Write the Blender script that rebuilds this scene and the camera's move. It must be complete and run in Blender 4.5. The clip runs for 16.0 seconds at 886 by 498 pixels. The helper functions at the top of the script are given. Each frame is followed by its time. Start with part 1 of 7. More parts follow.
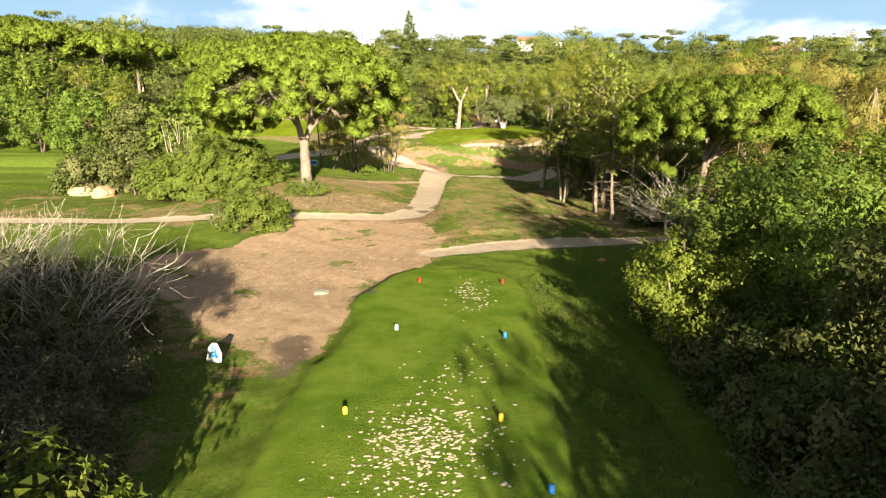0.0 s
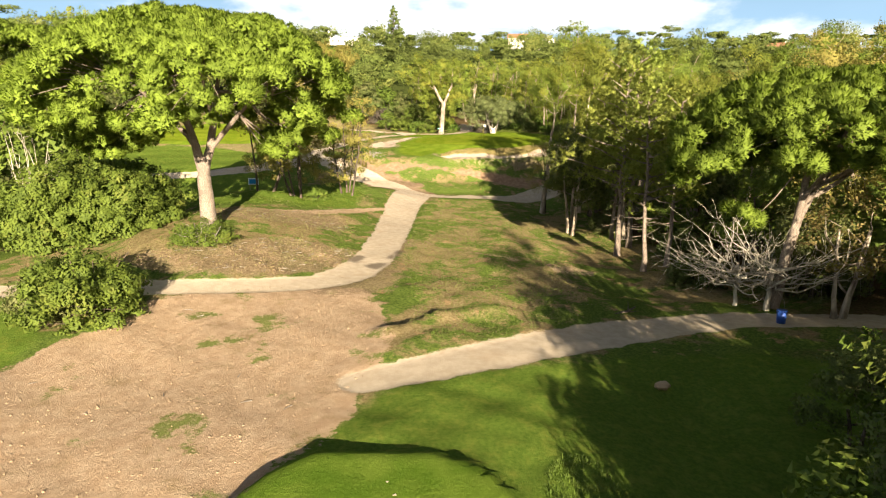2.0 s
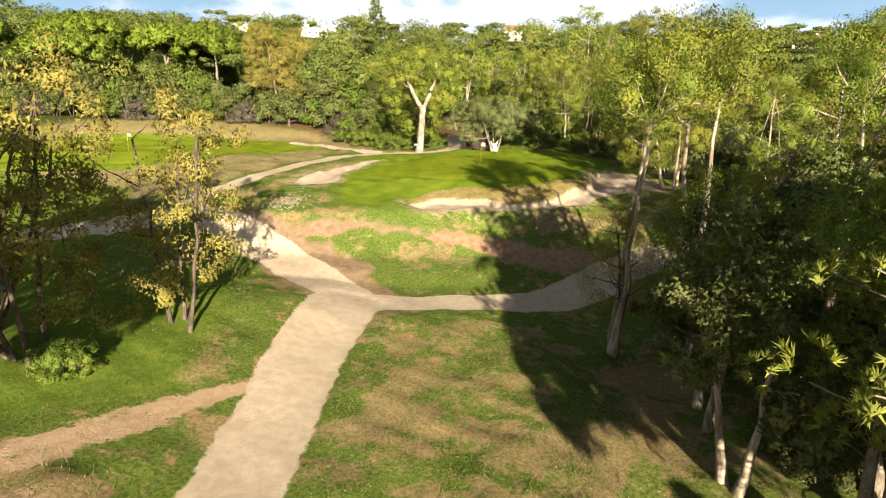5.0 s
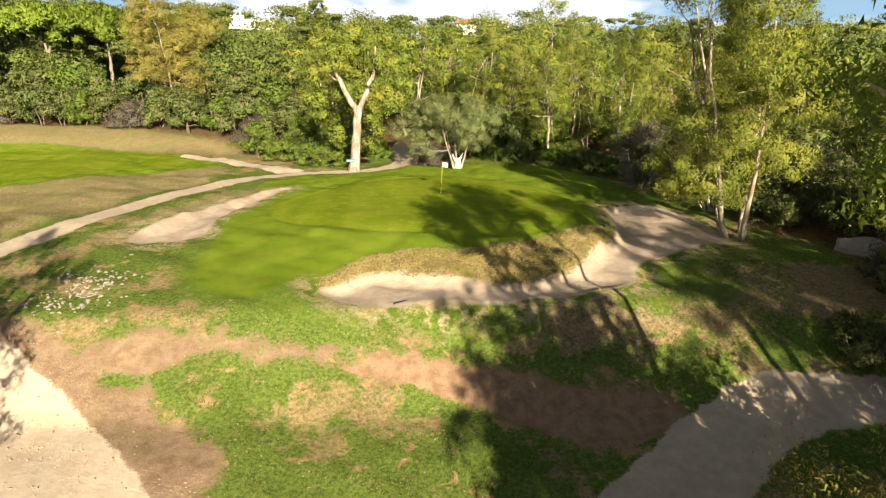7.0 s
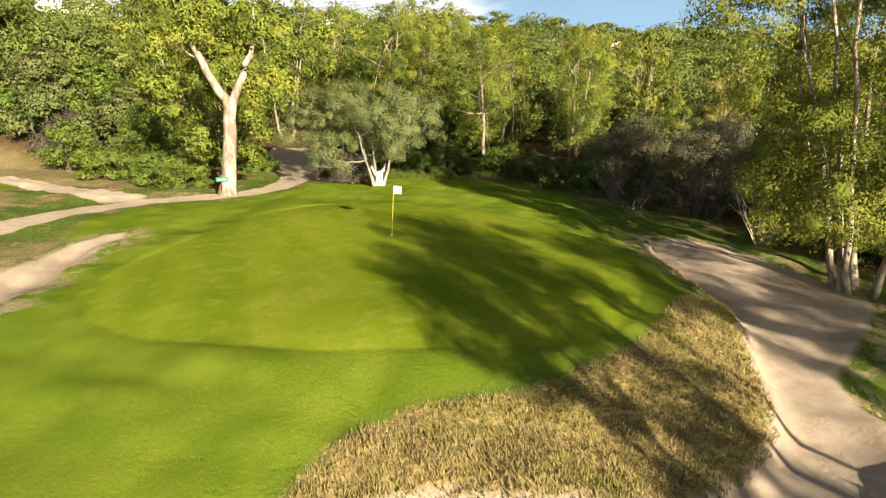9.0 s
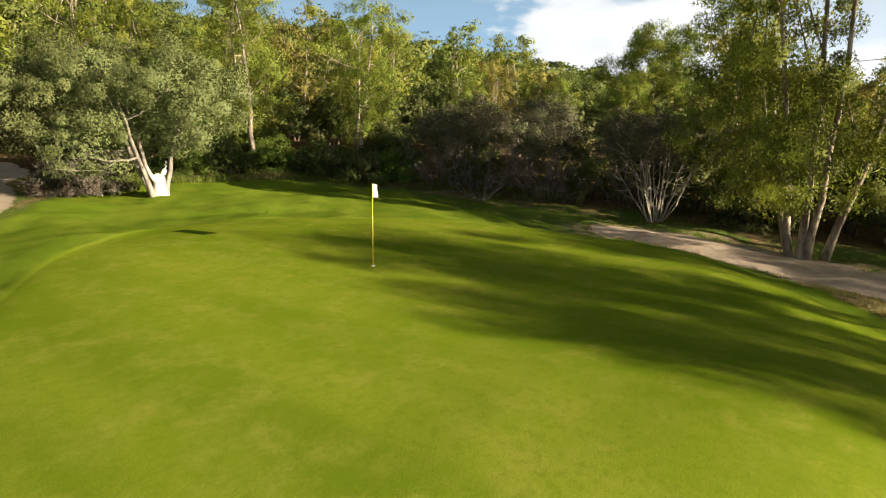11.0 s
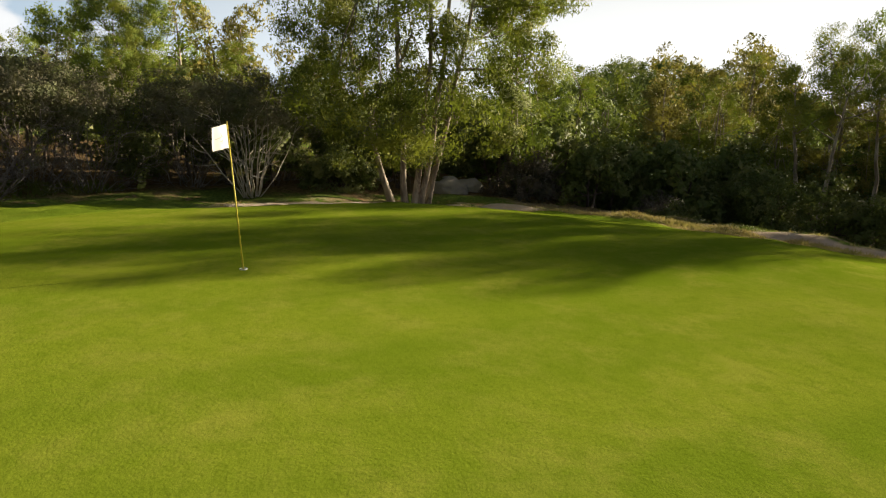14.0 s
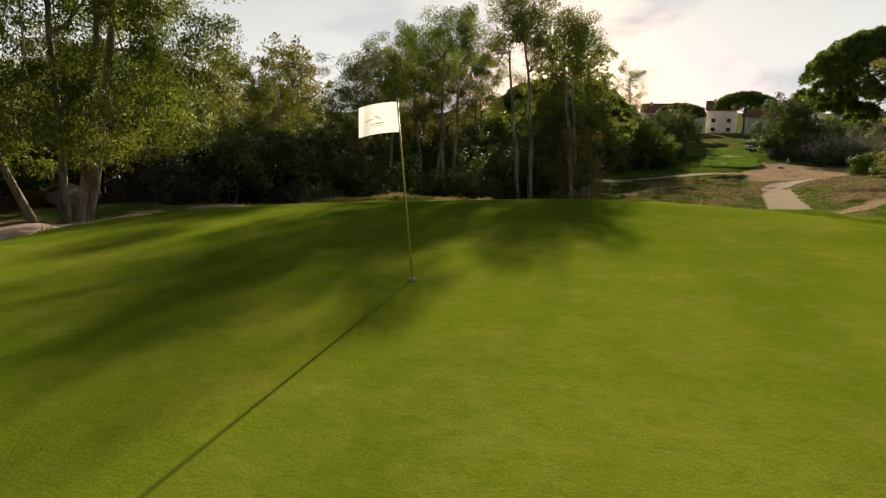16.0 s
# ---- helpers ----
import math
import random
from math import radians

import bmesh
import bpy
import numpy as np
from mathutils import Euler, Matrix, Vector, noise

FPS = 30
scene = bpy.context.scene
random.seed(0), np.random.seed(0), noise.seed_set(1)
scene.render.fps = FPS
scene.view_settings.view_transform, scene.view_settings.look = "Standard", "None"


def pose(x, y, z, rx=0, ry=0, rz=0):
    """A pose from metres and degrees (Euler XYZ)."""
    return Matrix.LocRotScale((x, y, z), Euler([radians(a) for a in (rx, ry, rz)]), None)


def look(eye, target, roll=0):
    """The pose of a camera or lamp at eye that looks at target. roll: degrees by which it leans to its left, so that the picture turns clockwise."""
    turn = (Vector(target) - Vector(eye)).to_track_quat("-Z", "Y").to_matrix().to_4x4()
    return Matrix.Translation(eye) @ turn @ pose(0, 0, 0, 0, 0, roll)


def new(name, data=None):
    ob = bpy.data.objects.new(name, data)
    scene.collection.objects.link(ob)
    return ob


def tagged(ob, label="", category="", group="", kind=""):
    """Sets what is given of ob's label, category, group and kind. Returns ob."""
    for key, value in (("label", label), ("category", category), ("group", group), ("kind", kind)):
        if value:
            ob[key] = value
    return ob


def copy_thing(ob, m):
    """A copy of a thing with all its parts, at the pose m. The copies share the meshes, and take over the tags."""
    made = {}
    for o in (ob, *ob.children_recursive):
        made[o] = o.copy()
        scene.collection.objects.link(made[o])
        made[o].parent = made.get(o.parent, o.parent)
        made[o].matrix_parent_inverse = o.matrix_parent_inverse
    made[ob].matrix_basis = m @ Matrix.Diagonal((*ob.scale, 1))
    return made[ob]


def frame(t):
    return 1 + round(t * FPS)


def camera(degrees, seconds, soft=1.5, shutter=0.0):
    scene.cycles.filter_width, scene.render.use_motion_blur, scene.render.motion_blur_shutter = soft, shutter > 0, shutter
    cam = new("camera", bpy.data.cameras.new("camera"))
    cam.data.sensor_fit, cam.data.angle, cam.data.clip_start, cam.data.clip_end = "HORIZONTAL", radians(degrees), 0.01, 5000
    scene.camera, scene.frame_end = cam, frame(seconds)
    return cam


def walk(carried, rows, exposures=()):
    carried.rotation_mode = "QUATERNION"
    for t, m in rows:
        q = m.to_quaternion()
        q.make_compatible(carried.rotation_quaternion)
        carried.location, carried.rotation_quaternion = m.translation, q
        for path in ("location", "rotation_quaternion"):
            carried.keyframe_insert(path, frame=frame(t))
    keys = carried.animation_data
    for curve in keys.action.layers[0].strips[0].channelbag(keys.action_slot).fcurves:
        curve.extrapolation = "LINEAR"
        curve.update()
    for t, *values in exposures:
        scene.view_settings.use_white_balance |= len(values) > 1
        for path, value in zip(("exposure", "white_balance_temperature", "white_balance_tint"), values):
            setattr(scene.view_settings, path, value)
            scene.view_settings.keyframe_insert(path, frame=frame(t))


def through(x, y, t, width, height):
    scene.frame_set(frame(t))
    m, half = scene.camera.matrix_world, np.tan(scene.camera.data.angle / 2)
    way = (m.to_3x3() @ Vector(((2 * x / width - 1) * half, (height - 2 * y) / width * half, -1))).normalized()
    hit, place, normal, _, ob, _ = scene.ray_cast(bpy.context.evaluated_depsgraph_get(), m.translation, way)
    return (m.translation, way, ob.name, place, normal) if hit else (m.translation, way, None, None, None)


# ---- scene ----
cam = camera(71.46, 16.0, 1.2, 0.0)
# seconds, eye x, y, z, yaw, pitch, roll
PATH = [
    (0.0, 0.01, 0.02, 10.03, -0.00, -12.12, -0.08),
    (0.5, 0.36, 4.03, 10.13, -0.21, -12.11, -0.07),
    (1.0, 0.83, 8.37, 10.31, -0.47, -12.15, -0.06),
    (1.5, 1.33, 12.99, 10.50, -0.69, -12.19, 0.07),
    (2.0, 1.88, 17.83, 10.74, -0.83, -12.16, 0.05),
    (2.5, 2.33, 22.89, 10.95, -1.02, -12.20, 0.08),
    (3.0, 2.80, 28.43, 11.24, -1.10, -12.26, -0.01),
    (3.5, 3.16, 34.24, 11.57, -1.21, -12.33, -0.04),
    (4.0, 3.45, 40.47, 11.87, -1.39, -12.36, 0.05),
    (4.2, 3.60, 42.96, 11.98, -1.39, -12.37, 0.01),
    (6.3, 4.96, 69.76, 12.85, -2.62, -12.46, -0.00),
    (6.5, 5.11, 71.55, 12.87, -3.14, -12.41, -0.01),
    (7.0, 5.43, 75.73, 12.83, -5.92, -12.53, -0.03),
    (7.5, 5.68, 79.65, 12.70, -9.09, -12.52, 0.04),
    (8.0, 5.59, 83.85, 12.65, -11.94, -12.42, 0.13),
    (8.2, 5.42, 85.60, 12.67, -13.00, -12.44, 0.08),
    (10.3, -1.49, 104.37, 11.80, -38.45, -12.61, -0.10),
    (10.5, -1.75, 105.60, 11.65, -42.52, -12.59, -0.06),
    (11.0, -2.09, 108.11, 11.23, -54.94, -12.47, -0.11),
    (11.5, -2.04, 109.87, 10.87, -65.45, -12.48, 0.00),
    (12.0, -1.92, 111.57, 10.56, -74.87, -12.44, 0.02),
    (12.5, -1.71, 113.32, 10.39, -83.65, -12.54, 0.00),
    (13.0, -1.25, 115.26, 10.09, -92.92, -12.44, 0.01),
    (13.5, -0.59, 117.24, 9.82, -102.29, -12.43, -0.02),
    (14.0, 0.35, 119.21, 9.58, -111.93, -12.44, -0.09),
    (14.5, 1.58, 121.19, 9.46, -122.32, -12.56, 0.08),
    (15.0, 3.30, 123.05, 9.37, -133.35, -12.59, 0.09),
    (15.5, 5.23, 124.55, 9.31, -145.62, -12.65, 0.00),
    (16.0, 6.76, 125.30, 9.33, -158.90, -12.72, -0.04),
]
walk(cam, [(t, pose(x, y, z, 90 + p, r, w)) for t, x, y, z, w, p, r in PATH], [(0.0, 1.92), (4.2, 1.87), (6.3, 1.7), (7.2, 1.7), (8.2, 1.78), (11.0, 1.55), (13.0, 1.43), (14.5, 1.33), (15.5, 1.1), (16.0, 0.88)])

# ------------------------------------------------------------------ light
SUN_AZ = radians(9.0)      # the sun stands behind the tee, a little to the right of -y
SUN_EL = radians(14.0)
to_sun = Vector((math.sin(SUN_AZ) * math.cos(SUN_EL), -math.cos(SUN_AZ) * math.cos(SUN_EL), math.sin(SUN_EL)))

sun = new("sun", bpy.data.lights.new("sun", "SUN"))
sun.data.energy = 5.2
sun.data.angle = radians(0.53)
sun.data.color = (1.0, 0.86, 0.64)
sun.matrix_world = look((0, 0, 60), Vector((0, 0, 60)) - to_sun)

world = bpy.data.worlds.new("sky")
scene.world = world
world.use_nodes = True


def node(tree, kind, x=0, **values):
    n = tree.nodes.new(kind)
    n.location = (x, 0)
    for key, value in values.items():
        if key in n.inputs:
            n.inputs[key].default_value = value
    return n


def build_sky():
    t = world.node_tree
    t.nodes.clear()
    link = t.links.new
    out = node(t, "ShaderNodeOutputWorld")
    bg = node(t, "ShaderNodeBackground", Strength=0.0185)
    sky = node(t, "ShaderNodeTexSky")
    sky.sky_type = "NISHITA"
    sky.sun_disc = False
    sky.sun_elevation = SUN_EL
    sky.sun_rotation = math.pi - SUN_AZ
    sky.air_density, sky.dust_density, sky.ozone_density = 1.0, 0.9, 1.2
    # fair-weather cumulus, thickest low over the hills
    co = node(t, "ShaderNodeTexCoord")
    sep = node(t, "ShaderNodeSeparateXYZ")
    link(co.outputs["Generated"], sep.inputs[0])
    squash = node(t, "ShaderNodeMapping")
    squash.inputs["Scale"].default_value = (1.0, 1.0, 2.6)
    squash.inputs["Location"].default_value = (1.37, 0.42, 0.2)
    link(co.outputs["Generated"], squash.inputs["Vector"])
    big = node(t, "ShaderNodeTexNoise", Scale=2.6, Detail=9.0, Roughness=0.55, Distortion=0.25)
    link(squash.outputs[0], big.inputs["Vector"])
    cover = node(t, "ShaderNodeMapRange")
    cover.interpolation_type = "SMOOTHSTEP"
    cover.inputs["From Min"].default_value, cover.inputs["From Max"].default_value = 0.52, 0.63
    link(big.outputs["Fac"], cover.inputs["Value"])
    tone = node(t, "ShaderNodeTexNoise", Scale=7.0, Detail=6.0)
    link(squash.outputs[0], tone.inputs["Vector"])
    ramp = node(t, "ShaderNodeMix")
    ramp.data_type = "RGBA"
    ramp.inputs[6].default_value = (14, 14.6, 15.6, 1)
    ramp.inputs[7].default_value = (25, 24.8, 24.2, 1)
    link(tone.outputs["Fac"], ramp.inputs[0])
    mix = node(t, "ShaderNodeMix")
    mix.data_type = "RGBA"
    soft = node(t, "ShaderNodeMath")
    soft.operation = "MULTIPLY"
    soft.inputs[1].default_value = 0.92
    cover.inputs["To Min"].default_value = 0.12      # thin veil between the clouds
    # a towering cumulus over the eastern hills
    aim = node(t, "ShaderNodeVectorMath")
    aim.operation = "DOT_PRODUCT"
    aim.inputs[1].default_value = (math.sin(radians(69)) * math.cos(radians(7)), math.cos(radians(69)) * math.cos(radians(7)), math.sin(radians(7)))
    link(co.outputs["Generated"], aim.inputs[0])
    ragged = node(t, "ShaderNodeMath")
    ragged.operation = "MULTIPLY_ADD"
    link(tone.outputs["Fac"], ragged.inputs[0])
    ragged.inputs[1].default_value = 0.06
    link(aim.outputs["Value"], ragged.inputs[2])
    tower = node(t, "ShaderNodeMapRange")
    tower.interpolation_type = "SMOOTHSTEP"
    tower.inputs["From Min"].default_value, tower.inputs["From Max"].default_value = 1.013, 1.024
    link(ragged.outputs[0], tower.inputs["Value"])
    both = node(t, "ShaderNodeMath")
    both.operation = "MAXIMUM"
    link(cover.outputs[0], both.inputs[0])
    link(tower.outputs[0], both.inputs[1])
    link(both.outputs[0], soft.inputs[0])
    # clouds crowd low down and thin out overhead
    high = node(t, "ShaderNodeMapRange")
    high.inputs["From Min"].default_value, high.inputs["From Max"].default_value = 0.25, 0.75
    high.inputs["To Min"].default_value, high.inputs["To Max"].default_value = 1.0, 0.3
    link(sep.outputs[2], high.inputs["Value"])
    thin = node(t, "ShaderNodeMath")
    thin.operation = "MULTIPLY"
    link(soft.outputs[0], thin.inputs[0])
    link(high.outputs[0], thin.inputs[1])
    link(thin.outputs[0], mix.inputs[0])
    # pale blue haze low over the hills
    low = node(t, "ShaderNodeMapRange")
    low.interpolation_type = "SMOOTHSTEP"
    low.inputs["From Min"].default_value, low.inputs["From Max"].default_value = 0.45, 0.0
    low.inputs["To Max"].default_value = 0.9
    link(sep.outputs[2], low.inputs["Value"])
    haze = node(t, "ShaderNodeMix")
    haze.data_type = "RGBA"
    haze.blend_type = "LIGHTEN"
    # bluer away from the sun, whitish towards it
    toward = node(t, "ShaderNodeVectorMath")
    toward.operation = "DOT_PRODUCT"
    toward.inputs[1].default_value = (math.sin(SUN_AZ), -math.cos(SUN_AZ), 0)
    link(co.outputs["Generated"], toward.inputs[0])
    pale = node(t, "ShaderNodeMapRange")
    pale.inputs["From Min"].default_value, pale.inputs["From Max"].default_value = -0.35, 0.72
    link(toward.outputs["Value"], pale.inputs["Value"])
    hue = node(t, "ShaderNodeMix")
    hue.data_type = "RGBA"
    hue.inputs[6].default_value = (5.8, 11.2, 16.8, 1)
    hue.inputs[7].default_value = (29, 28.7, 27.8, 1)
    link(pale.outputs[0], hue.inputs[0])
    link(hue.outputs[2], haze.inputs[7])
    link(low.outputs[0], haze.inputs[0])
    link(sky.outputs[0], haze.inputs[6])
    link(haze.outputs[2], mix.inputs[6])
    link(ramp.outputs[2], mix.inputs[7])
    link(mix.outputs[2], bg.inputs[0])
    link(bg.outputs[0], out.inputs[0])


build_sky()

# ------------------------------------------------------------------ materials
class Mat:
    """A small wrapper to write node materials shortly."""

    def __init__(self, name):
        self.m = bpy.data.materials.new(name)
        self.m.use_nodes = True
        self.t = self.m.node_tree
        self.t.nodes.clear()
        self.out = self.t.nodes.new("ShaderNodeOutputMaterial")
        self.co = None

    def link(self, a, b):
        self.t.links.new(a, b)

    def add(self, kind, **values):
        n = self.t.nodes.new(kind)
        for key, value in values.items():
            key = key.replace("_", " ")
            n.inputs[key].default_value = value
        return n

    def pos(self):
        if not self.co:
            self.co = self.add("ShaderNodeTexCoord")
        return self.co.outputs["Object"]

    def noise(self, scale, detail=4.0, rough=0.55, dist=0.0, stretch=None):
        n = self.add("ShaderNodeTexNoise", Scale=scale, Detail=detail, Roughness=rough, Distortion=dist)
        src = self.pos()
        if stretch:
            mp = self.add("ShaderNodeMapping", Scale=stretch)
            self.link(src, mp.inputs["Vector"])
            src = mp.outputs[0]
        self.link(src, n.inputs["Vector"])
        return n.outputs["Fac"]

    def attr(self, name):
        a = self.add("ShaderNodeAttribute")
        a.attribute_name = name
        return a.outputs["Fac"]

    def math(self, op, a, b=None):
        n = self.add("ShaderNodeMath")
        n.operation = op
        for k, v in enumerate((a, b)):
            if v is None:
                continue
            if isinstance(v, (int, float)):
                n.inputs[k].default_value = v
            else:
                self.link(v, n.inputs[k])
        return n.outputs[0]

    def span(self, v, a, b, lo=0.0, hi=1.0):
        n = self.add("ShaderNodeMapRange", From_Min=a, From_Max=b, To_Min=lo, To_Max=hi)
        n.interpolation_type = "SMOOTHSTEP"
        self.link(v, n.inputs["Value"])
        return n.outputs[0]

    def mix(self, f, a, b):
        n = self.add("ShaderNodeMix")
        n.data_type = "RGBA"
        if isinstance(f, (int, float)):
            n.inputs[0].default_value = f
        else:
            self.link(f, n.inputs[0])
        for k, v in ((6, a), (7, b)):
            if isinstance(v, tuple):
                n.inputs[k].default_value = (*v, 1)
            else:
                self.link(v, n.inputs[k])
        return n.outputs[2]

    def random(self):
        return self.add("ShaderNodeObjectInfo").outputs["Random"]

    def island(self):
        return self.add("ShaderNodeNewGeometry").outputs["Random Per Island"]

    def bump(self, h, strength=0.4, dist=0.05):
        n = self.add("ShaderNodeBump", Strength=strength, Distance=dist)
        self.link(h, n.inputs["Height"])
        return n.outputs[0]

    def finish(self, colour, rough=0.8, normal=None, metal=0.0, spec=0.3, **more):
        p = self.add("ShaderNodeBsdfPrincipled", Metallic=metal)
        p.inputs["Specular IOR Level"].default_value = spec
        for sock, v in (("Base Color", colour), ("Roughness", rough)):
            if isinstance(v, tuple):
                p.inputs[sock].default_value = (*v, 1)
            elif isinstance(v, (int, float)):
                p.inputs[sock].default_value = v
            else:
                self.link(v, p.inputs[sock])
        if normal:
            self.link(normal, p.inputs["Normal"])
        for key, v in more.items():
            p.inputs[key.replace("_", " ")].default_value = v
        self.link(p.outputs[0], self.out.inputs[0])
        return self.m


def leaf_mat(name, dark, light, odd=None, through=0.28, patch=0.35, odd_part=0.12, gloss=0.7, vary=0.03):
    """Foliage: light varies leaf by leaf, clump by clump and tree by tree, and some shines through."""
    m = Mat(name)
    spray = m.span(m.noise(1.7, 3.0), 0.32, 0.68)
    a = m.mix(m.math("ADD", m.math("MULTIPLY", m.island(), 0.3), m.math("MULTIPLY", spray, 0.6)), dark, light)
    clump = m.span(m.noise(patch, 2.0), 0.35, 0.68)
    a = m.mix(m.math("MULTIPLY", clump, 0.4), a, tuple(0.35 * d + 0.65 * l for d, l in zip(dark, light)))
    tree = m.math("SUBTRACT", m.random(), 0.5)
    hsv = m.add("ShaderNodeHueSaturation")
    m.link(m.math("ADD", m.math("MULTIPLY", tree, vary), 0.5), hsv.inputs["Hue"])
    m.link(m.math("ADD", m.math("MULTIPLY", tree, 0.3), 1.0), hsv.inputs["Value"])
    m.link(a, hsv.inputs["Color"])
    c = hsv.outputs[0]
    if odd:
        where = m.span(m.noise(patch * 1.7, 3.0), 0.62 - odd_part, 0.72 - odd_part)
        c = m.mix(m.math("MULTIPLY", where, 0.8), c, odd)
    p = m.add("ShaderNodeBsdfPrincipled", Roughness=gloss)
    p.inputs["Specular IOR Level"].default_value = 0.16
    m.link(c, p.inputs["Base Color"])
    tr = m.add("ShaderNodeBsdfTranslucent")
    warm = m.mix(0.5, c, (light[0] * 1.2, light[1] * 1.3, light[2] * 0.7))
    m.link(warm, tr.inputs["Color"])
    ms = m.add("ShaderNodeMixShader", Fac=through)
    m.link(p.outputs[0], ms.inputs[1])
    m.link(tr.outputs[0], ms.inputs[2])
    m.link(ms.outputs[0], m.out.inputs[0])
    return m.m


def bark_mat(name, a, b, streak=(6, 6, 1.2), scale=1.6, rough=0.85):
    m = Mat(name)
    n = m.noise(scale, 6.0, 0.65, 0.6, streak)
    big = m.span(m.noise(0.9, 2.0), 0.35, 0.65)
    c = m.mix(m.span(n, 0.38, 0.62), a, b)
    c = m.mix(m.math("MULTIPLY", big, 0.4), c, tuple(0.6 * v for v in a))
    return m.finish(c, rough, m.bump(n, 0.6, 0.04), spec=0.2)


def plain_mat(name, colour, rough=0.6, grain=18.0, depth=0.18, metal=0.0, spec=0.35, relief=0.15):
    m = Mat(name)
    n = m.noise(grain, 5.0)
    w = m.span(m.noise(grain * 0.13, 3.0), 0.3, 0.7)
    c = m.mix(m.math("MULTIPLY", n, depth * 2), colour, tuple(v * 0.55 for v in colour))
    c = m.mix(m.math("MULTIPLY", w, depth), c, tuple(v * 0.75 for v in colour))
    return m.finish(c, rough, m.bump(n, relief, 0.01), metal=metal, spec=spec)


def build_ground_mat():
    """One sheet of ground: rough grass, mown grass, bare soil, gravel path and bunker sand, laid by the zones' distances."""
    m = Mat("ground")
    fine = m.noise(38.0, 6.0, 0.7)
    mid = m.noise(2.3, 5.0, 0.6)
    tuft = m.noise(7.5, 6.0, 0.68)
    wide = m.noise(0.28, 4.0, 0.55, 0.3)
    edge = m.math("MULTIPLY", m.math("SUBTRACT", m.noise(1.15, 5.0, 0.62), 0.5), 1.5)
    edge_fine = m.math("MULTIPLY", m.math("SUBTRACT", m.noise(9.0, 4.0, 0.7), 0.5), 0.5)
    ragged = m.math("ADD", edge, edge_fine)

    def zone(name, rag, soft):
        d = m.math("ADD", m.attr(name), m.math("MULTIPLY", ragged, rag))
        return m.span(d, soft, -soft)

    # rough grass with straw and bare specks
    green = m.mix(m.span(tuft, 0.3, 0.7), (0.055, 0.09, 0.018), (0.155, 0.2, 0.04))
    straw = m.mix(m.span(tuft, 0.3, 0.7), (0.165, 0.12, 0.055), (0.32, 0.25, 0.125))
    patch = m.noise(0.85, 6.0, 0.68, 0.5)
    dry = m.math("ADD", m.span(wide, 0.44, 0.60), m.math("MULTIPLY", m.math("SUBTRACT", patch, 0.5), 3.4))
    dry = m.math("ADD", dry, m.math("MULTIPLY", m.math("SUBTRACT", mid, 0.5), 1.3))
    dry = m.math("ADD", dry, m.math("MULTIPLY", zone("d_dry", 1.6, 3.0), 0.62))
    rough = m.mix(m.span(dry, 0.38, 1.15), green, straw)
    bare = m.mix(fine, (0.30, 0.175, 0.085), (0.42, 0.27, 0.15))
    rough = m.mix(m.math("MULTIPLY", m.span(m.math("ADD", patch, m.math("MULTIPLY", mid, 0.4)), 0.79, 0.88), 0.8), rough, bare)
    c = rough
    hay = m.mix(m.span(tuft, 0.28, 0.72), (0.17, 0.125, 0.06), (0.36, 0.285, 0.15))
    hay = m.mix(m.math("MULTIPLY", m.span(m.math("ADD", patch, m.math("MULTIPLY", mid, 0.3)), 0.6, 0.78), 0.7), hay, (0.17, 0.19, 0.05))
    c = m.mix(m.math("MULTIPLY", zone("d_straw", 1.8, 0.5), 0.85), c, hay)
    # leaf litter under the trees
    litter = m.mix(m.span(tuft, 0.3, 0.7), (0.06, 0.04, 0.02), (0.19, 0.125, 0.065))
    litter = m.mix(m.math("MULTIPLY", m.span(mid, 0.5, 0.7), 0.5), litter, (0.09, 0.10, 0.025))
    c = m.mix(zone("d_wood", 2.4, 1.6), c, litter)
    c = m.mix(zone("d_hill", 2.0, 3.0), c, m.mix(m.span(mid, 0.3, 0.7), (0.03, 0.042, 0.012), (0.075, 0.09, 0.025)))
    # mown grass
    lawn = m.mix(m.span(tuft, 0.25, 0.75), (0.075, 0.125, 0.018), (0.148, 0.205, 0.034))
    lawn = m.mix(m.math("MULTIPLY", m.span(mid, 0.45, 0.75), 0.55), lawn, (0.25, 0.25, 0.05))
    lawn = m.mix(m.math("MULTIPLY", fine, 0.35), lawn, (0.05, 0.09, 0.008))
    c = m.mix(zone("d_lawn", 0.9, 0.5), c, lawn)
    tee = m.mix(m.span(m.noise(0.8, 4.0), 0.3, 0.7), (0.10, 0.17, 0.018), (0.175, 0.245, 0.034))
    tee = m.mix(m.math("MULTIPLY", fine, 0.3), tee, (0.07, 0.12, 0.01))
    c = m.mix(zone("d_tee", 0.25, 0.12), c, tee)
    fringe = m.mix(m.span(m.noise(0.6, 4.0), 0.3, 0.7), (0.124, 0.185, 0.014), (0.19, 0.243, 0.024))
    fringe = m.mix(m.math("MULTIPLY", fine, 0.3), fringe, (0.06, 0.11, 0.01))
    c = m.mix(zone("d_fringe", 0.5, 0.35), c, fringe)
    # putting surface, mown in faint stripes and rubbed by feet
    stripe = m.noise(0.55, 2.0, 0.5, 0.0, (1.0, 0.16, 1.0))
    putt = m.mix(m.span(stripe, 0.35, 0.65), (0.138, 0.193, 0.012), (0.205, 0.248, 0.02))
    putt = m.mix(m.math("MULTIPLY", m.span(m.noise(1.3, 6.0, 0.65), 0.42, 0.72), 0.7), putt, (0.27, 0.275, 0.04))
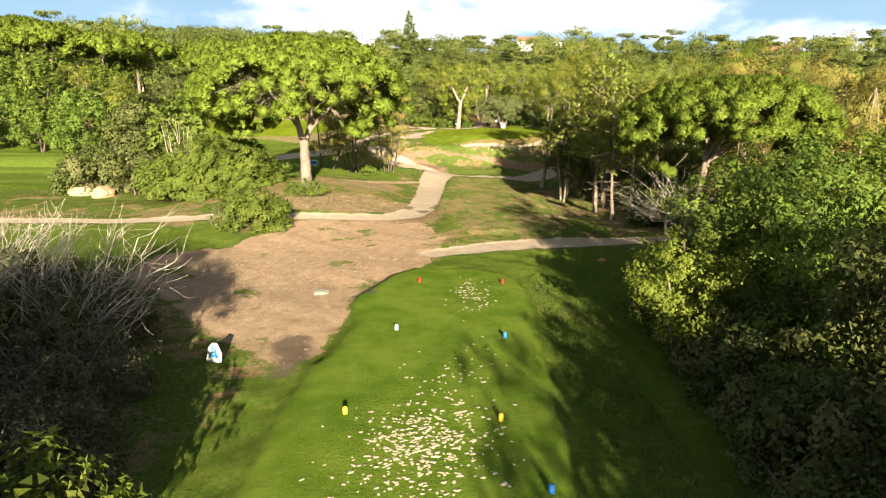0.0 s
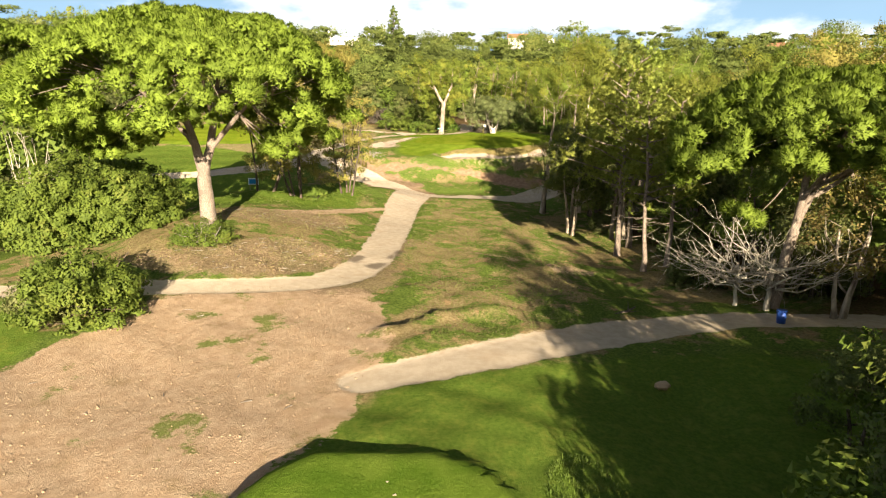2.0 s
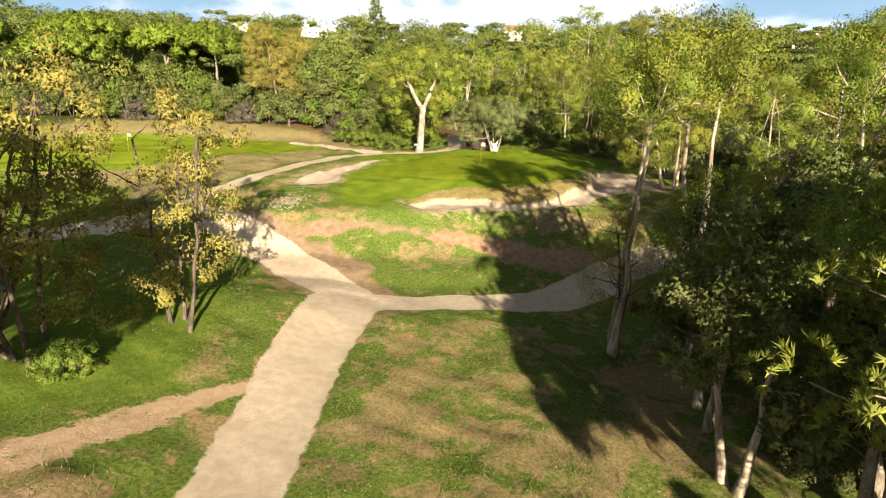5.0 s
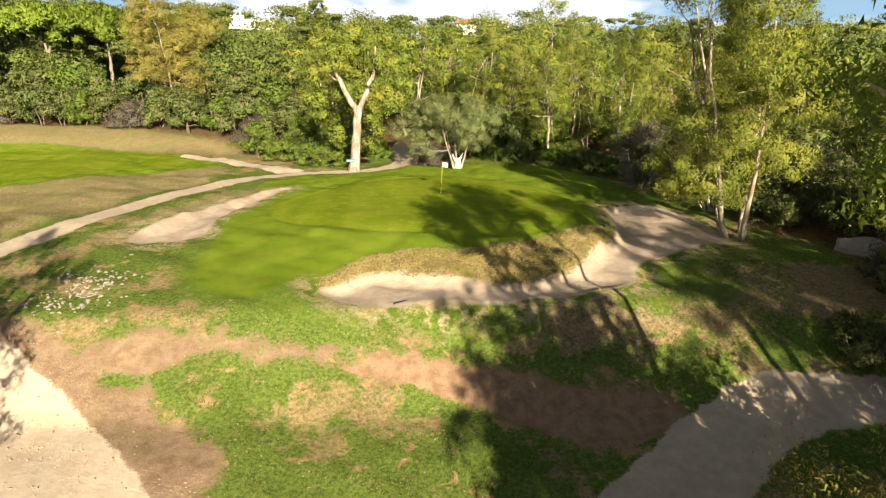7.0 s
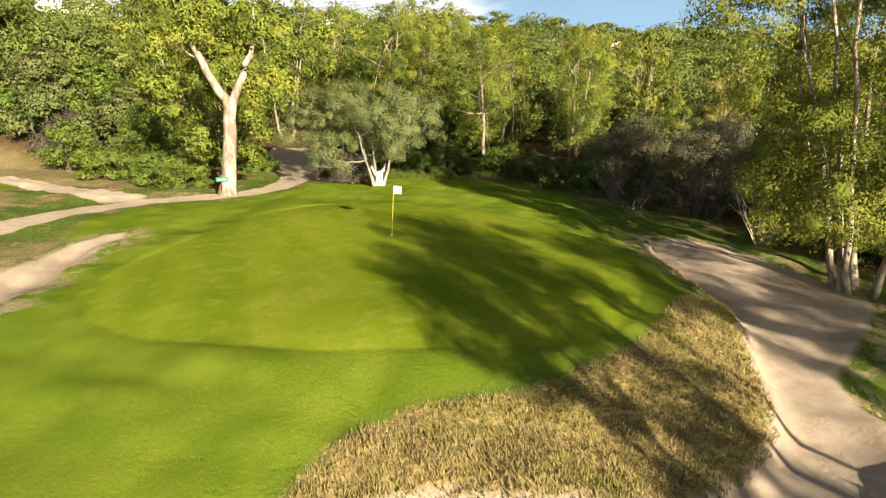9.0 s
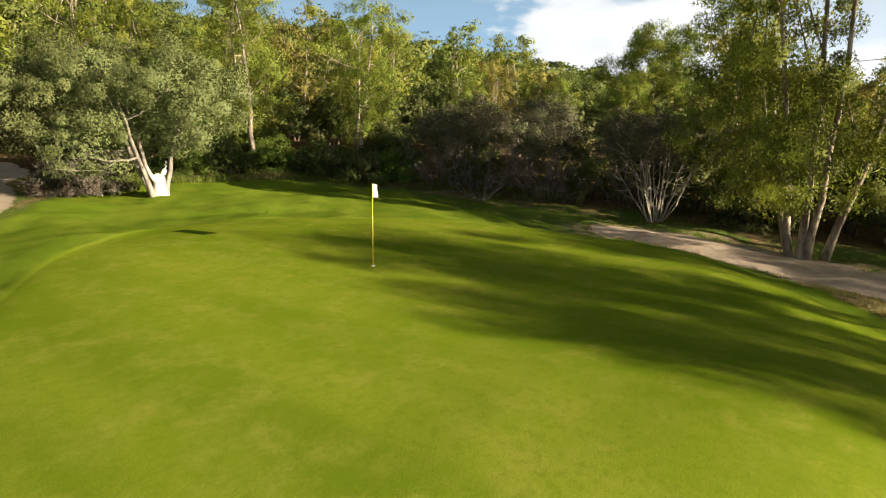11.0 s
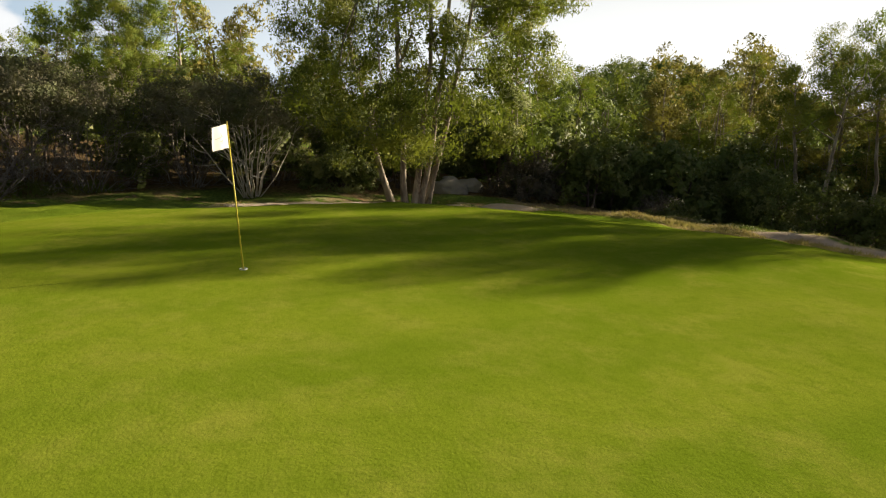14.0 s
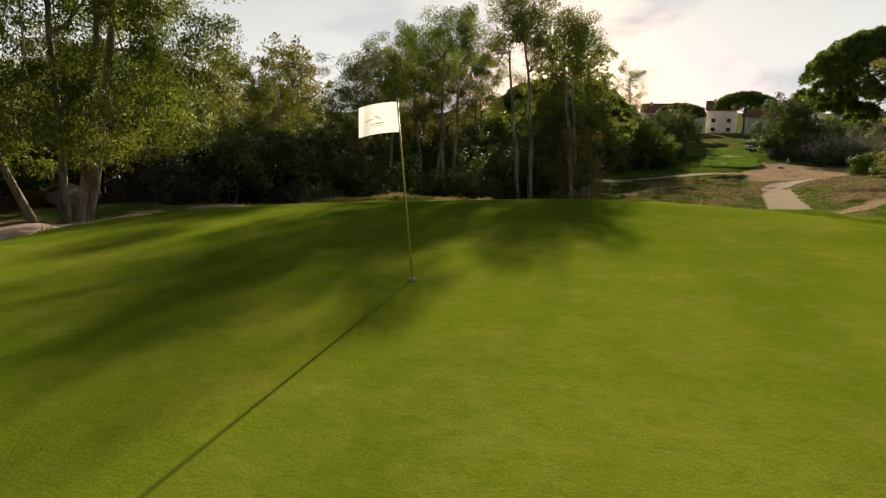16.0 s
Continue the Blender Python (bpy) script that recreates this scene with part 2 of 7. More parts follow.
    putt = m.mix(m.math("MULTIPLY", m.span(m.noise(70.0, 4.0, 0.75), 0.35, 0.7), 0.42), putt, (0.075, 0.12, 0.006))
    putt = m.mix(m.math("MULTIPLY", m.span(m.noise(5.0, 5.0, 0.7), 0.45, 0.7), 0.45), putt, (0.11, 0.16, 0.008))
    putt = m.mix(m.math("MULTIPLY", m.span(m.noise(0.45, 5.0, 0.6, 0.5), 0.46, 0.62), 0.35), putt, (0.12, 0.18, 0.008))
    c = m.mix(zone("d_green", 0.12, 0.28), c, putt)
    # broken rim of straw and spilt sand round the bunkers
    rim = m.span(m.math("ADD", m.attr("d_sand"), m.math("MULTIPLY", ragged, 1.7)), 1.5, 0.35)
    rim = m.math("MULTIPLY", rim, m.span(m.math("ADD", patch, m.math("MULTIPLY", mid, 0.5)), 0.66, 0.80))
    c = m.mix(m.math("MULTIPLY", rim, 0.85), c, m.mix(m.span(tuft, 0.3, 0.7), (0.26, 0.205, 0.11), (0.44, 0.36, 0.22)))
    # long pale grass on the bunker face
    face = m.mix(m.span(tuft, 0.35, 0.65), (0.16, 0.13, 0.045), (0.44, 0.33, 0.14))
    c = m.mix(zone("d_face", 0.35, 0.2), c, face)
    # bare soil
    soil = m.mix(m.span(mid, 0.3, 0.7), (0.39, 0.27, 0.17), (0.52, 0.385, 0.26))
    soil = m.mix(m.math("MULTIPLY", fine, 0.45), soil, (0.32, 0.20, 0.115))
    soil = m.mix(m.math("MULTIPLY", m.span(m.noise(0.75, 6.0, 0.7), 0.55, 0.68), 0.5), soil, (0.25, 0.18, 0.09))
    weeds = m.math("MULTIPLY", m.span(m.math("ADD", m.noise(0.42, 3.0), m.math("MULTIPLY", tuft, 0.25)), 0.73, 0.80), 0.85)
    soil = m.mix(weeds, soil, (0.12, 0.16, 0.03))
    c = m.mix(zone("d_soil", 1.3, 0.10), c, soil)
    fork = m.mix(m.span(mid, 0.3, 0.7), (0.22, 0.148, 0.09), (0.34, 0.245, 0.165))
    fork = m.mix(m.math("MULTIPLY", fine, 0.45), fork, (0.19, 0.12, 0.07))
    fork = m.mix(m.math("MULTIPLY", m.span(m.noise(0.9, 6.0, 0.7), 0.52, 0.68), 0.6), fork, (0.22, 0.18, 0.08))
    c = m.mix(zone("d_fork", 1.4, 0.22), c, fork)
    red = m.mix(m.span(mid, 0.3, 0.7), (0.23, 0.148, 0.09), (0.37, 0.255, 0.165))
    red = m.mix(m.math("MULTIPLY", fine, 0.4), red, (0.22, 0.11, 0.06))
    c = m.mix(zone("d_red", 1.1, 0.15), c, red)
    # brown earth with dead needles and straw
    earth = m.mix(m.span(tuft, 0.3, 0.7), (0.15, 0.105, 0.063), (0.33, 0.235, 0.145))
    earth = m.mix(m.math("MULTIPLY", m.span(m.noise(1.6, 6.0, 0.7, 0.4), 0.5, 0.7), 0.6), earth, (0.36, 0.265, 0.165))
    earth = m.mix(m.math("MULTIPLY", m.span(m.noise(0.9, 5.0, 0.7), 0.58, 0.70), 0.7), earth, (0.13, 0.16, 0.035))
    c = m.mix(m.math("MULTIPLY", zone("d_brown", 2.8, 0.3), 0.8), c, earth)
    # cream gravel path, worn
    gravel = m.mix(m.span(mid, 0.25, 0.75), (0.43, 0.345, 0.25), (0.56, 0.465, 0.355))
    gravel = m.mix(m.math("MULTIPLY", fine, 0.45), gravel, (0.42, 0.34, 0.25))
    worn = m.math("MULTIPLY", m.span(m.noise(0.5, 5.0, 0.65), 0.52, 0.68), 0.35)
    gravel = m.mix(worn, gravel, (0.40, 0.285, 0.18))
    c = m.mix(zone("d_path", 0.5, 0.07), c, gravel)
    sand = m.mix(m.span(mid, 0.25, 0.75), (0.43, 0.34, 0.255), (0.56, 0.455, 0.355))
    sand = m.mix(m.math("MULTIPLY", fine, 0.35), sand, (0.31, 0.245, 0.185))
    sand = m.mix(m.math("MULTIPLY", m.span(m.noise(0.7, 5.0, 0.6), 0.45, 0.65), 0.4), sand, (0.37, 0.275, 0.19))
    c = m.mix(zone("d_sand", 0.25, 0.15), c, sand)
    # damp hollows, with their own outline
    c = m.mix(m.math("MULTIPLY", zone("d_wet", 0.55, 0.25), 0.8), c, (0.125, 0.097, 0.072))
    relief = m.math("ADD", m.math("MULTIPLY", tuft, 0.7), m.math("MULTIPLY", fine, 0.5))
    calm = m.math("SUBTRACT", 1.0, m.math("MULTIPLY", zone("d_green", 0.1, 0.2), 0.9))
    hard = m.math("MINIMUM", zone("d_path", 0.2, 0.2), 1.0)
    calm = m.math("MULTIPLY", calm, m.math("SUBTRACT", 1.0, m.math("MULTIPLY", hard, 0.6)))
    return m.finish(c, 0.92, m.bump(m.math("MULTIPLY", relief, calm), 0.8, 0.10), spec=0.0)


ground_mat = build_ground_mat()

leaf_pine = leaf_mat("stone pine needles", (0.09, 0.132, 0.018), (0.265, 0.345, 0.045), through=0.33, patch=0.5, vary=0.0)
leaf_aleppo = leaf_mat("aleppo pine needles", (0.12, 0.15, 0.03), (0.40, 0.44, 0.095), through=0.4, patch=0.4)
leaf_gum = leaf_mat("gum leaves", (0.06, 0.088, 0.013), (0.235, 0.28, 0.042), (0.25, 0.25, 0.04), patch=0.22)
leaf_gum_yellow = leaf_mat("yellowing gum leaves", (0.112, 0.108, 0.025), (0.29, 0.258, 0.06), (0.275, 0.235, 0.06), patch=0.25, odd_part=0.2)
leaf_olive = leaf_mat("olive leaves", (0.07, 0.09, 0.03), (0.225, 0.25, 0.095), through=0.22, patch=0.6)
leaf_mastic = leaf_mat("mastic leaves", (0.048, 0.082, 0.014), (0.175, 0.24, 0.036), (0.18, 0.20, 0.04), through=0.25, patch=0.4, odd_part=0.05)
leaf_oak = leaf_mat("holm oak leaves", (0.045, 0.066, 0.018), (0.155, 0.18, 0.05), (0.18, 0.18, 0.07), through=0.25, patch=0.3)
leaf_light = leaf_mat("bright evergreen leaves", (0.085, 0.13, 0.016), (0.245, 0.305, 0.045), through=0.35, patch=0.4)
leaf_dull = leaf_mat("dull scrub leaves", (0.055, 0.065, 0.028), (0.15, 0.16, 0.075), (0.14, 0.12, 0.08), through=0.2, patch=0.5, odd_part=0.2)
leaf_grey = leaf_mat("grey scrub leaves", (0.055, 0.056, 0.042), (0.15, 0.145, 0.105), (0.12, 0.09, 0.07), through=0.2, patch=0.5, odd_part=0.2)
leaf_brown = leaf_mat("withered leaves", (0.10, 0.075, 0.03), (0.26, 0.20, 0.07), (0.18, 0.19, 0.04), through=0.25, patch=0.7)
leaf_wood = leaf_mat("far woods foliage", (0.06, 0.09, 0.02), (0.185, 0.225, 0.05), (0.215, 0.22, 0.055), through=0.2, patch=0.035)
leaf_wood_dark = leaf_mat("far pine foliage", (0.045, 0.07, 0.016), (0.165, 0.21, 0.05), through=0.2, patch=0.05)
grass_mat = leaf_mat("grass blades", (0.06, 0.1, 0.012), (0.15, 0.19, 0.035), (0.19, 0.17, 0.065), through=0.2, patch=0.16, odd_part=0.1)
straw_mat = leaf_mat("dry grass blades", (0.17, 0.125, 0.05), (0.38, 0.295, 0.14), (0.22, 0.21, 0.05), through=0.25, patch=0.5)

litter_mat = leaf_mat("dry leaf litter", (0.15, 0.105, 0.055), (0.42, 0.33, 0.2), through=0.1, patch=0.6)

bark_pine = bark_mat("pine bark", (0.16, 0.122, 0.096), (0.31, 0.25, 0.20), (6, 6, 2.0), 4.0)
bark_gum = bark_mat("gum bark", (0.17, 0.13, 0.095), (0.46, 0.38, 0.29), (3, 3, 0.7), 1.1, 0.7)
bark_grey = bark_mat("grey bark", (0.16, 0.135, 0.11), (0.34, 0.30, 0.25))
bark_twig = bark_mat("grey twigs", (0.13, 0.11, 0.095), (0.29, 0.25, 0.225))
bark_dead = bark_mat("bleached dead wood", (0.36, 0.31, 0.24), (0.60, 0.54, 0.44))
bark_dark = bark_mat("dark bark", (0.06, 0.045, 0.035), (0.17, 0.13, 0.10))
whitewash = plain_mat("whitewash", (0.56, 0.53, 0.48), 0.85, 12.0, 0.12)

# ------------------------------------------------------------------ the lie of the land
def lerp_table(v, pairs):
    return np.interp(v, [p[0] for p in pairs], [p[1] for p in pairs])


def smooth(a, b, v):
    k = np.clip((v - a) / (b - a), 0, 1)
    return k * k * (3 - 2 * k)


def mound(x, y, cx, cy, rx, ry, h):
    return h * np.exp(-(((x - cx) / rx) ** 2 + ((y - cy) / ry) ** 2))


def outline(points, rounds=2):
    """A closed outline with its corners cut round."""
    p = np.array(points, float)
    for _ in range(rounds):
        q = np.roll(p, -1, 0)
        p = np.stack([0.75 * p + 0.25 * q, 0.25 * p + 0.75 * q], 1).reshape(-1, 2)
    return p


def course(points, rounds=2):
    """An open line with its bends cut round; rows of x, y, half width."""
    p = np.array(points, float)
    for _ in range(rounds):
        a, b = p[:-1], p[1:]
        mids = np.stack([0.75 * a + 0.25 * b, 0.25 * a + 0.75 * b], 1).reshape(-1, p.shape[1])
        p = np.concatenate([p[:1], mids, p[-1:]])
    return p


def seg_dist(x, y, a, b):
    ab = b[:2] - a[:2]
    k = np.clip(((x - a[0]) * ab[0] + (y - a[1]) * ab[1]) / (ab @ ab + 1e-9), 0, 1)
    return np.hypot(x - a[0] - k * ab[0], y - a[1] - k * ab[1]), k


def area_dist(x, y, poly):
    """Metres to the outline, less than 0 inside."""
    best = np.full(x.shape, 9.0)
    inside = np.zeros(x.shape, bool)
    lo, hi = poly.min(0) - 9, poly.max(0) + 9
    near = (x > lo[0]) & (x < hi[0]) & (y > lo[1]) & (y < hi[1])
    xs, ys = x[near], y[near]
    bs, ins = np.full(xs.shape, 9.0), np.zeros(xs.shape, bool)
    for a, b in zip(poly, np.roll(poly, -1, 0)):
        bs = np.minimum(bs, seg_dist(xs, ys, a, b)[0])
        if a[1] != b[1]:
            ins ^= ((a[1] > ys) != (b[1] > ys)) & (xs < (b[0] - a[0]) * (ys - a[1]) / (b[1] - a[1]) + a[0])
    best[near], inside[near] = bs, ins
    return np.where(inside, -best, best)


def line_dist(x, y, line):
    best = np.full(x.shape, 9.0)
    for a, b in zip(line[:-1], line[1:]):
        d, k = seg_dist(x, y, a, b)
        best = np.minimum(best, d - (a[2] + (b[2] - a[2]) * k))
    return best


# outlines on the plan
TEE = outline([(-4.6, -6), (-4.4, 12), (-4.6, 17.5), (-3.7, 21.5), (-3.6, 25), (-4.2, 27), (-3.2, 30), (-2.6, 32.2), (-0.8, 33.3), (2.4, 32.9), (3.9, 31.4), (4.0, 26), (3.3, 18), (2.9, 12), (2.6, -6)])
TEE_LAWN = outline([(-8, -8), (-7.4, 12), (-6.4, 18), (-5.0, 22.5), (-4.2, 25.5), (-4.6, 27.5), (-3.4, 30.5), (-2.4, 33.5), (-0.6, 36.2), (0.4, 38.2), (5, 39.8), (10, 41.5), (16, 43), (20, 40), (12, 20), (8, 4), (6, -8)])
SOIL = outline([(-5.0, 19.0), (-6.4, 20.8), (-8.2, 22.3), (-12.4, 27), (-17, 32.2), (-17.8, 35), (-16.8, 38.6), (-13.6, 38.6), (-13.6, 41), (-11.5, 43.5), (-11.5, 47), (-1.4, 51.0), (-0.4, 45), (0.3, 41.1), (-0.9, 38.6), (-0.4, 36.1), (-2.4, 33), (-3.3, 30), (-4.3, 27.2), (-4.0, 24.6)])
SOIL_PINE = outline([(-11, 53.3), (-10.3, 56.7), (-7.6, 58.7), (-4.4, 58.2), (-3, 58.2), (-3.4, 55.6), (-4.1, 53), (-6.8, 51), (-8.7, 49.8), (-14, 49.3), (-15.4, 53)])
BROWN = [outline(p) for p in (
    [(-13.9, 60.3), (-9.7, 62.6), (-5.4, 62.4), (-4.6, 66), (-6.8, 69.7), (-12.3, 67.9), (-16, 65.5)],
    [(-5.2, 48.2), (-1.3, 49), (-0.3, 50.5), (0, 52.6), (-0.7, 55), (-0.7, 57.2), (0.1, 61), (2.2, 62.4), (-0.1, 63.9), (-2, 62), (-2.6, 55)],
    [(11.3, 97.4), (12.2, 99), (16, 98.9), (17.6, 98.4), (16, 97.3), (13.6, 96.6)],
    [(22.5, 102), (23.3, 104.9), (30.7, 103.6), (31, 99), (26.4, 98.2), (20.5, 98.6)])]
SOIL_FORK = outline([(-7.4, 95.6), (-7.2, 97.3), (-5.8, 97.9), (-4.1, 98.7), (-2.1, 98.7), (0.2, 98.2), (2.5, 97.7), (4.8, 98.3), (5.5, 97.3), (3.6, 96.7), (1.3, 96.8), (-0.6, 97.1), (-2.6, 96.5), (-1.8, 95.5), (-0.1, 94.7), (1, 93.3), (1.1, 91.5), (-1.4, 91.0), (-4.6, 93.6)], 1)
SOIL_WIDE = outline([(-13, 98.6), (-11, 99.7), (-8, 99.2), (-6.2, 98.0), (-4.0, 96.2), (-1.3, 93.4), (1.3, 91.0), (2.8, 88.6), (3, 87), (-1, 86.5), (-3, 87.2), (-4.7, 89.4), (-7.0, 93.4), (-8.8, 96.4), (-10.5, 97.6)])
FORK_GRASS = outline([(-5, 96), (-4.2, 96.9), (-3.1, 96.7), (-3, 96.1), (-4.3, 95.8)])
OUTCROP = [outline(p) for p in ([(9.2, 57.9), (11.5, 58.8), (12.9, 56.8), (10.4, 55.4), (9.3, 55.9)], [(3.7, 60.3), (5.7, 59.8), (7.5, 58.6), (7.4, 57.6), (5.6, 58.6)])]
BANK_STRAW = outline([(11, 77), (13.6, 64), (15.6, 58), (17, 54), (23, 53), (27, 60.5), (20, 63), (16.4, 70), (13, 80)])
RED = outline([(3.4, 97.6), (5.5, 97.5), (8.4, 97.2), (10.4, 96.7), (13.4, 95.8), (17.5, 95.3), (14.2, 93), (12.8, 92.7), (11, 93.6), (8.7, 95), (7, 95.5), (4, 96.6), (2.6, 97.0)])
PUTT = outline([(-1.4, 112.5), (-1.2, 116), (0.8, 119.8), (3.6, 124.6), (7.2, 127.2), (11, 127.2), (15, 123.8), (17.9, 119.2), (18.3, 115), (16.9, 110.6), (14.3, 107.5), (11.5, 106.3), (8.3, 106.6), (5, 107.4), (2.4, 108.7), (0.2, 110)])
FRINGE = outline([(-4.0, 125.4), (-1.2, 129.4), (5.2, 131), (9, 135.5), (14, 138.2), (21, 136.6), (25, 131), (23.4, 124.5), (20.9, 121.0), (20.7, 116.9), (18.8, 110.8), (16.3, 107.8), (12.6, 106.0), (7.8, 105.0), (5.4, 104.9), (4.0, 103.8), (2.4, 101.6), (0.4, 100.0), (-1.8, 100.8), (-3.0, 102.8), (-3.0, 107.4), (-3.4, 111.2), (-2.6, 118)])
SURROUND = outline([(-3, 99.6), (3, 98.6), (9, 97.4), (16, 98.4), (22, 100), (21, 104), (26, 109.5), (27.5, 118), (27, 127), (24, 137), (12, 138.5), (5, 132), (-3, 130), (-4, 118), (-4, 106)])
BUNKER = outline([(2.5, 101.0), (3.8, 99.8), (5.6, 99.1), (8.6, 98.95), (11, 99.05), (13.6, 99.6), (16, 100.2), (17.2, 102), (17.9, 104.2), (20.2, 105.2), (25.4, 108.2), (26.2, 110), (26.0, 114), (26.0, 117.5), (24.4, 118.8), (20.3, 116.1), (19.5, 112), (18.9, 108.9), (16.4, 105.8), (14.3, 102.5), (11.6, 101.2), (9.4, 101.3), (7.6, 102), (6.0, 102.9), (4.8, 102.8), (3.5, 101.8)], 2)
BUNKER_LEFT = outline([(-7.9, 108.3), (-6.3, 107.1), (-4.4, 107.9), (-3.7, 109.4), (-4.0, 111.8), (-2.6, 117.5), (-0.6, 123.4), (-3.2, 121.6), (-5.8, 115), (-7.2, 111.6)])
FACE = outline([(2.6, 101.6), (3.2, 102.8), (4.4, 104.0), (5.8, 104.9), (8.2, 104.7), (10.8, 105.3), (12.8, 106.2), (14.4, 106.9), (16.4, 108.6), (18.2, 109.8), (18.9, 108.6), (16.4, 105.6), (14.3, 102.3), (11.6, 101), (9.4, 101.1), (7.6, 101.8), (6, 102.7), (4.8, 102.6), (3.5, 101.6)], 1)
FAIRWAY = outline([(-90, 66), (-40, 70), (-22, 72), (-17, 88), (-18, 97), (-22, 110), (-30, 121), (-60, 125), (-110, 110)])
LEFT_GREEN = outline([(-60, 146), (-46, 154), (-30, 153), (-16, 147), (-9.5, 139.5), (-13, 134), (-21.5, 130.5), (-30, 124), (-48, 124)])
NEAR_LEFT = outline([(-60, 30), (-22, 33), (-14, 37), (-14, 44), (-26, 46.5), (-60, 48)])
UNDER_PINE = outline([(-26, 68.5), (-16, 69.5), (-10, 70.5), (-5.4, 73), (-3.6, 75.5), (-5, 86), (-9, 94), (-17, 94), (-22, 80)])
PINE_SLOPE = outline([(-22, 49.5), (-9, 51), (-3.6, 55), (-3.2, 62), (-3.2, 72), (-6, 71), (-12, 68), (-18, 67), (-26, 66)])
BANK_RIGHT = outline([(0.5, 40.5), (9, 44.5), (13, 55), (11.5, 70), (12, 84), (2.4, 84.5), (0.6, 78), (0.0, 66), (-0.4, 58), (0.8, 50)])
LEFT_BANK = outline([(-70, 166), (-30, 164), (-12, 154), (-3, 143), (-2.6, 139), (-6.5, 139), (-9.5, 142), (-16, 148), (-30, 154), (-46, 155), (-70, 147)])
BUNKER_BANK = outline([(-9.0, 110.6), (-7.8, 116), (-5.4, 122), (-3.0, 125.0), (-1.0, 125.2), (-0.8, 124.0), (-3.6, 121.2), (-6.2, 114.8), (-7.8, 110.4)])
LEFT_SLOPE = outline([(-15, 103), (-12, 118), (-7.5, 128), (-9, 138), (-13.5, 133.6), (-22, 130), (-32, 122.5), (-60, 122), (-60, 100), (-20, 102)])
WOODS = [outline(p, 1) for p in (
    [(20, 47.5), (24, 46), (70, 40), (75, 100), (46, 116), (28.8, 118), (29.5, 112), (31, 104), (27, 97), (19, 84), (17.8, 73), (21.5, 63), (26, 57), (24, 50)],
    [(7.2, -40), (7.2, 8), (7.8, 22), (9.5, 36), (17.5, 43.5), (60, 38), (60, -40)],
    [(-60, -40), (-9, -40), (-8.6, 8), (-10.5, 16), (-13, 27), (-26, 32), (-60, 28)],
    [(-70, 166), (-30, 164), (-11, 154), (-1, 139.5), (6, 146), (22, 138), (29, 128), (30, 118), (46, 116), (90, 130), (60, 200), (-70, 200)])]
MAIN = course([(-70, 47.5, 1.0), (-30, 48.8, 1.0), (-20, 47.6, 0.95), (-13, 47.3, 0.95), (-7.5, 48.7, 1.0), (-4.2, 50.6, 1.15), (-2.8, 53.2, 1.3), (-1.95, 57.2, 1.25), (-1.6, 64.4, 1.35), (-1.4, 72.2, 1.5), (-1.2, 80, 1.7), (-0.4, 86.5, 2.0)])
TURN = course([(0.4, 86.6, 1.6), (-2.6, 90.6, 2.0), (-5.4, 94.2, 1.6), (-9.6, 97.6, 1.3), (-13.4, 99.6, 1.1), (-14.4, 102.4, 1.0), (-13, 106, 1.0), (-11.4, 112, 0.95), (-9.6, 118.2, 0.95), (-6.6, 126, 0.95), (-3.4, 130.8, 0.95), (2.6, 132.2, 0.9), (6.5, 134.6, 0.9), (8.5, 140.5, 1.2), (8.9, 146.5, 1.9)])
AWAY = course([(-13.6, 99.3, 1.1), (-18, 98, 0.9), (-26, 98, 0.8), (-45, 96, 0.8)])
RIGHT = course([(0.4, 87.0, 1.6), (4.3, 87.7, 1.35), (8.0, 88.0, 1.4), (11.4, 89.5, 1.5), (15.5, 92.5, 1.45), (19.2, 94.8, 1.3), (23, 95.1, 1.1), (27, 94.5, 1.0), (40, 91, 1.0)])
SPUR = course([(-15.5, 146.5, 0.7), (-13.3, 144.3, 0.85), (-8.7, 140.1, 0.95), (-5.5, 135.9, 1.0), (-2.4, 132.8, 1.0)])
SMALL = course([(-0.7, 38.4, 0.9), (1.8, 39.6, 1.25), (4.8, 41.2, 1.3), (8.9, 43.8, 1.3), (13.7, 46.4, 1.25), (17.9, 47.2, 1.2), (28, 46.5, 1.1)])
TRAIL = course([(-1.6, 77, 0.5), (-3.6, 75.2, 0.6), (-5.6, 73.2, 0.75), (-8.4, 69.4, 0.8), (-13, 66, 0.9), (-17, 65, 0.9)])
BACK_SAND = outline([(7.0, 141), (9.6, 141.2), (13.2, 146.2), (13, 153), (11, 160), (7.4, 158.5), (6.4, 148)])
WET = [outline(p, 2) for p in (
    [(-4.3, 28.3), (-3.5, 28.8), (-2.9, 28.3), (-3.5, 27.7)],
    [(-6.6, 22.4), (-6.0, 23.4), (-5.1, 23.0), (-4.7, 20.5), (-5.0, 19.4), (-5.4, 18.6), (-5.8, 19.3), (-5.9, 20.8)],
    [(-2.4, 55.4), (-1.9, 56.1), (-1.1, 56.1), (-1.2, 54.9), (-1.8, 54.3), (-2.3, 54.7)],
    [(-3.8, 56.1), (-3.1, 57.7), (-2.6, 57.2), (-3.0, 55.6), (-3.4, 55.0)],
    [(-1.3, 57.2), (-0.9, 59.8), (-0.4, 60.4), (-0.3, 59.0), (-0.9, 56.9)])]

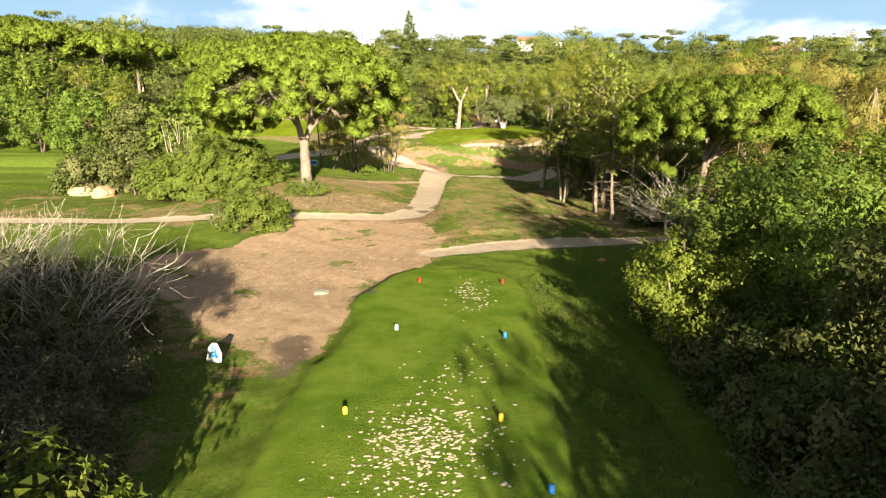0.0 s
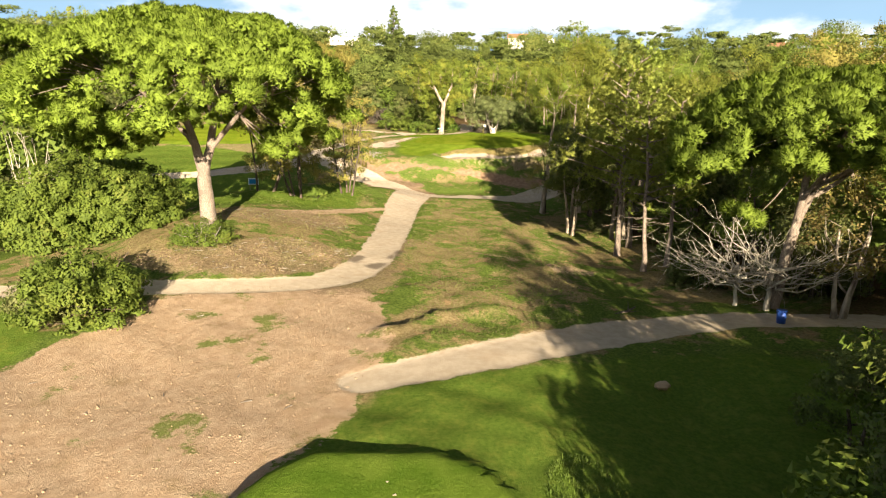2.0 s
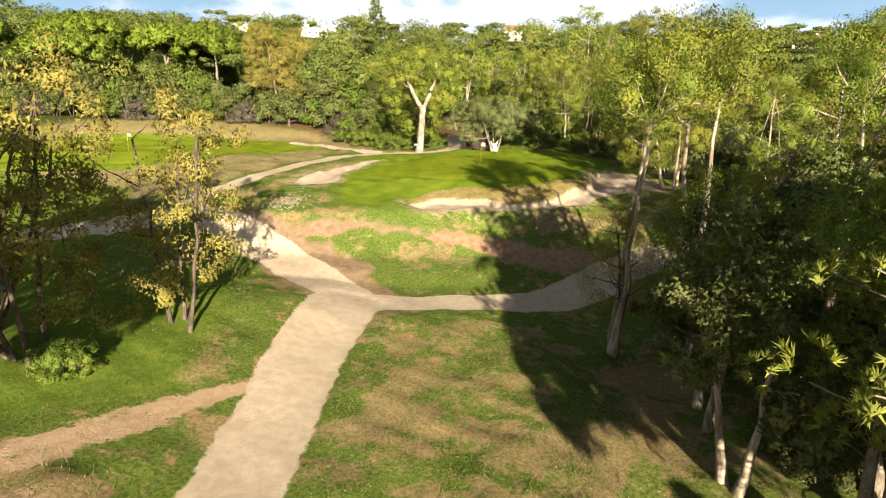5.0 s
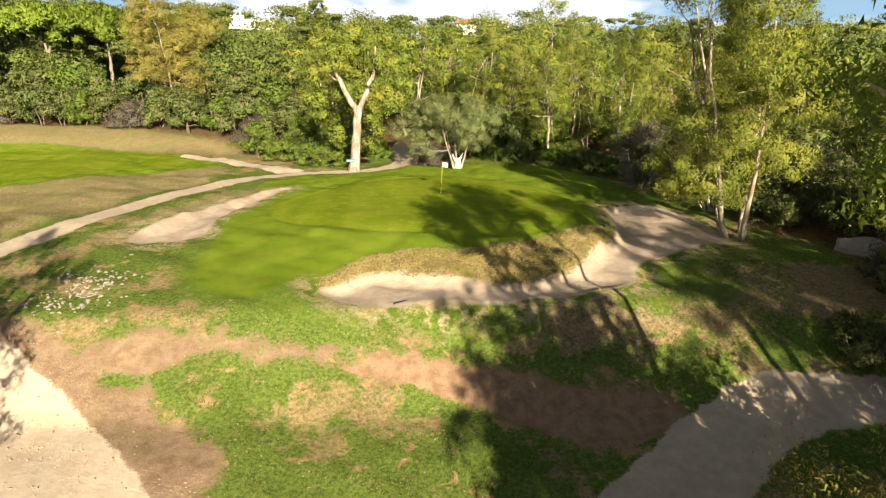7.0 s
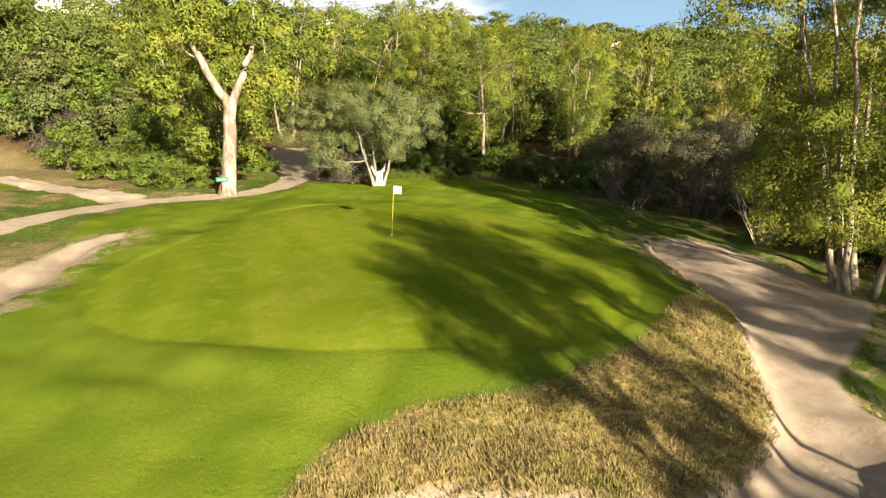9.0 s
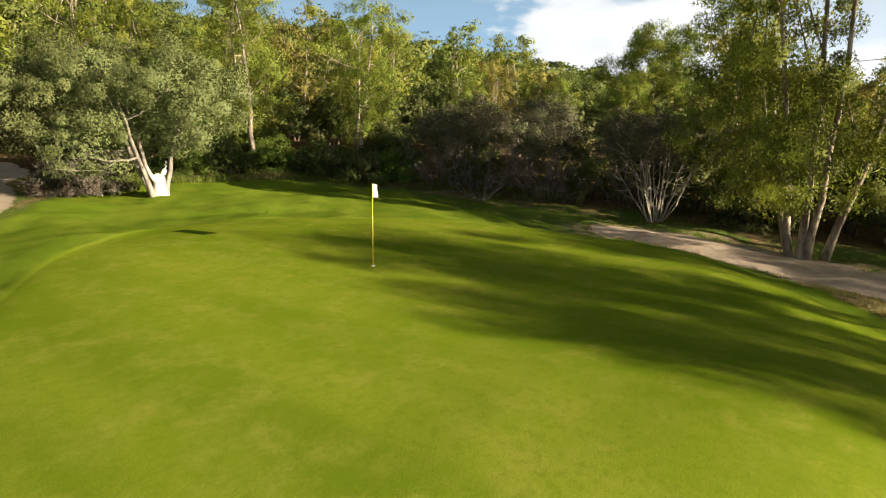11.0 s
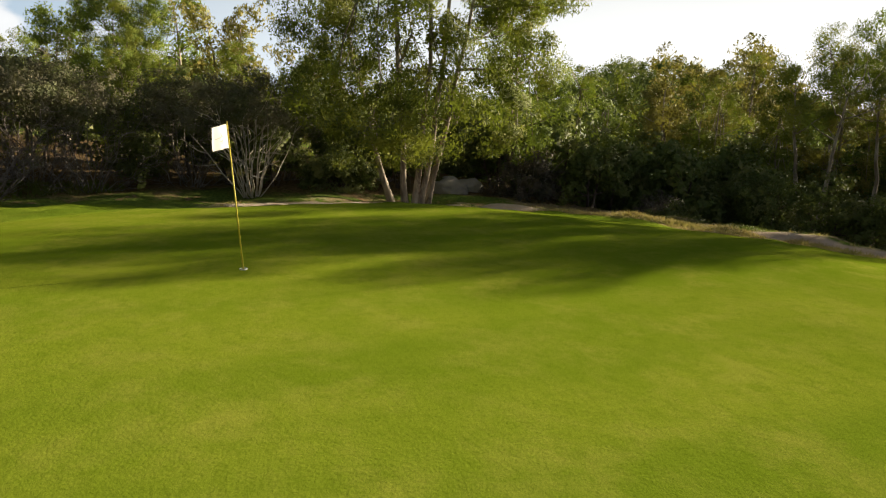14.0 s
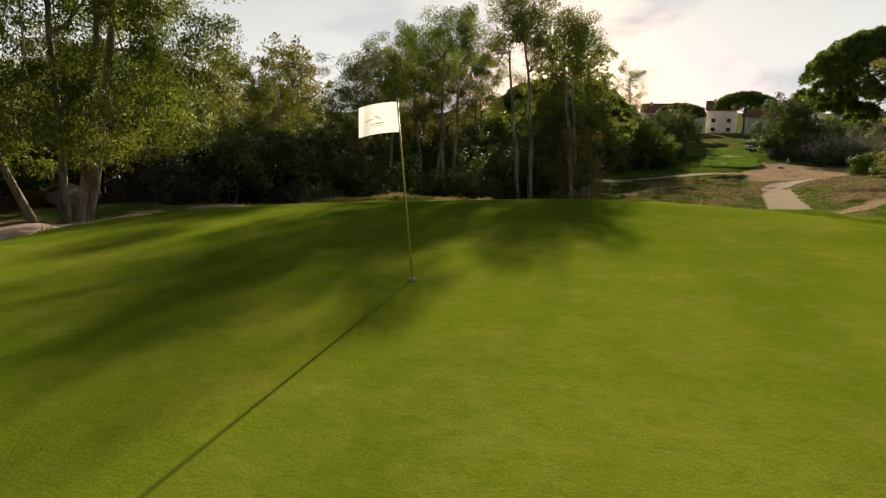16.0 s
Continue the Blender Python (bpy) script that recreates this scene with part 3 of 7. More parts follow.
RIDGE = course([(-0.2, 43.2, 0.1), (1.4, 44.8, 0.1), (3.2, 45.9, 0.1), (5.0, 46.6, 0.1)])
HILL = [(-80, 2.2), (0, 1.7), (30, 1.55), (46, 1.5), (56, 1.35), (70, 1.45), (85, 1.75), (91, 1.7), (95, 2.7), (99, 5.3), (104, 6.1), (112, 6.8), (125, 7.35), (134, 7.6), (150, 8.2), (180, 10.5), (230, 18), (300, 33), (400, 48), (480, 51), (900, 40)]


def land(x, y):
    """Height of the bare land at x, y (arrays)."""
    x, y = np.asarray(x, float), np.asarray(y, float)
    z = lerp_table(y, HILL)
    z = z + mound(x, y, -14, 60, 9, 14, 2.3) + mound(x, y, -14, 80, 10, 10, 1.5) + mound(x, y, -36, 60, 14, 16, 0.8) + mound(x, y, -5, 87, 5, 7, 0.9)
    z = z - 0.85 * smooth(4.5, 11, x) * (1 - smooth(36, 50, y)) - 1.1 * smooth(6, 15, x) * smooth(38, 55, y) * (1 - smooth(86, 96, y))
    z = z - 1.0 * smooth(16, 27, x) * smooth(88, 104, y) * (1 - smooth(122, 150, y))
    # ground beyond the path on the other side lies low, the hills rise all round but towards the houses
    z = z - 2.2 * smooth(-14, -30, x) * smooth(92, 104, y) * (1 - smooth(112, 135, y))
    far = np.hypot(x - 10, y - 100)
    turn = np.degrees(np.arctan2(x - 10, y - 100))
    z = z + 5.5 * smooth(70, 300, far) * np.exp(-((turn - 75) / 48) ** 2)
    z = z + 1.7 * smooth(149, 163, y) * smooth(-3, -13, x)
    z = z + mound(x, y, -112, 172, 40, 32, 5) + mound(x, y, 7.0, 107.8, 6, 3.4, 0.33) - mound(x, y, 15.8, 106.4, 3.2, 3.0, 0.16) - mound(x, y, 18.8, 102.4, 2.3, 2.8, 0.55)
    z = z + 10 * smooth(80, 260, far) * np.exp(-((turn + 55) / 38) ** 2)
    z = z + 25 * smooth(120, 320, far) * np.exp(-((turn - 129) / 11) ** 2)
    return z


def ground_height(x, y):
    x, y = np.asarray(x, float), np.asarray(y, float)
    z = land(x, y)
    d = area_dist(x, y, TEE)
    z = z + 0.34 * smooth(0.4, -0.15, d)
    d = area_dist(x, y, PUTT)
    z = z + 0.22 * smooth(2.5, -3.0, d)
    d = np.minimum.reduce([line_dist(x, y, p) for p in (MAIN, SMALL)])
    z = z - 0.07 * smooth(0.25, -0.15, d)
    # a small earth bank across the slope
    d = line_dist(x, y, RIDGE)
    z = z + 0.24 * np.exp(-(np.maximum(d, 0) / 0.45) ** 2)
    d = area_dist(x, y, BUNKER)
    floor = 5.2 + np.clip(y - 99, 0, 20) * 0.05
    z = z + (np.minimum(floor, z - 0.07) - z) * smooth(0.12, -0.75, d)
    d = area_dist(x, y, BUNKER_LEFT)
    z = z - 0.3 * smooth(0.1, -0.9, d)
    return z


def height(x, y):
    return float(ground_height(np.array([x]), np.array([y]))[0])


def steps(fine0, fine1, fine, end0, end1, grow=1.16):
    inner = list(np.arange(fine0, fine1 + fine / 2, fine))
    for end, sign in ((end1, 1), (end0, -1)):
        s, v, more = fine, inner[-1] if sign > 0 else inner[0], []
        while (end - v) * sign > 0:
            s *= grow
            v += sign * s
            more.append(v)
        inner = inner + more if sign > 0 else more[::-1] + inner
    return np.array(inner)


def mesh_from(name, verts, faces, mat, smooth_it=True):
    """A mesh from arrays: verts n x 3 (or n x 6, with normals), faces m x 3 or m x 4."""
    me = bpy.data.meshes.new(name)
    verts, faces = np.asarray(verts, np.float32), np.asarray(faces, np.int32)
    normals = verts[:, 3:] if verts.shape[1] == 6 else None
    verts = np.ascontiguousarray(verts[:, :3])
    me.vertices.add(len(verts))
    me.vertices.foreach_set("co", verts.ravel())
    k = faces.shape[1]
    me.loops.add(faces.size)
    me.loops.foreach_set("vertex_index", faces.ravel())
    me.polygons.add(len(faces))
    me.polygons.foreach_set("loop_start", np.arange(0, faces.size, k, dtype=np.int32))
    if smooth_it or normals is not None:
        me.polygons.foreach_set("use_smooth", np.ones(len(faces), bool))
    me.update(calc_edges=True)
    if normals is not None:
        a = me.attributes.new("custom_normal", "FLOAT_VECTOR", "POINT")
        a.data.foreach_set("vector", np.ascontiguousarray(normals).ravel())
    if mat:
        me.materials.append(mat)
    return me


def unevenness(x, y):
    """How far the small unevenness shows: mown, trodden and raked ground is smooth."""
    paths = np.minimum.reduce([line_dist(x, y, p) for p in (MAIN, TURN, AWAY, RIGHT, SMALL, TRAIL)])
    k = smooth(-0.5, 0.8, area_dist(x, y, PUTT)) * smooth(-0.3, 0.4, area_dist(x, y, TEE))
    return k * (0.25 + 0.75 * smooth(-0.3, 1.5, paths)) * (0.4 + 0.6 * smooth(-1.0, 1.0, area_dist(x, y, SOIL)))


def build_ground():
    xs = steps(-19, 31, 0.36, -1800, 1800)
    ys = steps(8, 150, 0.36, -1500, 2200)
    gx, gy = np.meshgrid(xs, ys)
    gz = ground_height(gx, gy)
    fine = noise_field(gx, gy)
    gz = gz + fine * unevenness(gx, gy)
    nx, ny = len(xs), len(ys)
    i = np.arange((ny - 1) * nx).reshape(ny - 1, nx)[:, :-1].ravel()
    me = mesh_from("ground", np.stack([gx.ravel(), gy.ravel(), gz.ravel()], 1), np.stack([i, i + 1, i + nx + 1, i + nx], 1), ground_mat)

    def lay(name, d):
        a = me.attributes.new(name, "FLOAT", "POINT")
        a.data.foreach_set("value", d.ravel().astype(np.float32))

    x, y = gx, gy
    least = lambda *ds: np.minimum.reduce(ds)
    lay("d_tee", area_dist(x, y, TEE))
    lay("d_green", least(area_dist(x, y, PUTT), area_dist(x, y, LEFT_GREEN) + 1.5))
    lay("d_fringe", least(area_dist(x, y, FRINGE), area_dist(x, y, LEFT_GREEN) - 1.0))
    lay("d_lawn", least(area_dist(x, y, TEE_LAWN), area_dist(x, y, SURROUND), area_dist(x, y, FAIRWAY), area_dist(x, y, NEAR_LEFT), area_dist(x, y, UNDER_PINE) + 1.2))
    lay("d_soil", least(area_dist(x, y, SOIL), line_dist(x, y, TRAIL), *[area_dist(x, y, p) for p in OUTCROP]))
    lay("d_brown", least(area_dist(x, y, SOIL_PINE), *[area_dist(x, y, p) for p in BROWN]))
    lay("d_fork", least(area_dist(x, y, SOIL_WIDE), np.maximum(area_dist(x, y, SOIL_FORK) + 0.35, -area_dist(x, y, FORK_GRASS))))
    lay("d_red", area_dist(x, y, RED) + 0.3)
    lay("d_face", area_dist(x, y, FACE))
    lay("d_dry", least(area_dist(x, y, BANK_RIGHT), area_dist(x, y, PINE_SLOPE), area_dist(x, y, LEFT_BANK) - 1, area_dist(x, y, LEFT_SLOPE), area_dist(x, y, BANK_STRAW) - 1.5))
    lay("d_straw", least(area_dist(x, y, LEFT_BANK), area_dist(x, y, LEFT_SLOPE), area_dist(x, y, BUNKER_BANK)))
    lay("d_path", least(*[line_dist(x, y, p) for p in (MAIN, TURN, AWAY, RIGHT, SPUR, SMALL)], area_dist(x, y, BACK_SAND)))
    lay("d_sand", least(area_dist(x, y, BUNKER), area_dist(x, y, BUNKER_LEFT)))
    far = np.hypot(x - 10, y - 100)
    hills = np.where((y > 60) | (x > 60), np.clip(88 - far, -9, 9), 9.0)
    lay("d_wood", least(*[area_dist(x, y, p) for p in WOODS]))
    lay("d_hill", hills)
    lay("d_wet", least(*[area_dist(x, y, p) for p in WET]))
    ob = new("ground", me)
    return tagged(ob, "grassy golf course ground with bare soil, gravel paths and bunkers", "ground", kind="structure")


def noise_field(x, y):
    """Small unevenness of the rough ground."""
    out = np.zeros(x.shape)
    rng = np.random.default_rng(7)
    for wave, amp in ((7.0, 0.10), (3.1, 0.06), (1.4, 0.035)):
        for _ in range(5):
            a, p = rng.uniform(0, 2 * np.pi, 2)
            out += amp * 0.45 * np.sin((x * np.cos(a) + y * np.sin(a)) * 2 * np.pi / wave / rng.uniform(0.8, 1.25) + p)
    return out


build_ground()

# ------------------------------------------------------------------ plants
def unit(v):
    return v / (np.linalg.norm(v, axis=-1, keepdims=True) + 1e-9)


def tubes(paths, sides=6):
    """Tapered limbs, each path rows of x, y, z, radius; every limb is joined to the wood it springs from."""
    verts, faces, n0 = [], [], 0
    for p in paths:
        p = np.asarray(p, float)
        k = sides if p[0, 3] > 0.11 else min(sides, 5) if p[0, 3] > 0.045 else 3
        ang = np.arange(k) * 2 * np.pi / k
        d = unit(np.gradient(p[:, :3], axis=0))
        ref = np.where(np.abs(d[:, 2:3]) > 0.9, [[1.0, 0, 0]], [[0, 0, 1.0]])
        u = unit(np.cross(d, ref))
        w = np.cross(d, u)
        ring = p[:, None, :3] + p[:, None, 3:4] * (np.cos(ang)[None, :, None] * u[:, None] + np.sin(ang)[None, :, None] * w[:, None])
        ring = ring.reshape(-1, 3)
        if n0:
            old = np.concatenate(verts)
            near = int(((old - p[0, :3]) ** 2).sum(1).argmin())
            other = near + 1 if near + 1 < n0 else near - 1
            faces.append(np.array([[n0, n0 + 1, near, other]]))
        verts.append(ring)
        a = n0 + (np.arange(len(p) - 1)[:, None] * k + np.arange(k)[None]).ravel()
        b = n0 + (np.arange(len(p) - 1)[:, None] * k + (np.arange(k)[None] + 1) % k).ravel()
        faces.append(np.stack([a, b, b + k, a + k], 1))
        n0 += len(p) * k
    return np.concatenate(verts), np.concatenate(faces)


def bend(rng, a, b, r0, r1, n=6, sag=0.12, wobble=0.04):
    """A curved, tapering limb from a to b."""
    a, b = np.asarray(a, float), np.asarray(b, float)
    k = np.linspace(0, 1, n)[:, None]
    length = np.linalg.norm(b - a)
    side = rng.normal(0, 1, 3) * sag * length * 0.5
    p = a + (b - a) * k + (side + np.array([0, 0, -sag * length * 0.6])) * (k * (1 - k) * 2)
    p[1:-1] += rng.normal(0, wobble * length / n * 2, (n - 2, 3))
    r = r0 + (r1 - r0) * k ** 0.8
    return np.concatenate([p, r], 1)


def with_normals(tri, normal):
    """Corners n x 3 x 3 and one normal each, as rows of place and normal."""
    v = np.concatenate([tri, np.repeat(normal[:, None], 3, 1)], 2)
    return v.reshape(-1, 6), np.arange(len(v) * 3).reshape(-1, 3)


def leaves(rng, at, way, length, width, spread=0.6, droop=0.0, own=0.45):
    """One pointed leaf (a triangle) at each place, its face turned roughly the given way; leaves of a spray round off together."""
    n = len(at)
    way = unit(way)
    face = unit(way + rng.normal(0, spread, (n, 3)))
    d = unit(np.cross(face, rng.normal(0, 1, (n, 3))) + np.array([0, 0, -droop]))
    s = unit(np.cross(face, d))
    size = rng.uniform(0.65, 1.25, (n, 1))
    l, w = length * size, width * size
    tri = np.stack([at - d * l * 0.4 + s * w * 0.5, at - d * l * 0.4 - s * w * 0.5, at + d * l * 0.6], 1)
    return with_normals(tri, unit(way + own * face))


def needles(rng, at, way, out, count, length, width):
    """Tufts of pine needles: they spring from one point all round a shoot that points the given way."""
    n = len(at)
    a = np.repeat(unit(way), count, 0)
    d = unit(rng.normal(0, 0.62, (n * count, 3)) + a * 1.1)
    base = np.repeat(at, count, 0) + d * length * 0.15
    s = unit(np.cross(d, rng.normal(0, 1, (n * count, 3))))
    l = length * rng.uniform(0.7, 1.2, (n * count, 1))
    normal = unit(0.75 * np.repeat(unit(out), count, 0) + 0.6 * d + np.array([0, 0, 0.1]))
    flip = np.sign((np.cross(s, d) * normal).sum(1, keepdims=True))
    s = s * np.where(flip == 0, 1, flip) * width * 0.5
    tri = np.stack([base - s, base + s, base + d * l], 1)
    return with_normals(tri, normal)


def ball(rng, n):
    return unit(rng.normal(0, 1, (n, 3)))


def part(name, data, parent, label=""):
    ob = new(name, data)
    ob.parent = parent
    if label:
        ob["label"] = label
    return ob


def clumps_on(rng, lobes, per_area, up_bias=0.35):
    """Places of leaf clumps over rounded lobes, with the way out from each lobe."""
    at, out, own = [], [], []
    for k, (x, y, z, rx, ry, rz) in enumerate(lobes):
        n = max(4, int(per_area * (rx * ry + ry * rz + rx * rz) / 3 * 4))
        d = ball(rng, n)
        d = d[(d[:, 2] > -0.75) & (rng.uniform(0, 1, n) < 1 - up_bias + up_bias * (d[:, 2] + 1))]
        r = rng.uniform(0.72, 1.03, (len(d), 1))
        at.append(np.array([x, y, z]) + d * r * np.array([rx, ry, rz]))
        out.append(d)
        own.append(np.full(len(d), k))
    return np.concatenate(at), np.concatenate(out), np.concatenate(own)


def leafy(rng, lobes, per_area, per_clump, clump, length, width, droop=0.0, spread=0.5, up_bias=0.35, inner=16):
    """Leaves in clumps over the lobes, and larger sprays filling the inside of each lobe."""
    at, out, own = clumps_on(rng, lobes, per_area, up_bias)
    n = len(at)
    k = ball(rng, n * per_clump).reshape(n, per_clump, 3) * rng.uniform(0.2, 1.0, (n, per_clump, 1)) ** 0.6
    k = k * clump * np.array([1, 1, 0.8]) * rng.uniform(0.6, 1.25, (n, 1, 1))
    pts = (at[:, None] + k).reshape(-1, 3)
    way = unit(1.0 * k + 0.7 * out[:, None] * clump + np.array([0, 0, 0.25 * clump])).reshape(-1, 3)
    v, f = leaves(rng, pts, way, length, width, spread, droop)
    if inner:
        vs, fs, n0 = [v], [f], len(v)
        for x, y, z, rx, ry, rz in lobes:
            m = max(6, int(4.5 * inner * (rx * ry + ry * rz + rx * rz) / 3))
            d = ball(rng, m)
            p = np.array([x, y, z]) + d * rng.uniform(0.25, 0.8, (m, 1)) * np.array([rx, ry, rz])
            iv, jf = leaves(rng, p, d + np.array([0, 0, 0.2]), length * 1.15, width * 1.2, 0.5)
            vs.append(iv)
            fs.append(jf + n0)
            n0 += len(iv)
        v, f = np.concatenate(vs), np.concatenate(fs)
    return v, f, at, own


def finish_tree(name, limb_paths, sides, bark, crown, leaf, crown_name="crown"):
    root = new(name)
    root.empty_display_size = 0.5
    v, f = tubes(limb_paths, sides)
    part("trunk", mesh_from("trunk", v, f, bark), root)
    if crown is not None:
        part(crown_name, mesh_from(crown_name, crown[0], crown[1], leaf, False), root)
    return root


def stems_and_limbs(rng, stems, lobes, clump_at, clump_own, r_limb, twig_share=0.35, from_low=0.45):
    """Stems, a limb into every lobe and twigs out to some of the clumps."""
    paths = list(stems)
    tips = []
    for x, y, z, rx, ry, rz in lobes:
        to = np.array([x, y, z - 0.15 * rz])
        best = None
        for s in stems:
            for q in s[int(len(s) * from_low):]:
                if q[2] > to[2] + 0.2:
                    continue
                cost = np.linalg.norm(to - q[:3]) + 0.5 * abs(to[2] - q[2] - 0.7 * np.linalg.norm(to[:2] - q[:2]))
                if best is None or cost < best[0]:
                    best = (cost, q)
        q = best[1] if best else stems[0][-1]
        p = bend(rng, q[:3], to, min(q[3] * 0.75, r_limb), r_limb * 0.3, 6, 0.16)
        paths.append(p)
        tips.append(p)
    for at, own in zip(clump_at, clump_own):
        if rng.uniform() < twig_share:
            p = tips[own]
            q = p[rng.integers(2, len(p))]
            paths.append(bend(rng, q[:3], at, min(q[3] * 0.6, r_limb * 0.35), 0.012, 4, 0.15))
    return paths


def stem(rng, base, top, r0, r1, n=8, sag=0.05):
    p = bend(rng, base, top, r0, r1, n, sag, 0.03)
    p[:2, 3] *= (1.35, 1.1)
    return p


def make_gum(seed, h=14.0, r=4.2, stems=2, leaf=None, slender=False, density=1.0, bark=None, low=0.22, name="gum_tree", per_clump=170, leaf_size=(0.175, 0.068), inner=22):
    rng = np.random.default_rng(seed)
    st = []
    for k in range(stems):
        a = rng.uniform(0, 6.28)
        lean = r * (0.12 if stems == 1 else 0.34 if stems < 4 else 0.5)
        base = np.array([math.cos(a), math.sin(a), 0]) * (0 if stems == 1 else 0.45 if stems < 4 else 0.8)
        base[2] = -0.4
        st.append(stem(rng, base, base + [math.cos(a) * lean, math.sin(a) * lean, h * rng.uniform(0.72, 0.86)], 0.0155 * h * (1.0 if stems < 3 else 0.8 if stems < 4 else 0.6), 0.05, 9))
    lobes = []
    n = 12 if slender else 18
    for k in range(n):
        f = (k + rng.uniform(0.2, 0.8)) / n
        z = h * (low + (0.93 - low) * f)
        reach = r * (math.sin(math.pi * (0.16 + 0.72 * f)) ** 0.8) * rng.uniform(0.25, 0.8)
        a = k * 2.4 + rng.uniform(-0.5, 0.5)
        size = r * rng.uniform(0.28, 0.47) * (0.85 if f > 0.8 else 1)
        q = st[k % stems]
        c = q[min(len(q) - 1, int(len(q) * min(0.95, z / h)))]
        lobes.append((c[0] + math.cos(a) * reach, c[1] + math.sin(a) * reach, z, size, size, size * rng.uniform(0.75, 1.15)))
    v, f, at, own = leafy(rng, lobes, 0.85 * density, per_clump, 0.7, leaf_size[0], leaf_size[1], 0.6, 0.4, 0.35, inner)
    paths = stems_and_limbs(rng, st, lobes, at, own, 0.007 * h, 0.07)
    return finish_tree(name, paths, 6, bark or bark_gum, (v, f), leaf or leaf_gum)


def make_round(seed, h=7.0, r=3.6, leaf=None, bark=None, per_clump=62, length=0.18, width=0.115, base=0.06, name="holm_oak", stems=2, per_area=1.35, clump=0.55, inner=30):
    """A round-headed broadleaf tree or bush with foliage low down."""
    rng = np.random.default_rng(seed)
    st = []
    for k in range(stems):
        a = rng.uniform(0, 6.28)
        b = np.array([math.cos(a), math.sin(a), 0]) * 0.25 * (stems > 1)
        b[2] = -0.3
        st.append(stem(rng, b, b + [math.cos(a) * r * 0.3, math.sin(a) * r * 0.3, h * 0.62], 0.02 * h, 0.05, 7))
    lobes = [(0, 0, h * 0.62, r * 0.62, r * 0.62, h * 0.34)]
    n = 9
    for k in range(n):
        a = k * 2.399 + rng.uniform(-0.3, 0.3)
        f = rng.uniform(0, 1)
        z = h * (base + 0.12 + (0.66 - base) * f)
        reach = r * (0.72 - 0.25 * f) * rng.uniform(0.8, 1.1)
        s = r * rng.uniform(0.32, 0.48)
        lobes.append((math.cos(a) * reach, math.sin(a) * reach, z, s, s, min(s, h * 0.24)))
    v, f, at, own = leafy(rng, lobes, per_area, per_clump, clump, length, width, 0.0, 0.5, 0.35, inner)
    paths = stems_and_limbs(rng, st, lobes, at, own, 0.010 * h, 0.08, 0.3)
    return finish_tree(name, paths, 5, bark or bark_dark, (v, f), leaf or leaf_oak)


def make_shrub(seed, h=3.5, r=2.6, leaf=None, bark=None, name="mastic_shrub", per_area=2.6, per_clump=74, length=0.16, width=0.105, clump=0.42, twigs=0.05, lobes_n=12, inner=50):
    rng = np.random.default_rng(seed)
    st = [stem(rng, (rng.normal(0, 0.3), rng.normal(0, 0.3), -0.2), (rng.normal(0, r * 0.4), rng.normal(0, r * 0.4), h * 0.7), 0.06, 0.02, 6) for _ in range(4)]
    lobes = [(0, 0, h * 0.52, r * 0.6, r * 0.6, h * 0.42)]
    for k in range(lobes_n):
        a = k * 2.399 + rng.uniform(-0.3, 0.3)
        z = h * rng.uniform(0.14, 0.6)
        reach = r * rng.uniform(0.55, 0.78) * (1.1 - 0.5 * z / h)
        s = r * rng.uniform(0.28, 0.42)
        lobes.append((math.cos(a) * reach, math.sin(a) * reach, z, s, s, min(s, 0.3 * h)))
    for k in range(8):
        a = k * 0.785 + rng.uniform(-0.2, 0.2)
        lobes.append((math.cos(a) * r * 0.72, math.sin(a) * r * 0.72, h * 0.1, r * 0.3, r * 0.3, h * 0.16))
    v, f, at, own = leafy(rng, lobes, per_area, per_clump, clump, length, width, 0.0, 0.5, 0.2, inner)
    keep = v.reshape(-1, 3, 6)[:, :, 2].min(1) > 0.0
    v = v.reshape(-1, 3, 6)[keep].reshape(-1, 6)
    f = np.arange(len(v)).reshape(-1, 3)
    paths = stems_and_limbs(rng, st, lobes, at, own, 0.04, twigs, 0.2)
    return finish_tree(name, paths, 4, bark or bark_dark, (v, f), leaf or leaf_mastic, "foliage")


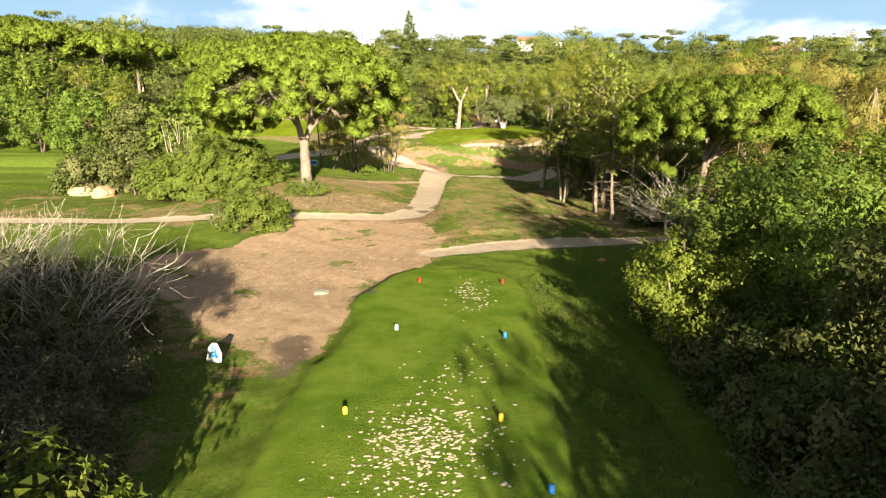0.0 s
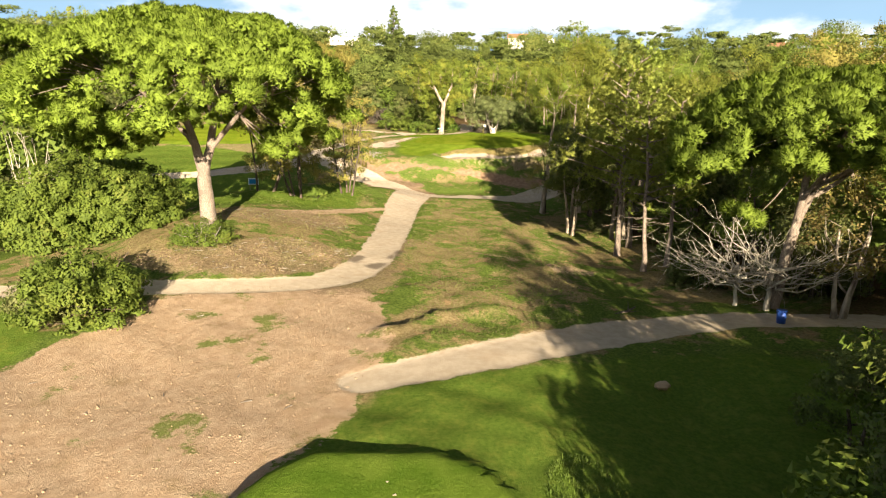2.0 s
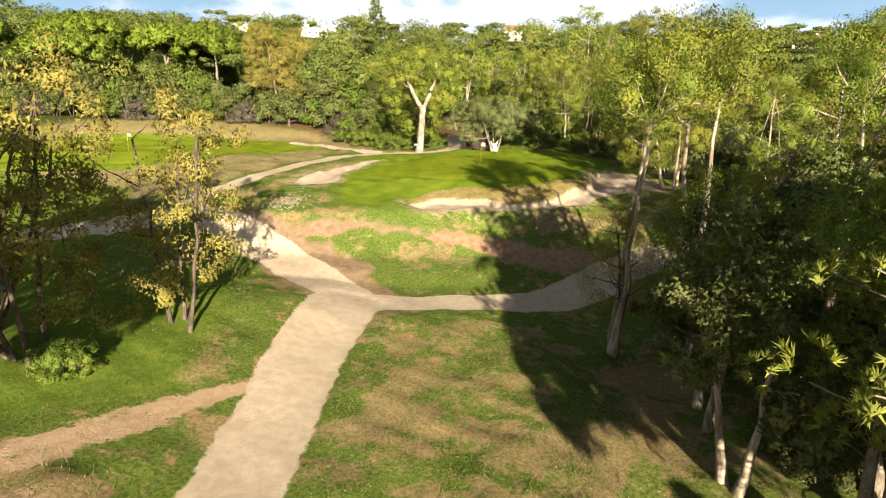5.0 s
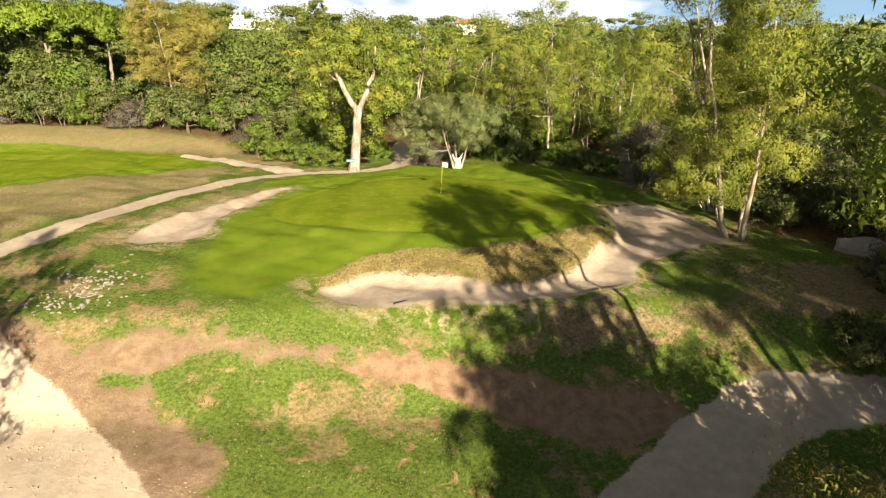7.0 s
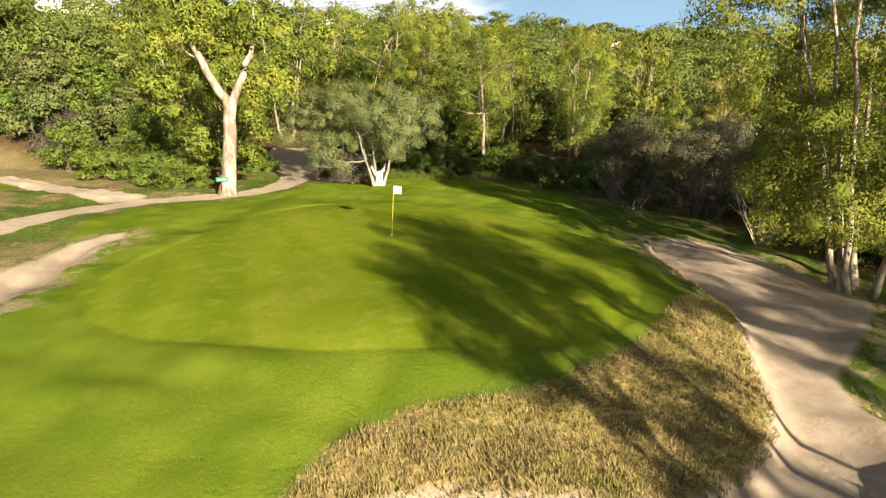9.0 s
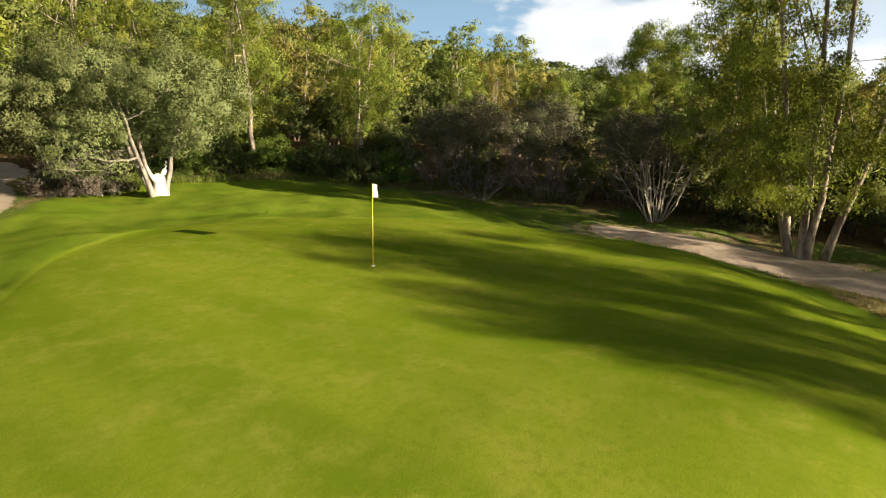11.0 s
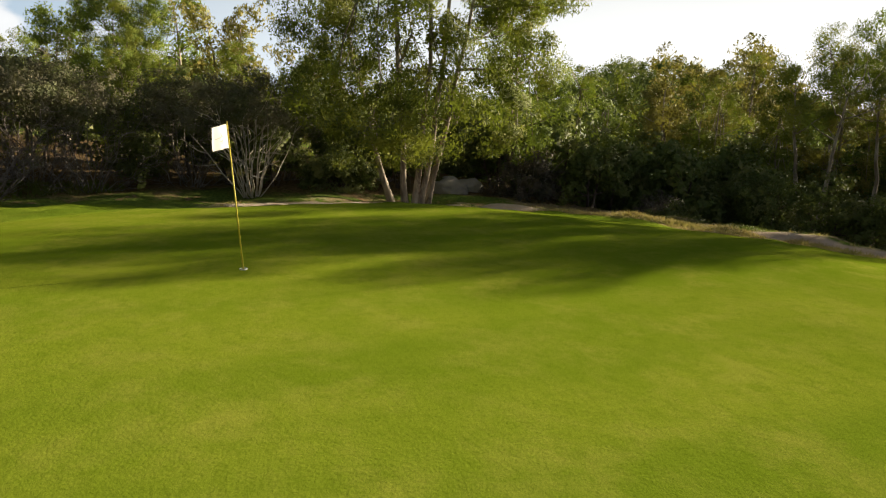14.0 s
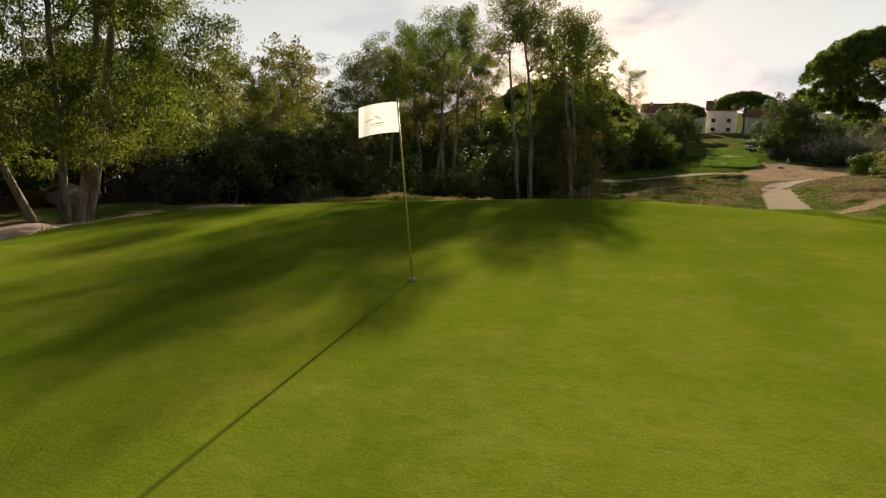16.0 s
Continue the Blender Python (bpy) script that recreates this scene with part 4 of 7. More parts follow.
def make_umbrella(seed, h=13.5, r=9.2, bottom=5.6, trunk_r=0.55, size=0.85, tufts=52, per=14, fork=4.4, lean=(0, 0), name="stone_pine", needle=0.27, wide=0.075, hang=(), oval=1.0, skirt=0.28, twigs=0.16):
    """A stone pine: bare trunk, spreading limbs and a domed crown of rounded needle cushions with gaps between them."""
    rng = np.random.default_rng(seed)
    cx, cy = lean
    dome = h - bottom
    rim = lambda a: 1 + 0.07 * math.sin(3 * a + seed) + 0.05 * math.sin(5 * a + 2 * seed) + 0.03 * math.sin(9 * a)
    spots = []
    count = int(3.1 * (r * r * oval) / (size * size))
    for k in range(count):
        # over the dome, from the crest to the rim
        q = math.sqrt((k + 0.5) / count)
        a = k * 2.39996 + rng.uniform(-0.3, 0.3)
        q = min(1.0, max(0.0, q + rng.uniform(-0.5, 0.5) * size / r))
        x, y = q * math.cos(a) * rim(a), q * math.sin(a) * rim(a)
        z = bottom + dome * (0.14 + 0.86 * (1 - q ** 2.5) ** 0.6) - size * 0.5
        swell = 0.03 * dome * (math.sin(x * 6 + seed) + math.cos(y * 5.3 + x * 2))
        spots.append((x * r, y * r * oval, z + swell + rng.normal(0, size * 0.12), x * 0.9, y * 0.9, 0.45 + 0.6 * (1 - q), rng.uniform(0.75, 1.2)))
    for k in range(int(skirt * count)):
        # ragged underside along the rim
        a = rng.uniform(0, 2 * math.pi)
        q = rng.uniform(0.55, 0.95)
        x, y = q * math.cos(a) * rim(a), q * math.sin(a) * rim(a)
        spots.append((x * r, y * r * oval, bottom + dome * rng.uniform(0.0, 0.26), x, y, 0.1, rng.uniform(0.5, 0.9)))
    for hx, hy, hz, hr in hang:
        for d in ball(rng, int(8 * hr * hr)):
            spots.append((hx - cx + d[0] * hr, hy - cy + d[1] * hr, hz + d[2] * hr * 0.5, d[0], d[1], 0.5, rng.uniform(0.5, 0.8)))
    spots = np.array(spots)
    at = spots[:, :3] + np.array([cx, cy, 0])
    out = unit(spots[:, 3:6])
    n = len(at)
    d = unit(ball(rng, n * tufts).reshape(n, tufts, 3) + out[:, None] * 0.85)
    s = size * spots[:, 6].reshape(n, 1, 1)
    pts = (at[:, None] + d * s * np.array([1, 1, 0.8]) * rng.uniform(0.62, 0.95, (n, tufts, 1))).reshape(-1, 3)
    flat = d.reshape(-1, 3)
    crown = needles(rng, pts, flat + np.array([0, 0, 0.55]), flat, per, needle, wide)
    # old dark needles inside
    m = n * 40
    pick = rng.integers(0, n, m)
    d = ball(rng, m)
    inside = at[pick] + d * s.reshape(-1, 1)[pick] * rng.uniform(0.2, 0.7, (m, 1))
    iv, jf = leaves(rng, inside, d + out[pick], size * 0.4, size * 0.26, 0.4)
    crown = np.concatenate([crown[0], iv]), np.concatenate([crown[1], jf + len(crown[0])])
    split = np.array([cx * 0.25, cy * 0.25, fork])
    paths = [stem(rng, (0, 0, -0.5), split, trunk_r, trunk_r * 0.72, 8, 0.03)]
    mains = []
    leaders = []
    for side in (-1, 1):
        top = np.array([cx * 0.7 + side * r * 0.13, cy * 0.7 + 0.05 * r * side, bottom + dome * 0.45])
        p = bend(rng, split, top, trunk_r * 0.6, 0.12, 8, -0.04)
        leaders.append(p)
        paths.append(p)
    for k in range(9):
        a = k * 0.7 + rng.uniform(-0.25, 0.25)
        reach = r * rng.uniform(0.35, 0.7)
        to = np.array([cx + math.cos(a) * reach, cy + math.sin(a) * reach * oval, bottom + dome * rng.uniform(0.25, 0.5)])
        q = leaders[int(math.cos(a) > 0)][rng.integers(2, 7)]
        p = bend(rng, q[:3], to, min(q[3] * 0.8, trunk_r * 0.36), 0.06, 8, -0.06)
        mains.append(p)
        paths.append(p)
    for q in at[rng.permutation(n)[: int(n * twigs)]]:
        best = min(mains, key=lambda p: np.linalg.norm(p[3:, :3] - q, axis=1).min())
        w = best[3:][np.linalg.norm(best[3:, :3] - q, axis=1).argmin()]
        paths.append(bend(rng, w[:3], q, min(0.07, w[3] * 0.6), 0.015, 4, 0.1))
    return finish_tree(name, paths, 8, bark_pine, crown, leaf_pine)


def make_aleppo(seed, h=12.0, r=3.4, name="aleppo_pine", bare=0.35, lean=0.0):
    rng = np.random.default_rng(seed)
    trunk = stem(rng, (0, 0, -0.4), (lean, lean * 0.3, h * 0.93), 0.19, 0.04, 10, 0.03)
    paths, at, out = [trunk], [], []
    for k in range(26):
        f = bare + (0.97 - bare) * (k + rng.uniform(0, 1)) / 26
        q = trunk[min(9, int(f * 10))]
        a = k * 2.4 + rng.uniform(-0.4, 0.4)
        reach = r * (1.05 - 0.72 * (f - bare) / (1 - bare)) * rng.uniform(0.5, 1.0)
        to = np.array([q[0] + math.cos(a) * reach, q[1] + math.sin(a) * reach, f * h + reach * 0.22])
        p = bend(rng, (q[0], q[1], f * h * 0.96), to, 0.06, 0.015, 6, 0.1)
        paths.append(p)
        for s in range(7):
            c = p[rng.integers(3, 6), :3] + rng.normal(0, 0.42, 3)
            at.append(c)
            out.append((math.cos(a) * 0.5, math.sin(a) * 0.5, 0.7))
    for _ in range(14):
        f = rng.uniform(0.08, bare)
        a = rng.uniform(0, 6.28)
        q = trunk[int(f * 10)]
        paths.append(bend(rng, (q[0], q[1], f * h), (q[0] + math.cos(a) * 1.3, q[1] + math.sin(a) * 1.3, f * h + rng.uniform(-0.2, 0.5)), 0.03, 0.008, 4, 0.15))
    at, out = np.array(at), unit(np.array(out))
    n, tufts = len(at), 7
    d = unit(ball(rng, n * tufts).reshape(n, tufts, 3) + out[:, None] * 0.6)
    pts = (at[:, None] + d * 0.4 * rng.uniform(0.3, 1, (n, tufts, 1))).reshape(-1, 3)
    v, f = needles(rng, pts, d.reshape(-1, 3) * 0.7 + np.array([0, 0, 0.6]), d.reshape(-1, 3), 20, 0.2, 0.045)
    return finish_tree(name, paths, 6, bark_pine, (v, f), leaf_aleppo)


def make_dead(seed, h=3.5, r=3.0, name="dead_shrub", count=26, bark=None, flat=0.5, twig=5, rise=0.0):
    """Bare, bleached branches."""
    rng = np.random.default_rng(seed)
    paths = [stem(rng, (0, 0, -0.4), (0, 0, rise + 0.2), 0.17, 0.1, 6)] if rise else []
    for _ in range(count):
        a = rng.uniform(0, 6.28)
        reach = r * rng.uniform(0.4, 1.0)
        to = np.array([math.cos(a) * reach, math.sin(a) * reach, h * rng.uniform(flat, 1.0)])
        p = bend(rng, (rng.normal(0, 0.2), rng.normal(0, 0.2), -0.2 + rise * rng.uniform(0.5, 1)), to, rng.uniform(0.035, 0.07), 0.012, 7, 0.2, 0.08)
        paths.append(p)
        for _ in range(twig):
            q = p[rng.integers(2, 7)]
            t = q[:3] + unit(to / max(r, h) + rng.normal(0, 0.7, 3)) * rng.uniform(0.3, 1.0) * r * 0.32
            t[2] = max(t[2], 0.1)
            paths.append(bend(rng, q[:3], t, min(q[3] * 0.7, 0.03), 0.006, 4, 0.2, 0.08))
    root = new(name)
    v, f = tubes(paths, 4)
    part("branchwork", mesh_from("branchwork", v, f, bark or bark_dead), root)
    return root


KINDS = {}


def plant(key, build, x, y, scale=1.0, turn=0.0, label="", category="tree", group="", sink=0.0, tall=1.0, tilt=0.0):
    """Sets a plant of a kind on the ground: the first one is built, the rest copied."""
    m = Matrix.LocRotScale((x, y, height(x, y) - sink), Euler((radians(tilt), 0, radians(turn))), (scale, scale, scale * tall))
    if key not in KINDS:
        KINDS[key] = build()
        ob = KINDS[key]
    else:
        ob = copy_thing(KINDS[key], m)
    ob.matrix_basis = m
    return tagged(ob, label, category, group)


CENTRE = np.array([(0, 0), (2, 40), (5, 85), (4, 122)], float)


def is_far(x, y, limit):
    return min(float(seg_dist(np.array([x]), np.array([y]), a, b)[0][0]) for a, b in zip(CENTRE[:-1], CENTRE[1:])) > limit


FAR_GUM = dict(per_clump=36, leaf_size=(0.36, 0.14), inner=8)
GUM = {
    "gum a": lambda: make_gum(11, 14, 4.3, 2),
    "gum b": lambda: make_gum(23, 14, 3.6, 1, slender=True),
    "gum c": lambda: make_gum(37, 14, 4.6, 3),
    "gum d": lambda: make_gum(41, 14, 3.8, 1, density=1.15, low=0.06),
    "gum yellow": lambda: make_gum(53, 14, 5.0, 2, leaf_gum_yellow, density=1.1, low=0.2),
    "gum yellow b": lambda: make_gum(59, 14, 4.4, 3, leaf_gum_yellow, low=0.22),
    "gum full": lambda: make_gum(43, 14, 4.9, 1, density=2.3, low=0.2, inner=36),
    "gum airy": lambda: make_gum(67, 14, 3.7, 2, density=0.85, low=0.56, inner=12, per_clump=330, leaf_size=(0.115, 0.05)),
    "gum high": lambda: make_gum(69, 14, 3.2, 2, density=0.66, low=0.74, inner=16, per_clump=240, leaf_size=(0.13, 0.055)),
    "gum airy far": lambda: make_gum(67, 14, 4.2, 2, density=0.62, low=0.3, **FAR_GUM),
    "gum a far": lambda: make_gum(11, 14, 4.3, 2, **FAR_GUM),
    "gum b far": lambda: make_gum(23, 14, 3.6, 1, slender=True, **FAR_GUM),
    "gum c far": lambda: make_gum(37, 14, 4.6, 3, **FAR_GUM),
    "gum d far": lambda: make_gum(41, 14, 3.8, 1, density=1.15, low=0.06, **FAR_GUM),
    "gum yellow far": lambda: make_gum(53, 14, 5.0, 2, leaf_gum_yellow, density=1.1, low=0.2, **FAR_GUM),
    "gum yellow b far": lambda: make_gum(59, 14, 4.4, 3, leaf_gum_yellow, low=0.22, **FAR_GUM),
}
GUM_LABEL = {
    "gum a": "tall gum tree with pale forked trunk and drooping olive-green leaves",
    "gum full": "tall gum tree with full rounded yellow-green crown",
    "gum airy": "tall gum tree with open airy crown and pale limbs",
    "gum high": "tall gum tree with bare pale stems under a high crown",
    "gum b": "slender gum tree with pale trunk and thin airy foliage",
    "gum c": "many-stemmed gum tree with pale bark and loose crown",
    "gum d": "dense leafy gum tree with foliage down to the ground",
    "gum yellow": "broad gum tree with yellowing autumn-tinted foliage",
    "gum yellow b": "many-stemmed tree with yellow-brown foliage",
}
FAR_OAK = dict(per_clump=27, length=0.30, width=0.21, inner=14)
ROUND = {
    "oak a": (lambda: make_round(5, 7, 3.6), "round holm oak with dense dark green foliage"),
    "oak b": (lambda: make_round(8, 7, 3.3, per_area=1.5), "bushy holm oak with dark leaves to the ground"),
    "oak c": (lambda: make_round(9, 7, 3.8, leaf_mastic, name="evergreen_tree"), "bright green bushy evergreen tree"),
    "oak light": (lambda: make_round(19, 7, 3.5, leaf_light, bark_grey, name="evergreen_bush"), "tall bush with bright yellow-green glossy leaves"),
    "oak light far": (lambda: make_round(19, 7, 3.5, leaf_light, bark_grey, name="evergreen_bush", **FAR_OAK), "tall bush with bright yellow-green glossy leaves"),
    "oak a far": (lambda: make_round(5, 7, 3.6, **FAR_OAK), "round holm oak with dense dark green foliage"),
    "oak b far": (lambda: make_round(8, 7, 3.3, per_area=1.5, **FAR_OAK), "bushy holm oak with dark leaves to the ground"),
    "oak c far": (lambda: make_round(9, 7, 3.8, leaf_mastic, name="evergreen_tree", **FAR_OAK), "bright green bushy evergreen tree"),
    "scrub a": (lambda: make_shrub(15, 3.5, 2.6, per_area=2.2), "dense rounded mastic shrub with small green leaves"),
    "scrub b": (lambda: make_shrub(16, 3.5, 2.8, leaf_oak, per_area=2.2), "dark evergreen shrub with dense foliage"),
    "scrub brown": (lambda: make_shrub(27, 3.5, 2.9, leaf_dull, bark_grey, "twiggy_shrub", 2.2, 60, 0.13, 0.07, 0.45, 0.9, 12, 40), "dull brown-green twiggy shrub in shade"),
    "scrub grey": (lambda: make_shrub(17, 3.5, 2.7, leaf_grey, bark_grey, "grey_shrub", 2.0, 66, 0.14, 0.08, 0.45, 0.5, 12, 40), "grey twiggy shrub with sparse dull leaves"),
}


def gum(kind, x, y, h, turn=None, group="gum trees", **more):
    turn = (x * 37 + y * 61) % 360 if turn is None else turn
    key = kind + " far" if is_far(x, y, 40) and kind != "gum full" else kind
    return plant(key, GUM[key], x, y, h / 14, turn, GUM_LABEL[kind], "tree", group, **more)


def bush(kind, x, y, h, group="", **more):
    if kind.startswith("oak") and is_far(x, y, 24):
        kind += " far"
    build, label = ROUND[kind]
    own = 7.0 if kind.startswith("oak") else 3.5
    return plant(kind, build, x, y, h / own, (x * 53 + y * 29) % 360, label, "tree" if kind.startswith("oak") else "shrub", group, **more)


# the stone pine by the path, with its shadow on the lawn
pine = plant("big pine", lambda: make_umbrella(3, 13.0, 9.3, 6.7, size=0.75, skirt=0.16, needle=0.24, wide=0.065, fork=3.5, trunk_r=0.6, hang=((-3.6, -2.0, 6.3, 1.6), (-5.4, -1.0, 5.8, 1.7), (-7.0, -0.4, 6.2, 1.5), (5.0, 0.6, 5.5, 1.4), (6.8, 1.0, 6.2, 1.4))), -12.7, 57.2, 1, 0, "large stone pine with thick trunk and bright domed crown")
plant("umbrella pine", lambda: make_umbrella(6, 12.0, 7.5, 8.0, 0.34, 0.7, fork=4.4, lean=(1.8, -2.4), hang=((-5.6, -3.0, 7.7, 1.2), (5.5, -4.5, 7.4, 1.3), (-3.6, -2.6, 5.4, 0.7)), oval=0.75), 20.0, 49.4, 1, 0, "umbrella pine with wide flat bright green crown at the wood's edge")
dead = plant("dead boughs", lambda: make_dead(2, 4.8, 6.0, "dead_pine_boughs", 22, bark_dead, 0.45, 11, 2.6), 19.5, 48.8, 1, 40, "bleached dead pine boughs spreading beside the wood", "dead tree")
plant("dead boughs", None, 18.4, 50.2, 0.85, 190, "bleached dead pine boughs spreading beside the wood", "dead tree")
plant("withered", lambda: make_round(31, 8, 2.4, leaf_brown, bark_gum, 34, 0.2, 0.1, 0.05, "withered_tree", 3, 0.9, 0.5, 6), 22.4, 47.6, 1, 0, "withered tree with brown leaves at the wood's edge")

# row of thin trees along the right of the hole
for x, y, h, s, turn, tilt in ((15.8, 63.5, 14.5, 1, 0, 2), (16.3, 59.0, 12.5, 1, 90, -2), (18.3, 60.0, 12.5, 1, 150, 9), (17.6, 66.5, 15.5, 1, 200, 0), (17.2, 69.8, 12.5, 1, 290, -3)):
    plant("aleppo" if turn % 100 else "aleppo b", (lambda: make_aleppo(4)) if turn % 100 else (lambda: make_aleppo(12, 12, 3.8)), x, y, h / 12, turn, "thin aleppo pine with bare lower trunk and light green needles", "tree", "pines along the wood", tilt=tilt)
plant("edge oak", lambda: make_round(21, 10, 3.2, leaf_oak, bark_gum, 84, 0.18, 0.12, 0.2, "evergreen_oak", 2, 1.5, 0.5, 26), 14.0, 71.5, 1, 0, "leafy dark green tree on two pale stems beside the mown slope")
plant("edge oak", None, 15.5, 77.5, 0.95, 130, "leafy dark green tree on two pale stems beside the mown slope")
for kind, x, y, h in (("gum high", 16.8, 82.2, 17.0), ("gum high", 13.0, 82.9, 15.4), ("gum high", 23.0, 82.0, 16.4), ("gum airy", 18.6, 70.6, 11.5), ("gum airy", 26.6, 66.0, 15.5), ("gum airy", 31.5, 66.0, 17.5), ("gum airy", 27.0, 77.0, 14.0), ("gum airy", 14.9, 75.4, 10.4), ("gum yellow", 31.0, 61.2, 16.5),
                      ("gum yellow b", 34.2, 72.5, 14.5), ("gum airy", 29.5, 80.5, 14.4), ("gum yellow", 45.6, 68.8, 16.5), ("gum yellow b", 51.8, 59.4, 14.8), ("gum yellow", 58.3, 62.7, 16.8), ("gum a", 40, 80, 13), ("gum d", 33, 80, 11.0),
                      ("gum yellow", 38, 58, 15.5), ("gum yellow b", 44, 52, 13.5), ("gum yellow", 52, 74, 14), ("gum a", 48, 86, 13), ("gum b", 35.6, 100.0, 15.6), ("gum d", 38, 94, 11.5)):
    gum(kind, x, y, h, group="gum trees in the wood")

# around the green
plant("green gum", lambda: make_gum(71, 16.0, 5.8, 5, density=2.2, low=0.17, per_clump=230, leaf_size=(0.15, 0.06), inner=26), 26.9, 110.2, 1, 60, "many-stemmed gum tree with pale trunks beside the bunker")


def vase_shrub():
    """A leggy shrub: bare pale stems spreading like a vase under a thin brownish crown."""
    rng = np.random.default_rng(75)
    paths, lobes = [], []
    for k in range(22):
        a = k * 2.4 + rng.uniform(-0.3, 0.3)
        reach = rng.uniform(0.6, 2.4)
        top = np.array([math.cos(a) * reach, math.sin(a) * reach, rng.uniform(2.4, 3.6)])
        p = bend(rng, (math.cos(a) * 0.25, math.sin(a) * 0.25, -0.2), top, 0.032, 0.013, 8, 0.14, 0.035)
        paths.append(p)
        for _ in range(4):
            q = p[rng.integers(3, 8), :3]
            paths.append(bend(rng, q, q + unit(np.array([math.cos(a), math.sin(a), 0.9]) + rng.normal(0, 0.5, 3)) * rng.uniform(0.5, 1.2), 0.022, 0.006, 4, 0.15, 0.06))
        lobes.append((*(top + [0, 0, 0.45]), 0.75, 0.75, 0.7))
    lobes.append((0, 0, 4.2, 1.2, 1.2, 0.8))
    v, f, at, own = leafy(rng, lobes, 3.4, 110, 0.45, 0.11, 0.05, 0.0, 0.6, 0.3, 30)
    return finish_tree("white_stemmed_shrub", paths, 5, bark_dead, (v, f), leaf_dull, "foliage")


plant("white stem shrub", vase_shrub, 28.9, 116.9, 1.1, 0, "leggy shrub with many white stems and brownish leaves", "shrub")


def twiggy_shrub():
    """A tall old shrub: a dull crown above a skirt of bare grey twigs."""
    rng = np.random.default_rng(79)
    paths, lobes = [], []
    for k in range(22):
        a = k * 2.4 + rng.uniform(-0.3, 0.3)
        reach = rng.uniform(0.8, 2.7)
        top = np.array([math.cos(a) * reach, math.sin(a) * reach, rng.uniform(2.0, 4.4) - 0.35 * reach])
        p = bend(rng, (math.cos(a) * 0.4, math.sin(a) * 0.4, -0.2), top, 0.035, 0.012, 7, 0.25, 0.12)
        paths.append(p)
        for _ in range(22):
            q = p[rng.integers(2, 7), :3]
            to = q + unit(np.array([math.cos(a), math.sin(a), 0.3]) + rng.normal(0, 0.6, 3)) * rng.uniform(0.4, 1.1)
            to[2] = max(to[2], 0.1)
            paths.append(bend(rng, q, to, 0.012, 0.005, 4, 0.25, 0.1))
    for k in range(11):
        a = k * 2.4
        reach = rng.uniform(0.6, 2.2)
        lobes.append((math.cos(a) * reach, math.sin(a) * reach, 4.4 - 0.4 * reach + rng.uniform(-0.5, 0.5), 1.1, 1.1, 0.9))
    v, f, at, own = leafy(rng, lobes, 2.8, 110, 0.5, 0.12, 0.06, 0.0, 0.55, 0.3, 40)
    return finish_tree("grey_shrub", paths, 4, bark_twig, (v, f), leaf_dull, "foliage")


for x, y, h in ((27.8, 126.6, 6.0), (30.4, 123.4, 5.4), (32.6, 119.4, 5.6), (29.6, 130.6, 5.2), (35.5, 114.6, 5.0), (33.5, 126.0, 6.2), (36.4, 108.6, 4.4)):
    plant("twiggy shrub", twiggy_shrub, x, y, h / 5.6, (x * 53 + y * 29) % 360, "tall dull shrub with bare grey twigs low down", "shrub", "grey shrubs behind the bunker")
OLIVE = lambda: make_round(61, 7.0, 4.6, leaf_olive, bark_grey, 230, 0.12, 0.045, 0.2, "olive_tree", 4, 2.1, 0.5, 60)
olive = plant("olive", OLIVE, 12.85, 133.8, 1, 0, "old olive tree with whitewashed trunk and grey-green crown")
plant("olive", None, 11.0, 138.2, 1.0, 140, "old olive tree with grey-green crown behind the green")
bush("scrub grey", 11.4, 136.4, 2.3)
bush("scrub grey", 10.2, 136.9, 1.9)
